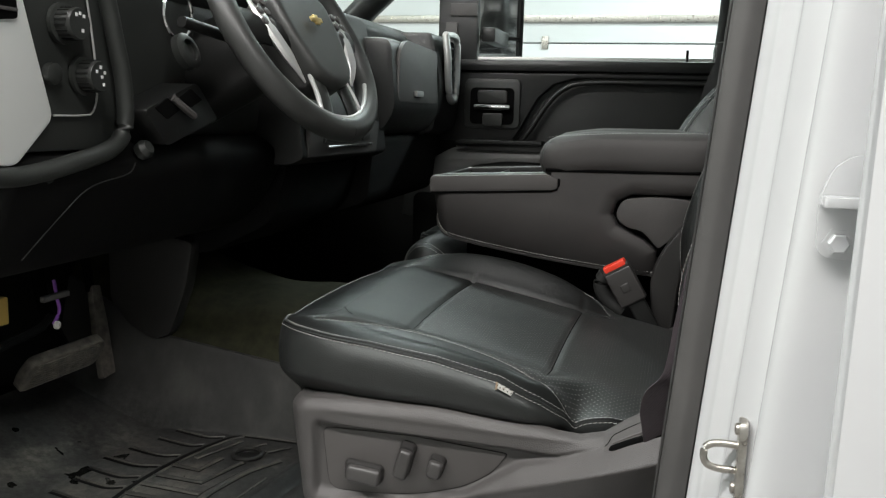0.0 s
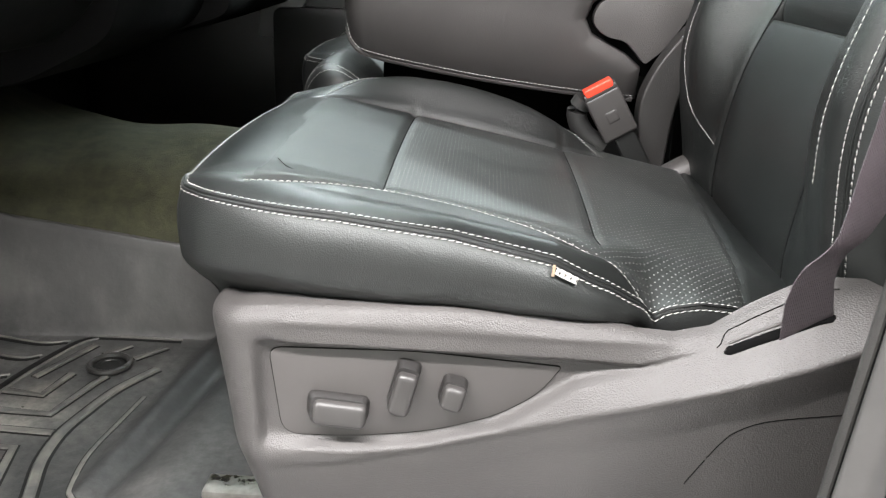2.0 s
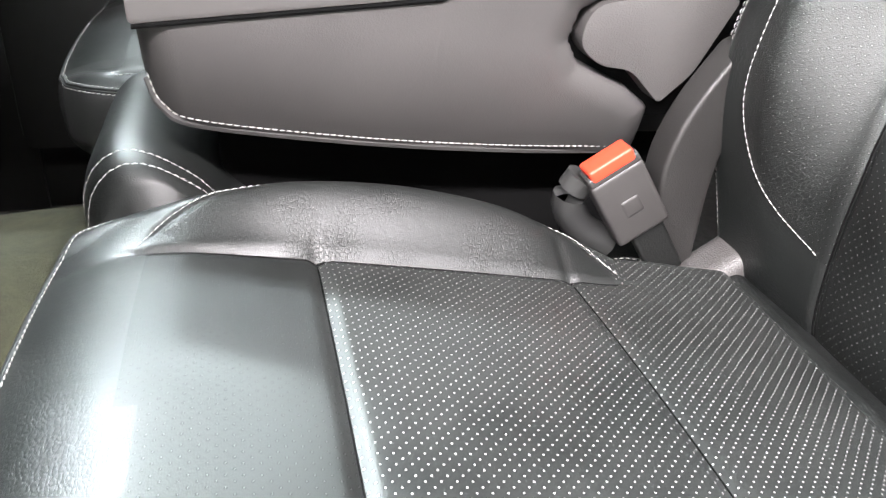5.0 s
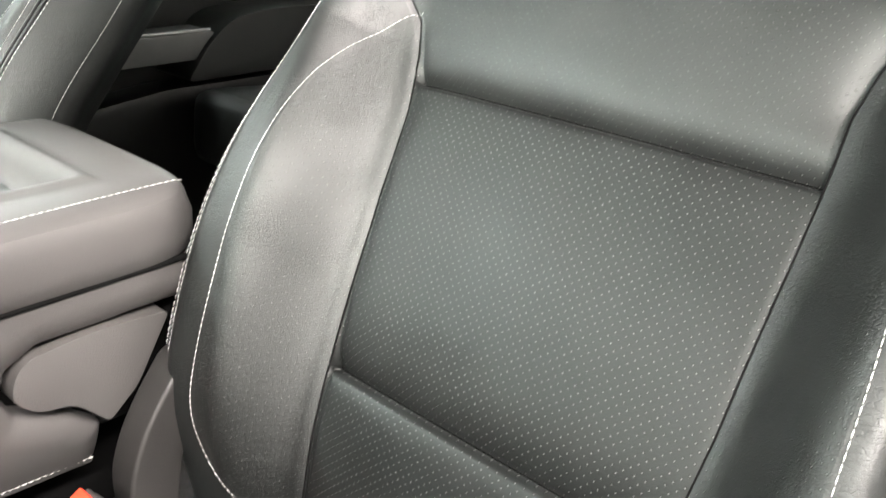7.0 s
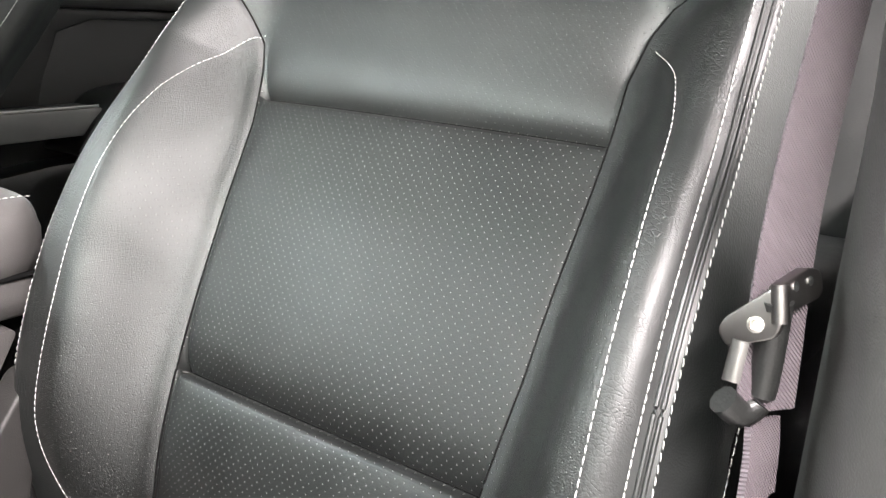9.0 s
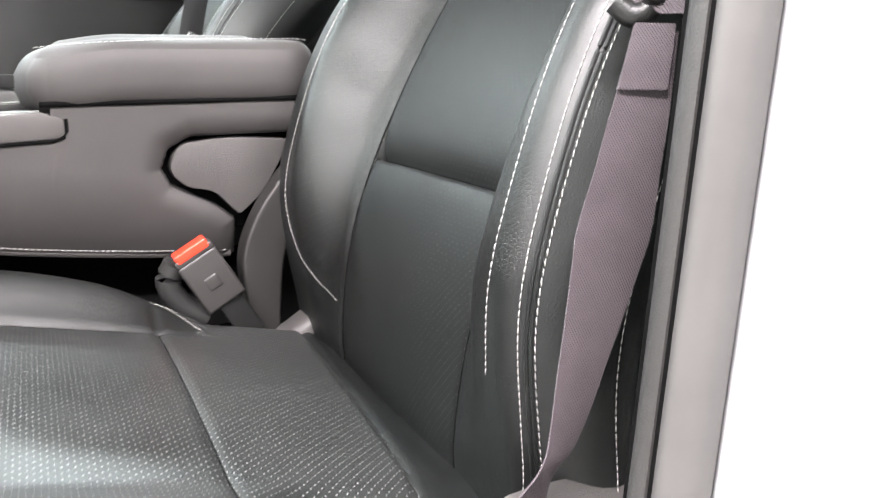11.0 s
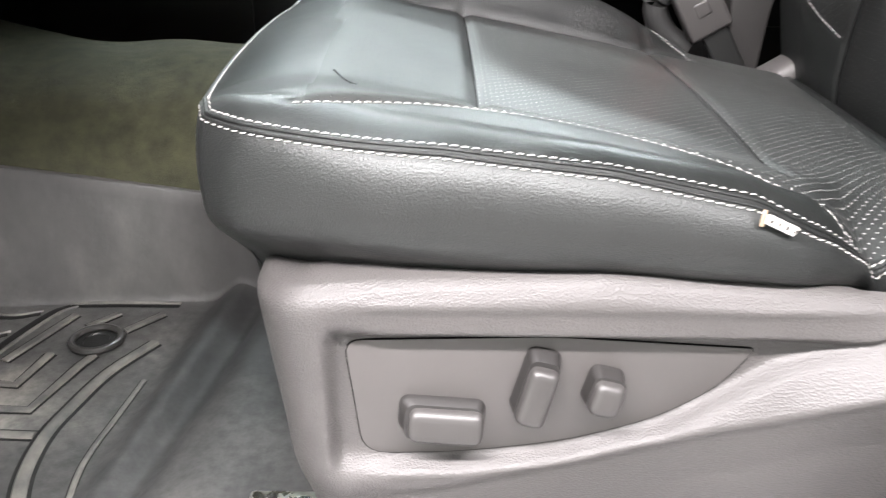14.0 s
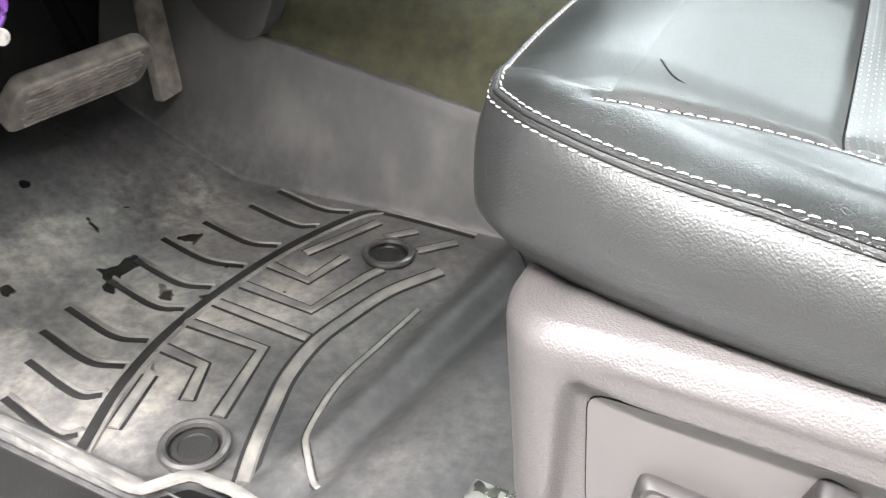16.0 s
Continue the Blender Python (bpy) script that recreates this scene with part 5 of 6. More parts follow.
def console_body():
    """Padded box: front and lower edges roll under, and the flank rolls in round the hollow of the hinge."""
    ni, nj = 170, 90
    xs = np.linspace(-0.503, 0.10, ni)
    zb = np.interp(xs, [-0.503, -0.495, -0.475, -0.455, -0.30, -0.16, -0.03, 0.10], [0.500, 0.479, 0.460, 0.452, 0.427, 0.412, 0.402, 0.394])
    zt = np.where(xs < -0.25, 0.552 + 0.075 * (xs + 0.5), 0.608 + 0.012 * (xs + 0.25))
    x = np.repeat(xs[:, None], nj, 1)
    z = zb[:, None] + (zt - zb)[:, None] * np.linspace(0, 1, nj)
    notch = np.array([(-0.032, 0.38), (-0.036, 0.455), (-0.06, 0.474), (-0.088, 0.488), (-0.116, 0.502), (-0.128, 0.525), (-0.118, 0.552), (-0.09, 0.567), (0.12, 0.572), (0.12, 0.38)])
    far, odd = np.full(x.shape, 9.0), np.zeros(x.shape, bool)
    for (ax, az), (bx, bz) in zip(notch, np.roll(notch, -1, 0)):
        k = np.clip(((x - ax) * (bx - ax) + (z - az) * (bz - az)) / ((bx - ax) ** 2 + (bz - az) ** 2), 0, 1)
        far = np.minimum(far, np.hypot(x - ax - k * (bx - ax), z - az - k * (bz - az)))
        odd ^= ((az > z) != (bz > z)) & (x < ax + (z - az) * (bx - ax) / (bz - az + 1e-9))
    far = np.where(odd, -far, far)
    off = 0.05 * step(0.0, -0.005, far) + 0.012 * (1 - np.clip(far / 0.03, 0, 1)) ** 2.2
    off = off + 0.036 * (1 - np.clip((z - zb[:, None]) / 0.11, 0, 1)) ** 2.0
    off = off + 0.016 * (1 - np.clip((x + 0.503) / 0.03, 0, 1)) ** 2.2
    A = np.stack([x, Y0 + off, z], -1)
    B = np.stack([x, Y1 - np.minimum(off, 0.05), z], -1)
    verts = list(A.reshape(-1, 3)) + list(B.reshape(-1, 3))
    o = ni * nj
    faces = []
    for i in range(ni - 1):
        for j in range(nj - 1):
            a, b = i * nj + j, (i + 1) * nj + j
            faces += [(a, b, b + 1, a + 1), (o + a, o + a + 1, o + b + 1, o + b)]
        for j, turn in ((0, False), (nj - 1, True)):
            a, b = i * nj + j, (i + 1) * nj + j
            faces.append((a, b, o + b, o + a) if turn else (a, o + a, o + b, b))
    for i in (0, ni - 1):
        for j in range(nj - 1):
            a = i * nj + j
            faces.append((a, a + 1, o + a + 1, o + a))
    return verts, faces


raw("body", *console_body(), SOFT, console, "", 50)
# near-black block paints the shade inside the hinge hollow
slab("hinge_hollow_shade", rounded([(-0.14, 0.44), (0.08, 0.44), (0.10, 0.59), (-0.14, 0.59)], 0.01), "y", Y0 + 0.035, Y1 - 0.035, SEAM_SHADE, console, 0.004)
slab("hinge_arm", rounded([(-0.108, 0.557), (-0.04, 0.565), (0.04, 0.560), (0.0, 0.49), (-0.032, 0.462), (-0.064, 0.496), (-0.097, 0.501), (-0.120, 0.522)], [0.02, 0.03, 0.01, 0.01, 0.006, 0.012, 0.012, 0.016]), "y", Y0 + 0.006, Y0 + 0.05, PLASTIC, console, 0.006, "taupe hinge arm cover")
BOT = smooth_line([(-0.501, Y0 + 0.050, 0.495), (-0.490, Y0 + 0.042, 0.469), (-0.455, Y0 + 0.038, 0.452), (-0.30, Y0 + 0.037, 0.427), (-0.16, Y0 + 0.037, 0.412), (-0.04, Y0 + 0.04, 0.403)], 120)
tube("hem", BOT + [0, 0.003, 0.000], 0.005, SOFT, console, 8)
stitches("stitching", BOT + [0, -0.0062, 0.0060], console, (0, -1, 0), 0.0052, 0.0015, 0.0009)
SATIN = material("satin_grey_trim", (0.11, 0.117, 0.11), 0.42, 0.2)
TRAY = rounded([(-0.506, 0.5515), (-0.236, 0.5685), (-0.236, 0.592), (-0.262, 0.600), (-0.506, 0.585)], [0.006, 0.014, 0.008, 0.004, 0.008])
tray = slab("tray", TRAY, "y", Y0 - 0.003, Y0 + 0.012, PLASTIC_SMOOTH, console, 0.004, "smooth taupe cup holder tray")
# inner walls, floor and lining are blackened for the shade inside the wells
slab("tray_wall", TRAY, "y", Y1 - 0.012, Y1 + 0.003, DARK, tray, 0.004)
box("tray_wall", (-0.4995, (Y0 + Y1) / 2, 0.567), (0.013, Y1 - Y0 - 0.02, 0.036), DARK, tray, 0.004)
box("well_floor", (-0.37, (Y0 + Y1) / 2, 0.5665), (0.25, Y1 - Y0 - 0.022, 0.004), SEAM_SHADE, tray, 0, (0, -4, 0), "near black compartment floor with shade painted in")
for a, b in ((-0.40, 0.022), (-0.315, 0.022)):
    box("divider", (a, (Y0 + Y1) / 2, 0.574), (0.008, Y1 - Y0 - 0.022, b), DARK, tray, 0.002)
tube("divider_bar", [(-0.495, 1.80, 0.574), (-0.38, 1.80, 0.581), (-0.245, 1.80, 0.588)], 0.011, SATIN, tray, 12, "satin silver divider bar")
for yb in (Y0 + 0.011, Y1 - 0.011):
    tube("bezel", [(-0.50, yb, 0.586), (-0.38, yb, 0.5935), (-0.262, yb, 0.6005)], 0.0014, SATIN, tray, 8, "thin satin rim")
box("well_lining", (-0.24, (Y0 + Y1) / 2, 0.585), (0.02, Y1 - Y0 - 0.02, 0.04), SEAM_SHADE, tray, 0.002)
# near-black block stands for the deep shade under the console
box("console_base_shade", (-0.20, (Y0 + Y1) / 2 + 0.02, 0.36), (0.50, 0.14, 0.16), SEAM_SHADE, console, 0.01)


def lid():
    """The armrest lid: a padded block with a long shallow hollow in its top."""
    ni, nj = 70, 60
    s, q = np.meshgrid(np.linspace(-1, 1, ni), np.linspace(-1, 1, nj), indexing="ij")
    hx, hy, cx, cyy = 0.180, 0.158, -0.095, 1.845
    x, y = cx + hx * s * (1 - 0.10 * np.abs(q) ** 6), cyy + hy * q * (1 - 0.12 * np.abs(s) ** 8)
    edge = np.maximum(np.abs(s) ** 14 * 1.0, np.abs(q) ** 12)
    z = 0.687 - 0.014 * edge + 0.010 * (x + 0.28) / 0.36 * 0.4 - 0.012 * step(-0.16, -0.275, x)
    dx, dy = np.abs(x + 0.12) / 0.10, np.abs(y - cyy) / 0.085
    inside = np.maximum(dx, dy)
    z = z - 0.028 * step(1.02, 0.86, inside) + 0.005 * np.exp(-((inside - 1.12) / 0.09) ** 2)
    top = np.stack([x, y, z], -1)
    verts, faces = list(top.reshape(-1, 3)), [(i * nj + j, i * nj + j + 1, (i + 1) * nj + j + 1, (i + 1) * nj + j) for i in range(ni - 1) for j in range(nj - 1)]
    rim = [(i, 0) for i in range(ni)] + [(ni - 1, j) for j in range(1, nj)] + [(i, nj - 1) for i in range(ni - 2, -1, -1)] + [(0, j) for j in range(nj - 2, 0, -1)]
    prev = [i * nj + j for i, j in rim]
    for drop, grow in ((0.006, 0.003), (0.018, 0.006), (0.04, 0.006), (0.058, 0.003), (0.064, -0.004)):
        cur = []
        for i, j in rim:
            p = top[i, j]
            o = np.array([s[i, j] if abs(s[i, j]) == 1 else 0, q[i, j] if abs(q[i, j]) == 1 else 0, 0.0])
            front = 0.007 * step(-0.2, -0.275, p[0]) * math.sin(min(1, drop / 0.064) * math.pi)
            cur.append(len(verts))
            verts.append(p + o * (grow + front) - [0, 0, drop])
        n = len(rim)
        faces += [(prev[k], cur[k], cur[(k + 1) % n], prev[(k + 1) % n]) for k in range(n)]
        prev = cur
    faces.append(tuple(prev))
    return verts, faces


tube("tray_gap", [(-0.503, Y0 - 0.0010, 0.5500), (-0.37, Y0 - 0.0010, 0.5583), (-0.25, Y0 - 0.0010, 0.5658), (-0.2375, Y0 - 0.0010, 0.5705), (-0.2345, Y0 - 0.0010, 0.577), (-0.2345, Y0 - 0.0010, 0.592)], 0.0021, SEAM_SHADE, console, 8, "dark gap under tray")
tube("lid_gap", [(-0.262, Y0 - 0.0005, 0.6085), (-0.18, Y0 - 0.0005, 0.6105), (-0.08, Y0 - 0.0005, 0.6125), (0.0, Y0 - 0.0005, 0.6145), (0.085, Y0 - 0.0005, 0.616)], 0.0034, SEAM_SHADE, console, 8, "dark gap under armrest lid")
armrest = raw("armrest", *lid(), SOFT, console, "taupe padded armrest lid", 60)
line = smooth_line([(-0.262, 1.702, 0.6735), (-0.22, 1.70, 0.679), (-0.1, 1.70, 0.687), (0.04, 1.70, 0.6905), (0.065, 1.70, 0.689)], 80)
stitches("stitching", line, armrest, (0, -0.3, 1), 0.0052, 0.0018, 0.0007)
slab("tray_liner", rounded([(-0.20, 1.78), (-0.04, 1.78), (-0.04, 1.91), (-0.20, 1.91)], 0.02), "z", 0.662, 0.665, DASH, armrest, 0.001, "dark liner of armrest hollow")
FIN = material("dark_taupe_plastic", (0.02, 0.0188, 0.018), 0.45)
mottle(FIN, (0.013, 0.0122, 0.0115), (0.019, 0.0178, 0.017), 9.0, (0.4, 0.5))
grain(FIN, 700, 0.4, 0.0004)
slab("rear_fin", rounded([(0.022, 0.528), (-0.022, 0.468), (-0.044, 0.41), (-0.03, 0.30), (0.005, 0.30), (0.012, 0.40), (0.045, 0.528)], [0.01, 0.03, 0.03, 0.01, 0.01, 0.03, 0.01]), "y", 1.65, 1.69, FIN, console, 0.016, "taupe hinge cover beside seat", 4)

middle = thing("middle_seat_cushion", (-0.25, 1.84, 0.0), "black leather middle seat cushion with stitching", "car seat")


def mid_cushion():
    ni, nj = 60, 40
    s, q = np.meshgrid(np.linspace(0, 1, ni), np.linspace(-1, 1, nj), indexing="ij")
    prof = smooth_line([(0.06, 0.25), (-0.2, 0.285), (-0.40, 0.345), (-0.475, 0.415), (-0.53, 0.442), (-0.567, 0.41), (-0.57, 0.34), (-0.55, 0.24)], ni)
    x, z = np.repeat(prof[:, :1], nj, 1), np.repeat(prof[:, 1:], nj, 1)
    e = np.abs(q) ** 8
    P = np.stack([x + 0.02 * e * (x < -0.4), 1.845 + 0.165 * q, z - 0.025 * e], -1)
    low = P.copy()
    low[..., 2] = 0.22
    faces = [(i * nj + j, (i + 1) * nj + j, (i + 1) * nj + j + 1, i * nj + j + 1) for i in range(ni - 1) for j in range(nj - 1)]
    verts = list(P.reshape(-1, 3))
    base = len(verts)
    verts += [(p[0], p[1], 0.22) for p in P[:, 0]] + [(p[0], p[1], 0.22) for p in P[:, -1]]
    for i in range(ni - 1):
        faces.append((i * nj, base + i, base + i + 1, (i + 1) * nj))
        faces.append((i * nj + nj - 1, (i + 1) * nj + nj - 1, base + ni + i + 1, base + ni + i))
    return verts, faces, P


vs, fs, MP = mid_cushion()
raw("cushion", vs, fs, LEATHER, middle, "", 60)
for k in (2, 4):
    stitches("stitching", MP[22:50, k] + [0, 0, 0.001], middle, (0, -0.4, 1), 0.0056, 0.0016, 0.0009)
box("base", (-0.25, 1.845, 0.12), (0.48, 0.26, 0.24), DARK, middle, 0.01)

# ---- dashboard ----
dash = thing("dashboard", (-1.0, 1.84, 0.4), "black moulded dashboard with silver and wood grain trim", "dashboard")
slab("top_pad", rounded([(-1.38, 0.86), (-0.98, 0.97), (-0.86, 0.965), (-0.80, 0.93), (-0.82, 0.88), (-1.38, 0.80)], 0.02), "y", 0.93, 2.74, DARK, dash, 0.015)
slab("knee_panel", rounded([(-0.83, 0.66), (-0.80, 0.635), (-0.80, 0.61), (-0.845, 0.52), (-0.93, 0.455), (-1.2, 0.50), (-1.2, 0.70)], [0.02, 0.02, 0.03, 0.05, 0.04, 0.02, 0.02]), "y", 0.86, 1.60, MATTE_SHADE, dash, 0.02, seg=4)
tube("knee_seam", smooth_line([(-0.797, 1.10, 0.628), (-0.797, 1.08, 0.612), (-0.80, 1.0, 0.598), (-0.815, 0.955, 0.56), (-0.86, 0.93, 0.50)], 30), 0.0009, RUBBER, dash, 6)
slab("cluster_housing", rounded([(-0.84, 0.66), (-0.82, 0.90), (-0.86, 0.95), (-1.15, 0.92), (-1.15, 0.62)], 0.03), "y", 1.08, 1.62, DASH, dash, 0.02)
lathe("panel_screw", [(0.009, 0), (0.009, 0.003), (0.005, 0.004)], pose(-0.803, 0.922, 0.618, 0, 90), DASH, dash, 12)
# end of the dashboard with the switch panel, in a plane that faces the driver
slab("end_trim", rounded([(0.80, 0.640), (0.862, 0.634), (0.932, 0.694), (0.900, 0.80), (0.876, 0.885), (0.862, 0.99), (0.80, 0.99)], [0.01, 0.012, 0.014, 0.05, 0.05, 0.02, 0.01]), "x", -0.86, -0.797, DASH_SILVER, dash, 0.006, "brushed silver end trim")
slab("switch_field", rounded([(0.930, 0.697), (1.018, 0.70), (1.024, 0.735), (0.985, 0.96), (0.865, 0.96)], [0.01, 0.012, 0.02, 0.02, 0.01]), "x", -0.86, -0.802, DASH, dash, 0.003, "black switch panel")
tube("field_rim", smooth_line([(-0.801, 0.935, 0.698), (-0.80, 0.99, 0.6985), (-0.80, 1.012, 0.704), (-0.80, 1.022, 0.74), (-0.80, 1.012, 0.83), (-0.80, 0.985, 0.96)], 40), 0.0016, SILVER, dash, 6, "thin bright panel rim")
tube("end_border", smooth_line([(-0.80, 0.80, 0.624), (-0.797, 0.87, 0.622), (-0.79, 0.95, 0.634), (-0.79, 1.035, 0.652), (-0.79, 1.066, 0.682), (-0.79, 1.068, 0.74), (-0.79, 1.048, 0.82), (-0.79, 1.005, 0.97)], 50), 0.013, DASH, dash, 10)
slab("end_backing", rounded([(0.85, 0.65), (1.08, 0.65), (1.08, 0.96), (0.85, 0.96)], 0.02), "x", -0.90, -0.806, DASH, dash, 0.006)
slab("end_vent", rounded([(0.835, 0.81), (0.873, 0.815), (0.86, 0.99), (0.835, 0.99)], 0.006), "x", -0.80, -0.792, SEAM_SHADE, dash, 0.003, "black air vent")
for k in range(5):
    box("vent_slat", (-0.79, 0.853, 0.825 + 0.018 * k), (0.004, 0.03, 0.004), PLASTIC_SMOOTH, dash, 0.001)


def knob(name, y, z, r, marks):
    k = lathe(name, [(r * 1.28, 0.0), (r * 1.28, 0.006), (r, 0.007), (r, 0.027), (r * 0.93, 0.030)], pose(-0.800, y, z, 0, 90), DASH, dash, 28, "ribbed black rotary knob")
    for j in range(18):
        w = 2 * math.pi * j / 18
        box("rib", (-0.784, y + r * math.sin(w), z + r * math.cos(w)), (0.018, 0.0022, 0.0022), DARK, k, 0, (math.degrees(-w), 0, 0))
    for dy, dz in marks:
        box("mark", (-0.7693, y + dy, z + dz), (0.0006, 0.0045, 0.0045), PRINT, k, 0)
    return k


knob("drive_mode_knob", 0.955, 0.818, 0.021, [(-0.007, 0.011), (0.0, 0.013), (0.007, 0.010), (0.004, -0.009)])
knob("light_knob", 0.992, 0.752, 0.021, [(-0.008, 0.006), (0.0, 0.012), (0.008, 0.005), (0.002, -0.001), (0.005, -0.011)])
lathe("dimmer_wheel", [(0.014, 0), (0.014, 0.010), (0.010, 0.012)], pose(-0.800, 0.929, 0.752, 0, 90), DASH, dash, 18)
# lower cubby with brake release, beside the column
cubby = slab("cubby", rounded([(1.09, 0.707), (1.145, 0.652), (1.297, 0.694), (1.232, 0.754)], 0.012), "x", -0.84, -0.772, DARK, dash, 0.005)
# holes are thin near-black plates, their shade put into the colour
slab("cubby_hole", rounded([(1.115, 0.711), (1.147, 0.694), (1.18, 0.709), (1.147, 0.727)], 0.003), "x", -0.773, -0.7705, SEAM_SHADE, cubby, 0)
slab("cubby_hole", rounded([(1.18, 0.728), (1.212, 0.713), (1.245, 0.726), (1.212, 0.743)], 0.003), "x", -0.773, -0.7705, SEAM_SHADE, cubby, 0)
tube("brake_release", smooth_line([(-0.770, 1.16, 0.728), (-0.762, 1.18, 0.712), (-0.762, 1.207, 0.70)], 10), 0.006, PLASTIC_SMOOTH, cubby, 8)
lathe("trim_knob", [(0.013, 0), (0.015, 0.012), (0.010, 0.02)], pose(-0.80, 1.115, 0.643, 0, 60), DASH, dash, 14)
for gy, gz, gr in ((1.25, 0.865, 0.04), (1.47, 0.865, 0.05)):
    circle = [(-0.816, gy + gr * math.cos(w), gz + gr * math.sin(w)) for w in np.linspace(0, 2 * math.pi, 33)]
    tube("gauge_ring", circle, 0.003, CHROME, dash, 6, "thin chrome gauge ring", 1.0, (1, 0, 0))
lathe("ignition_collar", [(0.03, 0.0), (0.03, 0.012), (0.024, 0.016), (0.018, 0.016), (0.018, 0.006)], pose(-0.79, 1.222, 0.80, 0, 70), DASH, dash, 24, "dark ignition collar")
lathe("key_barrel", [(0.017, 0.0), (0.017, 0.010), (0.012, 0.011)], pose(-0.79, 1.222, 0.80, 0, 70), DASH, dash, 20)

# centre stack and passenger side
slab("centre_fascia", rounded([(-0.80, 0.95), (-0.745, 0.70), (-0.735, 0.615), (-0.77, 0.60), (-0.95, 0.60), (-1.0, 0.95)], [0.03, 0.03, 0.012, 0.012, 0.02, 0.03]), "y", 1.56, 2.06, DARK, dash, 0.012)
box("stack_plate", (-0.737, 1.78, 0.655), (0.012, 0.40, 0.075), PLASTIC_SMOOTH, dash, 0.005, (0, 6, 0), "dark grey switch bank")
tube("switch_strip", [(-0.726, 1.66, 0.638), (-0.726, 1.92, 0.638)], 0.0035, CHROME, dash, 8, "chrome strip with buttons")
for k in range(5):
    box("stack_button", (-0.729, 1.67 + 0.055 * k, 0.655), (0.008, 0.045, 0.018), DARK, dash, 0.003)
slab("lower_centre_trim", rounded([(-0.80, 0.61), (-0.84, 0.47), (-1.0, 0.39), (-1.3, 0.37), (-1.3, 0.61)], 0.04), "y", 1.63, 2.05, MATTE_SHADE, dash, 0.015)
slab("glove_box", rounded([(-0.715, 0.90), (-0.70, 0.72), (-0.74, 0.66), (-0.86, 0.64), (-0.9, 0.90)], [0.03, 0.03, 0.03, 0.02, 0.02]), "y", 2.02, 2.42, DARK, dash, 0.012, "black upper glove box door")
slab("glove_lid", rounded([(2.04, 0.74), (2.39, 0.74), (2.38, 0.89), (2.10, 0.90), (2.05, 0.87)], 0.025), "x", -0.713, -0.700, PLASTIC_SMOOTH, dash, 0.005, "dark grey glove box lid")
box("glove_latch", (-0.697, 2.20, 0.765), (0.012, 0.06, 0.016), SILVER, dash, 0.004, label="silver glove box latch")
slab("side_pod", rounded([(-0.73, 0.95), (-0.70, 0.80), (-0.72, 0.66), (-0.95, 0.60), (-0.95, 0.95)], 0.02), "y", 2.42, 2.66, DARK, dash, 0.015)
tube("vent_ring", smooth_line([(-0.70, 2.46, 0.945), (-0.69, 2.545, 0.94), (-0.69, 2.56, 0.86), (-0.69, 2.55, 0.77), (-0.69, 2.50, 0.755), (-0.69, 2.47, 0.80), (-0.69, 2.455, 0.88), (-0.70, 2.46, 0.945)], 60), 0.011, SILVER, dash, 10, "silver vent surround")
slab("vent", rounded([(2.47, 0.77), (2.55, 0.77), (2.55, 0.93), (2.47, 0.93)], 0.015), "x", -0.712, -0.697, SEAM_SHADE, dash, 0.003)
for k in range(5):
    box("vent_slat", (-0.694, 2.51, 0.79 + 0.03 * k), (0.005, 0.07, 0.005), DARK, dash, 0.001, (0, 0, 0))
slab("lower_glove", rounded([(-0.76, 0.66), (-0.78, 0.48), (-0.95, 0.42), (-1.2, 0.46), (-1.2, 0.66)], 0.03), "y", 2.04, 2.66, MATTE_SHADE, dash, 0.015)
slab("stack_side_panel", rounded([(-1.02, 0.42), (-1.042, 0.31), (-1.085, 0.20), (-1.13, 0.188), (-1.19, 0.215), (-1.24, 0.27), (-1.24, 0.45)], [0.02, 0.02, 0.02, 0.015, 0.02, 0.02, 0.02]), "y", 1.60, 1.64, PILLAR, dash, 0.008, "smooth grey lower side panel")

wheel = thing("steering_wheel", (-0.68, CY, 0.80), "black leather steering wheel with silver spokes", "steering wheel")
WM = Matrix.Translation((-0.645, 1.34, 0.842)) @ Matrix.Rotation(radians(-6), 4, "Z") @ Matrix.Rotation(radians(59), 4, "Y")


def on_wheel(points):
    return np.array([tuple(WM @ Vector(p)) for p in points])


ring = [(0.186 * math.cos(a), 0.186 * math.sin(a), 0.0) for a in np.linspace(0, 2 * math.pi, 73)]
tube("rim", on_wheel(ring), 0.0205, WHEEL, wheel, 16, "black stitched leather rim", 1.0, tuple((WM.to_3x3() @ Vector((0, 0, 1)))))
ring = [(0.171 * math.cos(a), 0.171 * math.sin(a), 0.007) for a in np.linspace(0, 2 * math.pi, 73)]
stitches("rim_stitching", on_wheel(ring), wheel, tuple(WM.to_3x3() @ Vector((0, 0, 1))), 0.005, 0.003, 0.0006)
hub = slab("hub", rounded([(-0.072, -0.05), (-0.05, -0.088), (0.02, -0.086), (0.105, -0.056), (0.122, 0.0), (0.105, 0.056), (0.02, 0.086), (-0.05, 0.088), (-0.072, 0.05), (-0.078, 0.0)], 0.03), "z", -0.03, 0.036, WHEEL, wheel, 0.018, "black airbag cover", 5)
hub.data.transform(WM)
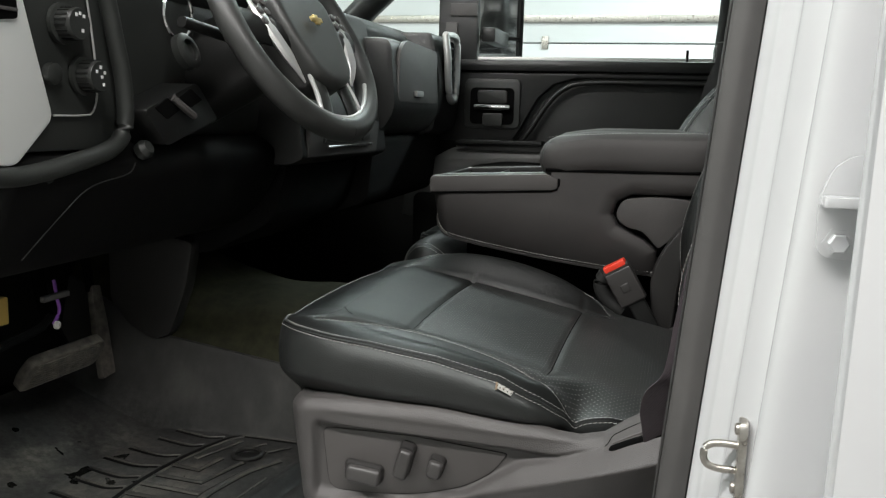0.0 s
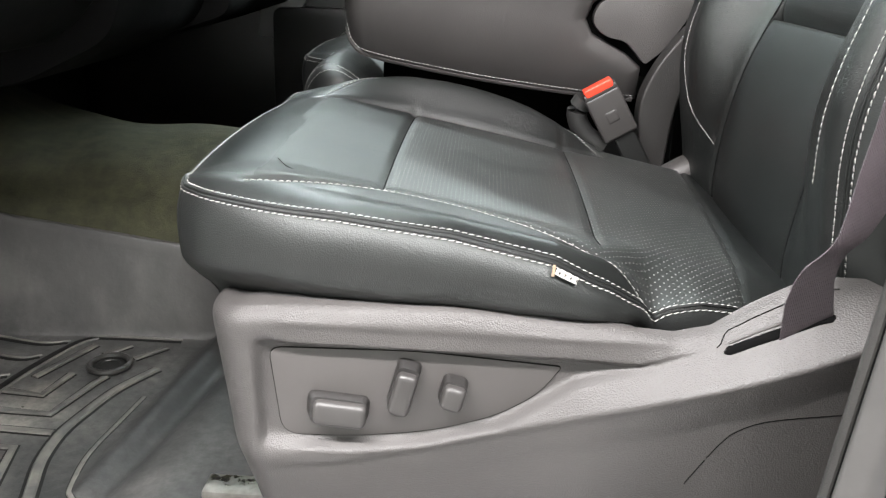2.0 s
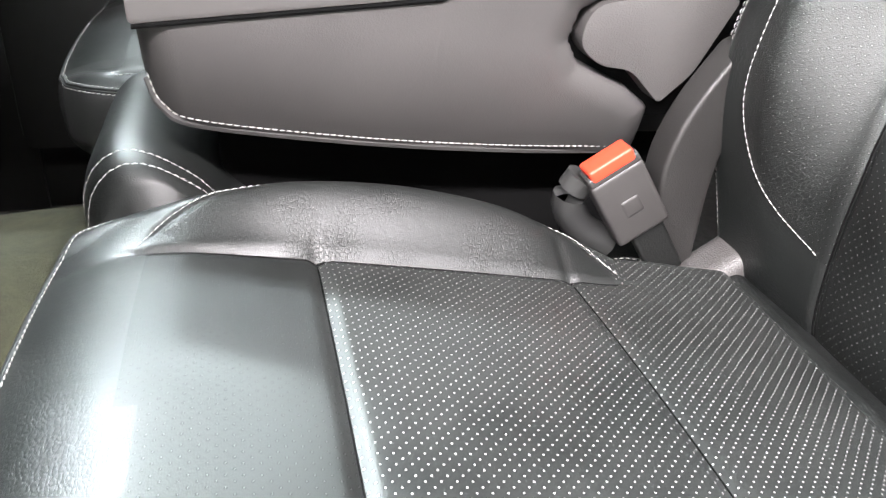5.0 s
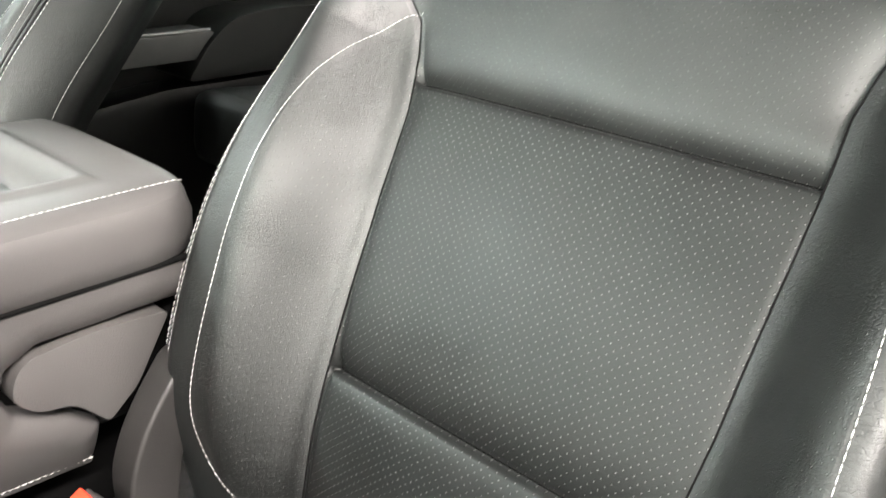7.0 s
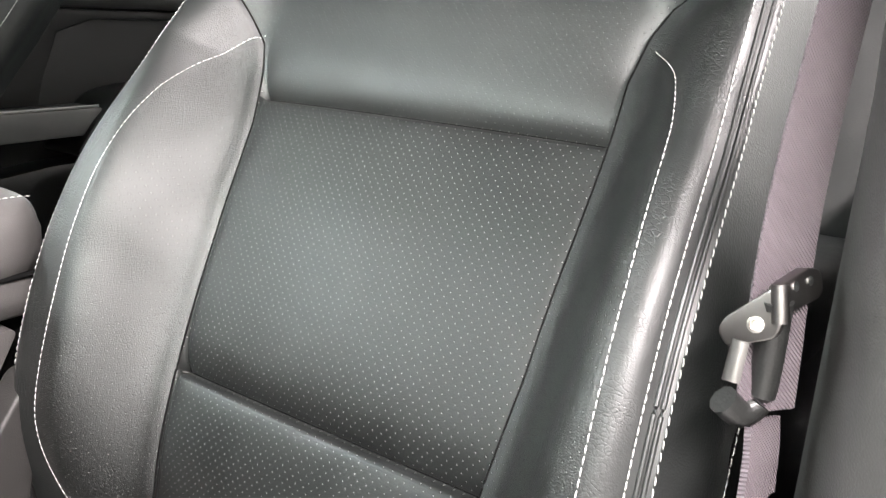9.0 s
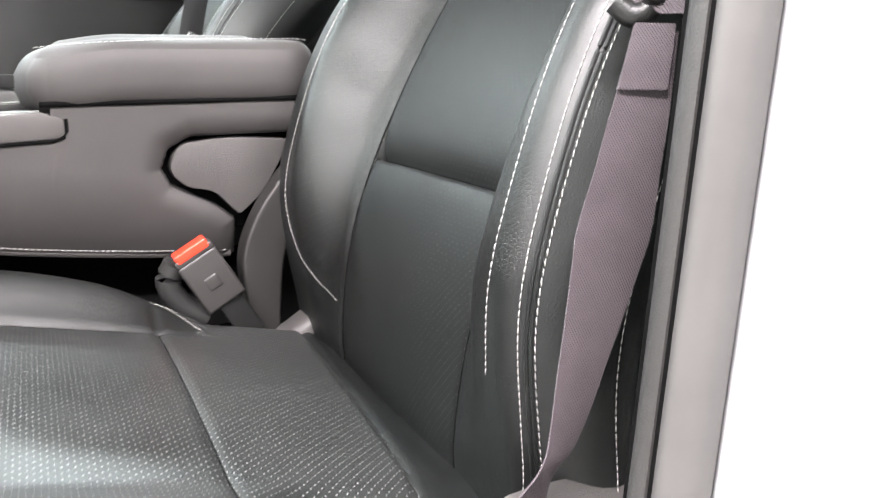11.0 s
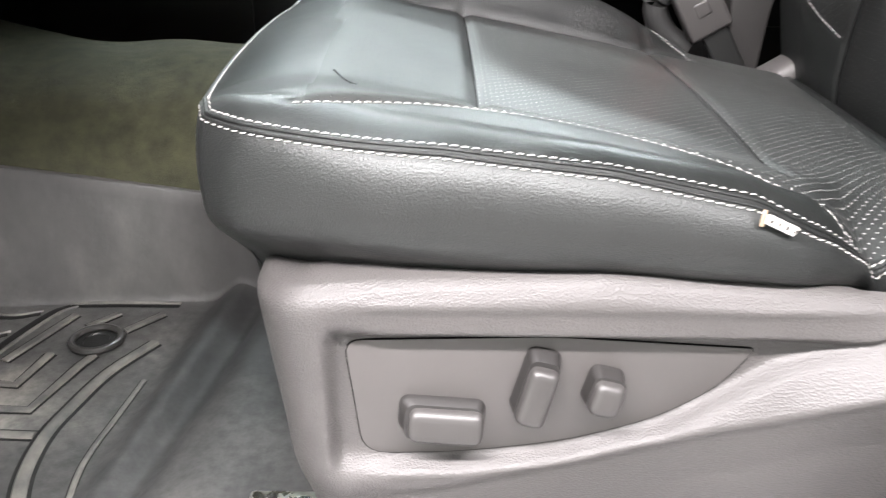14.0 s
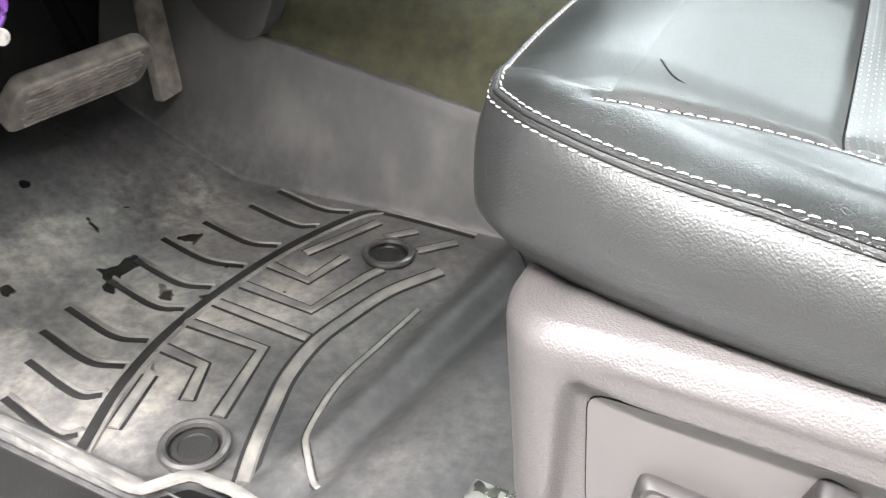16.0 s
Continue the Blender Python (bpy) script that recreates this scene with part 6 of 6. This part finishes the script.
# local x of the wheel points down the dash, y across
for sy in (-1, 1):
    sp = on_wheel([(0.02, sy * 0.075, 0.01), (0.012, sy * 0.12, 0.012), (0.0, sy * 0.172, 0.002)])
    tube("spoke", smooth_line(sp, 12), 0.030, DARK, wheel, 10, "", 0.45, tuple(WM.to_3x3() @ Vector((0, 0, 1))))
    bz = on_wheel([(-0.045, sy * 0.132, 0.014), (0.02, sy * 0.120, 0.020), (0.07, sy * 0.100, 0.018), (0.105, sy * 0.078, 0.012)])
    tube("spoke_bezel", smooth_line(bz, 16), [0.003, 0.007, 0.011] + [0.015] * 8 + [0.013, 0.010, 0.008, 0.005, 0.003], SILVER, wheel, 8, "satin silver spoke trim", 0.5, tuple(WM.to_3x3() @ Vector((0, 0, 1))))
    for bx in (-0.03, -0.012, 0.006):
        for by in (0.112, 0.130):
            lathe("wheel_button", [(0.007, 0), (0.007, 0.004), (0.004, 0.005)], WM @ pose(bx, sy * by, 0.022), PLASTIC_SMOOTH, wheel, 10)
for sy in (-0.035, 0.035):
    tube("lower_spoke", smooth_line(on_wheel([(0.08, sy, 0.012), (0.13, sy * 1.2, 0.01), (0.176, sy * 1.4, 0.0)]), 10), 0.019, DASH, wheel, 10, "black lower spoke", 0.4, tuple(WM.to_3x3() @ Vector((0, 0, 1))))
    side = math.copysign(0.020, sy)
    tube("spoke_edge", smooth_line(on_wheel([(0.085, sy + side, 0.014), (0.13, sy * 1.2 + side, 0.013), (0.166, sy * 1.4 + side, 0.008)]), 10), 0.004, SILVER, wheel, 8, "satin silver edge")
inlay = [(0.1685 * math.cos(a), 0.1685 * math.sin(a), 0.010) for a in np.linspace(-0.95, 0.95, 30)]
tube("rim_inlay", on_wheel(inlay), 0.0042, SILVER, wheel, 8, "satin silver inlay")
bad = bmesh.new()
put_box(bad, (0, 0, 0.044), (0.009, 0.036, 0.004), 0.0015)
put_box(bad, (0, 0, 0.044), (0.018, 0.014, 0.0044), 0.0015)
bmesh.ops.transform(bad, matrix=WM, verts=bad.verts)
part("badge", bad, GOLD, wheel, "small gold badge")
tube("column", [tuple(WM @ Vector((0, 0, -0.02))), (-0.78, CY, 0.80), (-1.0, CY, 0.70)], [0.055, 0.08, 0.09], DARK, wheel, 16)
tube("column_stalk", [tuple(WM @ Vector((-0.01, -0.05, -0.06))), tuple(WM @ Vector((-0.03, -0.22, -0.055)))], 0.009, DARK, wheel, 10)

# ---- driver's footwell ----
tunnel = thing("tunnel_carpet", (-0.9, 1.84, 0.0), "worn olive brown carpet over transmission tunnel", "carpet", kind="structure")


def tunnel_sheet():
    prof = smooth_line([(1.606, -0.02), (1.614, 0.10), (1.624, 0.16), (1.648, 0.215), (1.69, 0.26), (1.76, 0.285), (1.84, 0.29), (1.98, 0.27), (2.06, 0.20), (2.08, -0.02)], 40)
    xs = np.linspace(-1.42, -0.35, 60)
    verts, faces = [], []
    for x in xs:
        k = 1 + 0.35 * step(-0.95, -1.35, x)
        for y, z in prof:
            verts.append((x, y, z * k + 0.003 * math.sin(x * 31 + y * 17)))
    n = len(prof)
    for i in range(len(xs) - 1):
        for j in range(n - 1):
            faces.append((i * n + j, i * n + j + 1, (i + 1) * n + j + 1, (i + 1) * n + j))
    return verts, faces


raw("carpet", *tunnel_sheet(), CARPET, tunnel, "", 0)

hump = thing("floor_carpet", (-0.4, 1.35, -0.02), "dark grey speckled carpet under the seat", "carpet", kind="structure")


def hump_sheet():
    xs, ys = np.linspace(-0.80, 0.3, 60), np.linspace(1.02, 1.62, 40)
    verts = []
    for x in xs:
        for y in ys:
            z = -0.02 + 0.03 * step(-0.60, -0.5, x) - 0.014 * math.exp(-((x + 0.60 - 0.2 * (y - 1.3)) / 0.025) ** 2)
            verts.append((x, y, z))
    n = len(ys)
    return verts, [(i * n + j, (i + 1) * n + j, (i + 1) * n + j + 1, i * n + j + 1) for i in range(len(xs) - 1) for j in range(n - 1)]


raw("carpet", *hump_sheet(), CARPET_GREY, hump, "", 0)

floor_mat = thing("floor_mat", (-0.95, 1.3, 0.0), "dusty black rubber floor mat with ribs and water spots", "floor mat")


def mat_z(x, y):
    """Mat floor with a toe that climbs, side wall against the tunnel, rising heel and a lip by the sill."""
    z = 0.25 * np.clip(-1.10 - x, 0, 1) ** 1.2 * 1.9
    foot = np.interp(x, [-1.1, -1.03, -0.9, -0.7], [1.555, 1.562, 1.578, 1.592])
    z += np.interp(x, [-1.36, -1.1, -0.95, -0.75, -0.6], [0.22, 0.195, 0.177, 0.153, 0.135]) * np.clip((y - foot) / (1.614 - foot), 0, 1)
    z += 0.03 * step(-0.738, -0.69, x - 0.10 * (y - 1.3)) - 0.024 * math.exp(-((x + 0.672 - 0.16 * (y - 1.3)) / 0.022) ** 2) + 0.014 * step(-0.66, -0.60, x)
    return z + 0.024 * step(1.060, 1.046, y) - 0.022 * step(1.044, 1.036, y)


def mat_sheet():
    xs, ys = np.linspace(-1.36, -0.48, 90), np.concatenate([np.linspace(1.035, 1.545, 62), np.linspace(1.545, 1.625, 29)[1:]])
    n = 90
    return [(x, y, float(mat_z(x, y))) for x in xs for y in ys], [(i * n + j, (i + 1) * n + j, (i + 1) * n + j + 1, i * n + j + 1) for i in range(89) for j in range(89)]


# dust on dark rubber, with pale scuffs and dark wet spots
v = coords(MAT)
n1 = node(MAT, "ShaderNodeTexNoise", Scale=7.0, Detail=9.0, Roughness=0.62)
n2 = node(MAT, "ShaderNodeTexNoise", Scale=19.0, Detail=2.0, Distortion=0.5)
n3 = node(MAT, "ShaderNodeTexNoise", Scale=70.0, Detail=5.0, Roughness=0.7)
for nn in (n1, n2, n3):
    wire(MAT, v, nn.inputs["Vector"])
def spot(m, centre, near, far):
    """One at the place, nought beyond the far distance."""
    d = m.node_tree.nodes.new("ShaderNodeVectorMath")
    d.operation = "DISTANCE"
    d.inputs[1].default_value = centre
    wire(m, v, d.inputs[0])
    r = node(m, "ShaderNodeMapRange")
    for k, q in zip(("From Min", "From Max", "To Min", "To Max"), (near, far, 1.0, 0.0)):
        r.inputs[k].default_value = q
    wire(m, d.outputs["Value"], r.inputs["Value"])
    return r.outputs["Result"]


def blend(m, kind, a, b):
    k = m.node_tree.nodes.new("ShaderNodeMath")
    k.operation = kind
    for q, slot in ((a, k.inputs[0]), (b, k.inputs[1])):
        if isinstance(q, float):
            slot.default_value = q
        else:
            wire(m, q, slot)
    return k.outputs[0]


heel = spot(MAT, (-1.04, 1.27, 0.0), 0.06, 0.34)
dirt = blend(MAT, "ADD", blend(MAT, "MULTIPLY", heel, 0.17), blend(MAT, "ADD", blend(MAT, "MULTIPLY", n1.outputs["Fac"], 0.8), 0.03))
dust = ramp(MAT, dirt, [(0.36, (0.03, 0.031, 0.0305)), (0.54, (0.078, 0.077, 0.073)), (0.74, (0.24, 0.226, 0.195))])
puddle = spot(MAT, (-1.06, 1.31, 0.0), 0.08, 0.25)
wetness = blend(MAT, "ADD", n2.outputs["Fac"], blend(MAT, "MULTIPLY", blend(MAT, "SUBTRACT", 1.0, puddle), 0.14))
wet = ramp(MAT, wetness, [(0.345, (0.12, 0.12, 0.12)), (0.375, (1, 1, 1))])
fine = ramp(MAT, n3.outputs["Fac"], [(0.35, (0.6, 0.6, 0.6)), (0.65, (1.25, 1.25, 1.25))])
mix1 = MAT.node_tree.nodes.new("ShaderNodeMix")
mix2 = MAT.node_tree.nodes.new("ShaderNodeMix")
for mx in (mix1, mix2):
    mx.data_type, mx.blend_type = "RGBA", "MULTIPLY"
for mx, a, b in ((mix1, dust, wet), (mix2, mix1.outputs["Result"], fine)):
    mx.inputs["Factor"].default_value = 1.0
    wire(MAT, a, mx.inputs["A"])
    wire(MAT, b, mx.inputs["B"])
split = MAT.node_tree.nodes.new("ShaderNodeSeparateXYZ")
wire(MAT, v, split.inputs[0])
# the side wall is cleaner, with faint upright scuffs
scuff = node(MAT, "ShaderNodeTexNoise", Scale=1.0, Detail=5.0, Roughness=0.6)
wire(MAT, coords(MAT, (9.0, 9.0, 5.0)), scuff.inputs["Vector"])
wall_tone = ramp(MAT, scuff.outputs["Fac"], [(0.35, (0.044, 0.044, 0.043)), (0.55, (0.066, 0.065, 0.0625)), (0.8, (0.115, 0.113, 0.107))])
upright = node(MAT, "ShaderNodeMapRange")
for k, q in zip(("From Min", "From Max", "To Min", "To Max"), (1.555, 1.585, 0.0, 1.0)):
    upright.inputs[k].default_value = q
wire(MAT, split.outputs["Y"], upright.inputs["Value"])
mix3 = MAT.node_tree.nodes.new("ShaderNodeMix")
mix3.data_type = "RGBA"
wire(MAT, upright.outputs["Result"], mix3.inputs["Factor"])
wire(MAT, mix2.outputs["Result"], mix3.inputs["A"])
wire(MAT, wall_tone, mix3.inputs["B"])
# the heel end behind the ribs: less dust, and the seat's shadow painted in
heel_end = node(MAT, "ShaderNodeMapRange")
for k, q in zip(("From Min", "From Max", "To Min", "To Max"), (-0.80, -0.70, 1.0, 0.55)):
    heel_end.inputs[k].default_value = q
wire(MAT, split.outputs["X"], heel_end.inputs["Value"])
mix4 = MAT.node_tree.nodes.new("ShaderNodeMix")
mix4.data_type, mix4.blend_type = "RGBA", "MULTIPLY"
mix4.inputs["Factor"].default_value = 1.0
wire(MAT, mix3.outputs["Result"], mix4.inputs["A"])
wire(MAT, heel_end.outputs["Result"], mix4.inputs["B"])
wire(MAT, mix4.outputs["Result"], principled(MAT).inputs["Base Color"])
coarse = node(MAT, "ShaderNodeMapRange")
for k, q in zip(("From Min", "From Max", "To Min", "To Max"), (-0.77, -0.73, 0.0, 0.28)):
    coarse.inputs[k].default_value = q
wire(MAT, split.outputs["X"], coarse.inputs["Value"])
sheen = ramp(MAT, wetness, [(0.35, (0.12, 0.12, 0.12)), (0.38, (0.40, 0.40, 0.40))])
wire(MAT, blend(MAT, "ADD", sheen, coarse.outputs["Result"]), principled(MAT).inputs["Roughness"])
bp = node(MAT, "ShaderNodeBump", Strength=0.5, Distance=0.001)
wire(MAT, n3.outputs["Fac"], bp.inputs["Height"])
wire(MAT, bp.outputs["Normal"], principled(MAT).inputs["Normal"])

POST = material("smooth_black_rubber", (0.05, 0.05, 0.047), 0.32)
mottle(POST, (0.016, 0.016, 0.0155), (0.04, 0.039, 0.036), 40.0, (0.3, 0.42))
# near-black for painted shade beside the mat's bars and down its channels
GROOVE_SHADE = material("mat_groove_shade", (0.015, 0.015, 0.014), 0.5)
mottle(GROOVE_SHADE, (0.003, 0.003, 0.003), (0.012, 0.0118, 0.011), 50.0, (0.55, 0.7))
principled(GROOVE_SHADE).inputs["Specular IOR Level"].default_value = 0.25
RIBS = material("scuffed_rubber_ribs", (0.06, 0.058, 0.053), 0.4)
mottle(RIBS, (0.045, 0.045, 0.0425), (0.15, 0.143, 0.126), 22.0, (0.52, 0.66), 0.36, 0.74)
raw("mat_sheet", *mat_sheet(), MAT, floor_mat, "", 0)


def on_mat(points, lift, soft=True):
    flat = [(x, y, 0.0) for x, y in points]
    line = smooth_line(flat, 8 * len(flat)) if soft and len(flat) > 2 else np.array(flat)
    return np.array([(x, y, float(mat_z(x, y)) + lift) for x, y, _ in line])


def bar(points, r=0.0055, soft=True):
    """A flat raised bar with a worn top; a narrow dark strip paints shade along its sides."""
    tube("bar", on_mat(points, 0.0008, soft), r, RIBS, floor_mat, 8, "", 0.5, (0, 0, 1))
    tube("side_shade", on_mat(points, 0.0006, soft), r * 1.5, GROOVE_SHADE, floor_mat, 8, "", 0.07, (0, 0, 1))


def channel(points, r=0.006, lip=(0.0, 0.008)):
    """A channel drawn as a flat strip in shade colour, with a thin raised lip along one side."""
    tube("channel", on_mat(points, 0.0006), r, GROOVE_SHADE, floor_mat, 8, "", 0.14, (0, 0, 1))
    tube("lip", on_mat([(x + lip[0], y + lip[1]) for x, y in points], 0.0004), 0.0024, RIBS, floor_mat, 6)


SPINE = [(-0.746, 1.573), (-0.83, 1.572), (-0.89, 1.569), (-0.908, 1.552), (-0.928, 1.497), (-0.948, 1.413), (-0.958, 1.317), (-0.957, 1.228), (-0.94, 1.14), (-0.909, 1.06)]
channel(SPINE[2:], 0.0056, (0.010, 0.0))
channel(SPINE[:3], 0.0042, (0.0, 0.008))
for y, dx in ((1.548, 0.0), (1.495, 0.01), (1.43, 0.0), (1.372, -0.01), (1.318, 0.0), (1.27, 0.005), (1.208, 0.0), (1.165, 0.0), (1.123, 0.015), (1.073, 0.02)):
    x0 = float(np.interp(-y, [-q for _, q in SPINE[2:]], [q for q, _ in SPINE[2:]]))
    channel([(x0 - 0.012, y), (x0 - 0.05 + dx, y - 0.012), (x0 - 0.13 + dx, y + 0.002)], 0.0042)
for line in ([(-0.916, 1.433), (-0.874, 1.545)], [(-0.938, 1.391), (-0.88, 1.384), (-0.868, 1.45)], [(-0.848, 1.515), (-0.819, 1.55)],
             [(-0.942, 1.341), (-0.844, 1.337), (-0.823, 1.427), (-0.815, 1.448)], [(-0.797, 1.506), (-0.761, 1.55)], [(-0.949, 1.298), (-0.819, 1.293)],
             [(-0.952, 1.254), (-0.851, 1.255), (-0.827, 1.151)], [(-0.946, 1.207), (-0.888, 1.204), (-0.868, 1.155)], [(-0.925, 1.167), (-0.903, 1.093)]):
    bar(line, 0.0062, False)
bar([(-0.75, 1.479), (-0.784, 1.412), (-0.80, 1.346), (-0.808, 1.292), (-0.803, 1.234), (-0.789, 1.185), (-0.772, 1.135), (-0.755, 1.095)], 0.0075)
bar([(-0.738, 1.397), (-0.745, 1.329), (-0.751, 1.273), (-0.751, 1.234), (-0.744, 1.192), (-0.731, 1.158), (-0.710, 1.132), (-0.688, 1.112)], 0.0030)
for rx, ry in ((-0.822, 1.478), (-0.818, 1.108)):
    circle = [(rx + 0.029 * math.cos(a), ry + 0.029 * math.sin(a), 0.006) for a in np.linspace(0, 2 * math.pi, 41)]
    tube("post_ring", circle, 0.0048, POST, floor_mat, 8, "", 1.0, (0, 0, 1))
    lathe("post_cap", [(0.026, 0), (0.026, 0.002), (0.021, 0.002), (0.021, 0.005), (0.016, 0.0055), (0.015, 0.004)], pose(rx, ry, 0.0), DARK, floor_mat, 30, "black retaining post")

tube("edge_lip", smooth_line([(-1.2, 1.036, 0.03), (-0.971, 1.034, 0.03), (-0.881, 1.032, 0.03), (-0.812, 1.031, 0.03), (-0.795, 1.045, 0.031), (-0.778, 1.062, 0.032), (-0.757, 1.064, 0.031), (-0.736, 1.066, 0.03), (-0.66, 1.05, 0.035)], 60), 0.006, RIBS, floor_mat, 8, "", 0.8, (0, 0, 1))
slab("lip_notch", rounded([(-0.80, 1.03), (-0.778, 1.056), (-0.74, 1.06), (-0.735, 1.03)], 0.004), "z", 0.01, 0.022, SEAM_SHADE, floor_mat, 0.001)

brake = thing("brake_pedal", (-1.18, 1.37, 0.2), "worn grey rubber brake pedal with ridges", "pedal")
pm = pose(-1.182, 1.372, 0.196, 4, 35, -7)
pad = slab("pad", rounded([(-0.095, -0.040), (0.092, -0.040), (0.098, 0.020), (0.080, 0.040), (-0.085, 0.040), (-0.10, 0.0)], [0.014, 0.018, 0.02, 0.014, 0.014, 0.02]), "x", -0.012, 0.012, WORN, brake, 0.006, "", 3)
pad.data.transform(pm)
for k in range(9):
    bm = put_box(bmesh.new(), (0.0125, 0.003 * math.sin(k * 2.1) - 0.002, -0.030 + 0.0075 * k), (0.005, 0.160 - 0.010 * abs(k - 4) / 4, 0.0042), 0.0016)
    bmesh.ops.transform(bm, matrix=pm, verts=bm.verts)
    part("ridge", bm, WORN, brake)
tube("arm", smooth_line([(-1.20, 1.40, 0.215), (-1.26, 1.41, 0.32), (-1.27, 1.41, 0.55)], 10), 0.013, SEAM_SHADE, brake, 8)
gas = thing("accelerator_pedal", (-1.22, 1.55, 0.2), "worn grey accelerator pedal", "pedal")
pad = slab("pad", rounded([(-0.022, -0.10), (0.022, -0.092), (0.019, 0.02), (0.012, 0.11), (-0.016, 0.11), (-0.023, 0.0)], [0.008, 0.008, 0.01, 0.006, 0.006, 0.01]), "x", -0.008, 0.008, WORN, gas, 0.004)
pad.data.transform(pose(-1.225, 1.548, 0.205, -6, -12, 0))
tube("arm", [(-1.25, 1.55, 0.30), (-1.28, 1.55, 0.5)], 0.01, SEAM_SHADE, gas, 8)

wiring = thing("underdash_wiring", (-1.0, 1.12, 0.36), "loose wires and connector hanging under dashboard", "wiring")
tube("loom", smooth_line([(-1.0, 0.98, 0.33), (-1.0, 1.05, 0.338), (-1.0, 1.11, 0.345), (-1.0, 1.14, 0.36)], 20), 0.007, SEAM_SHADE, wiring, 8, "black wire loom")
tube("wire", smooth_line([(-1.0, 1.145, 0.345), (-1.0, 1.16, 0.365), (-1.0, 1.155, 0.39), (-1.0, 1.15, 0.42)], 16), 0.003, PURPLE, wiring, 6, "purple wire")
lathe("ring_terminal", [(0.007, 0), (0.007, 0.004), (0.003, 0.005)], pose(-0.995, 1.145, 0.344, 0, 90), TAG, wiring, 12, "white terminal")
box("connector", (-1.03, 1.055, 0.385), (0.03, 0.022, 0.045), YELLOW, wiring, 0.004, label="tan connector block")
box("circuit_strip", (-0.99, 1.14, 0.395), (0.01, 0.06, 0.01), PLASTIC_SMOOTH, wiring, 0.002)
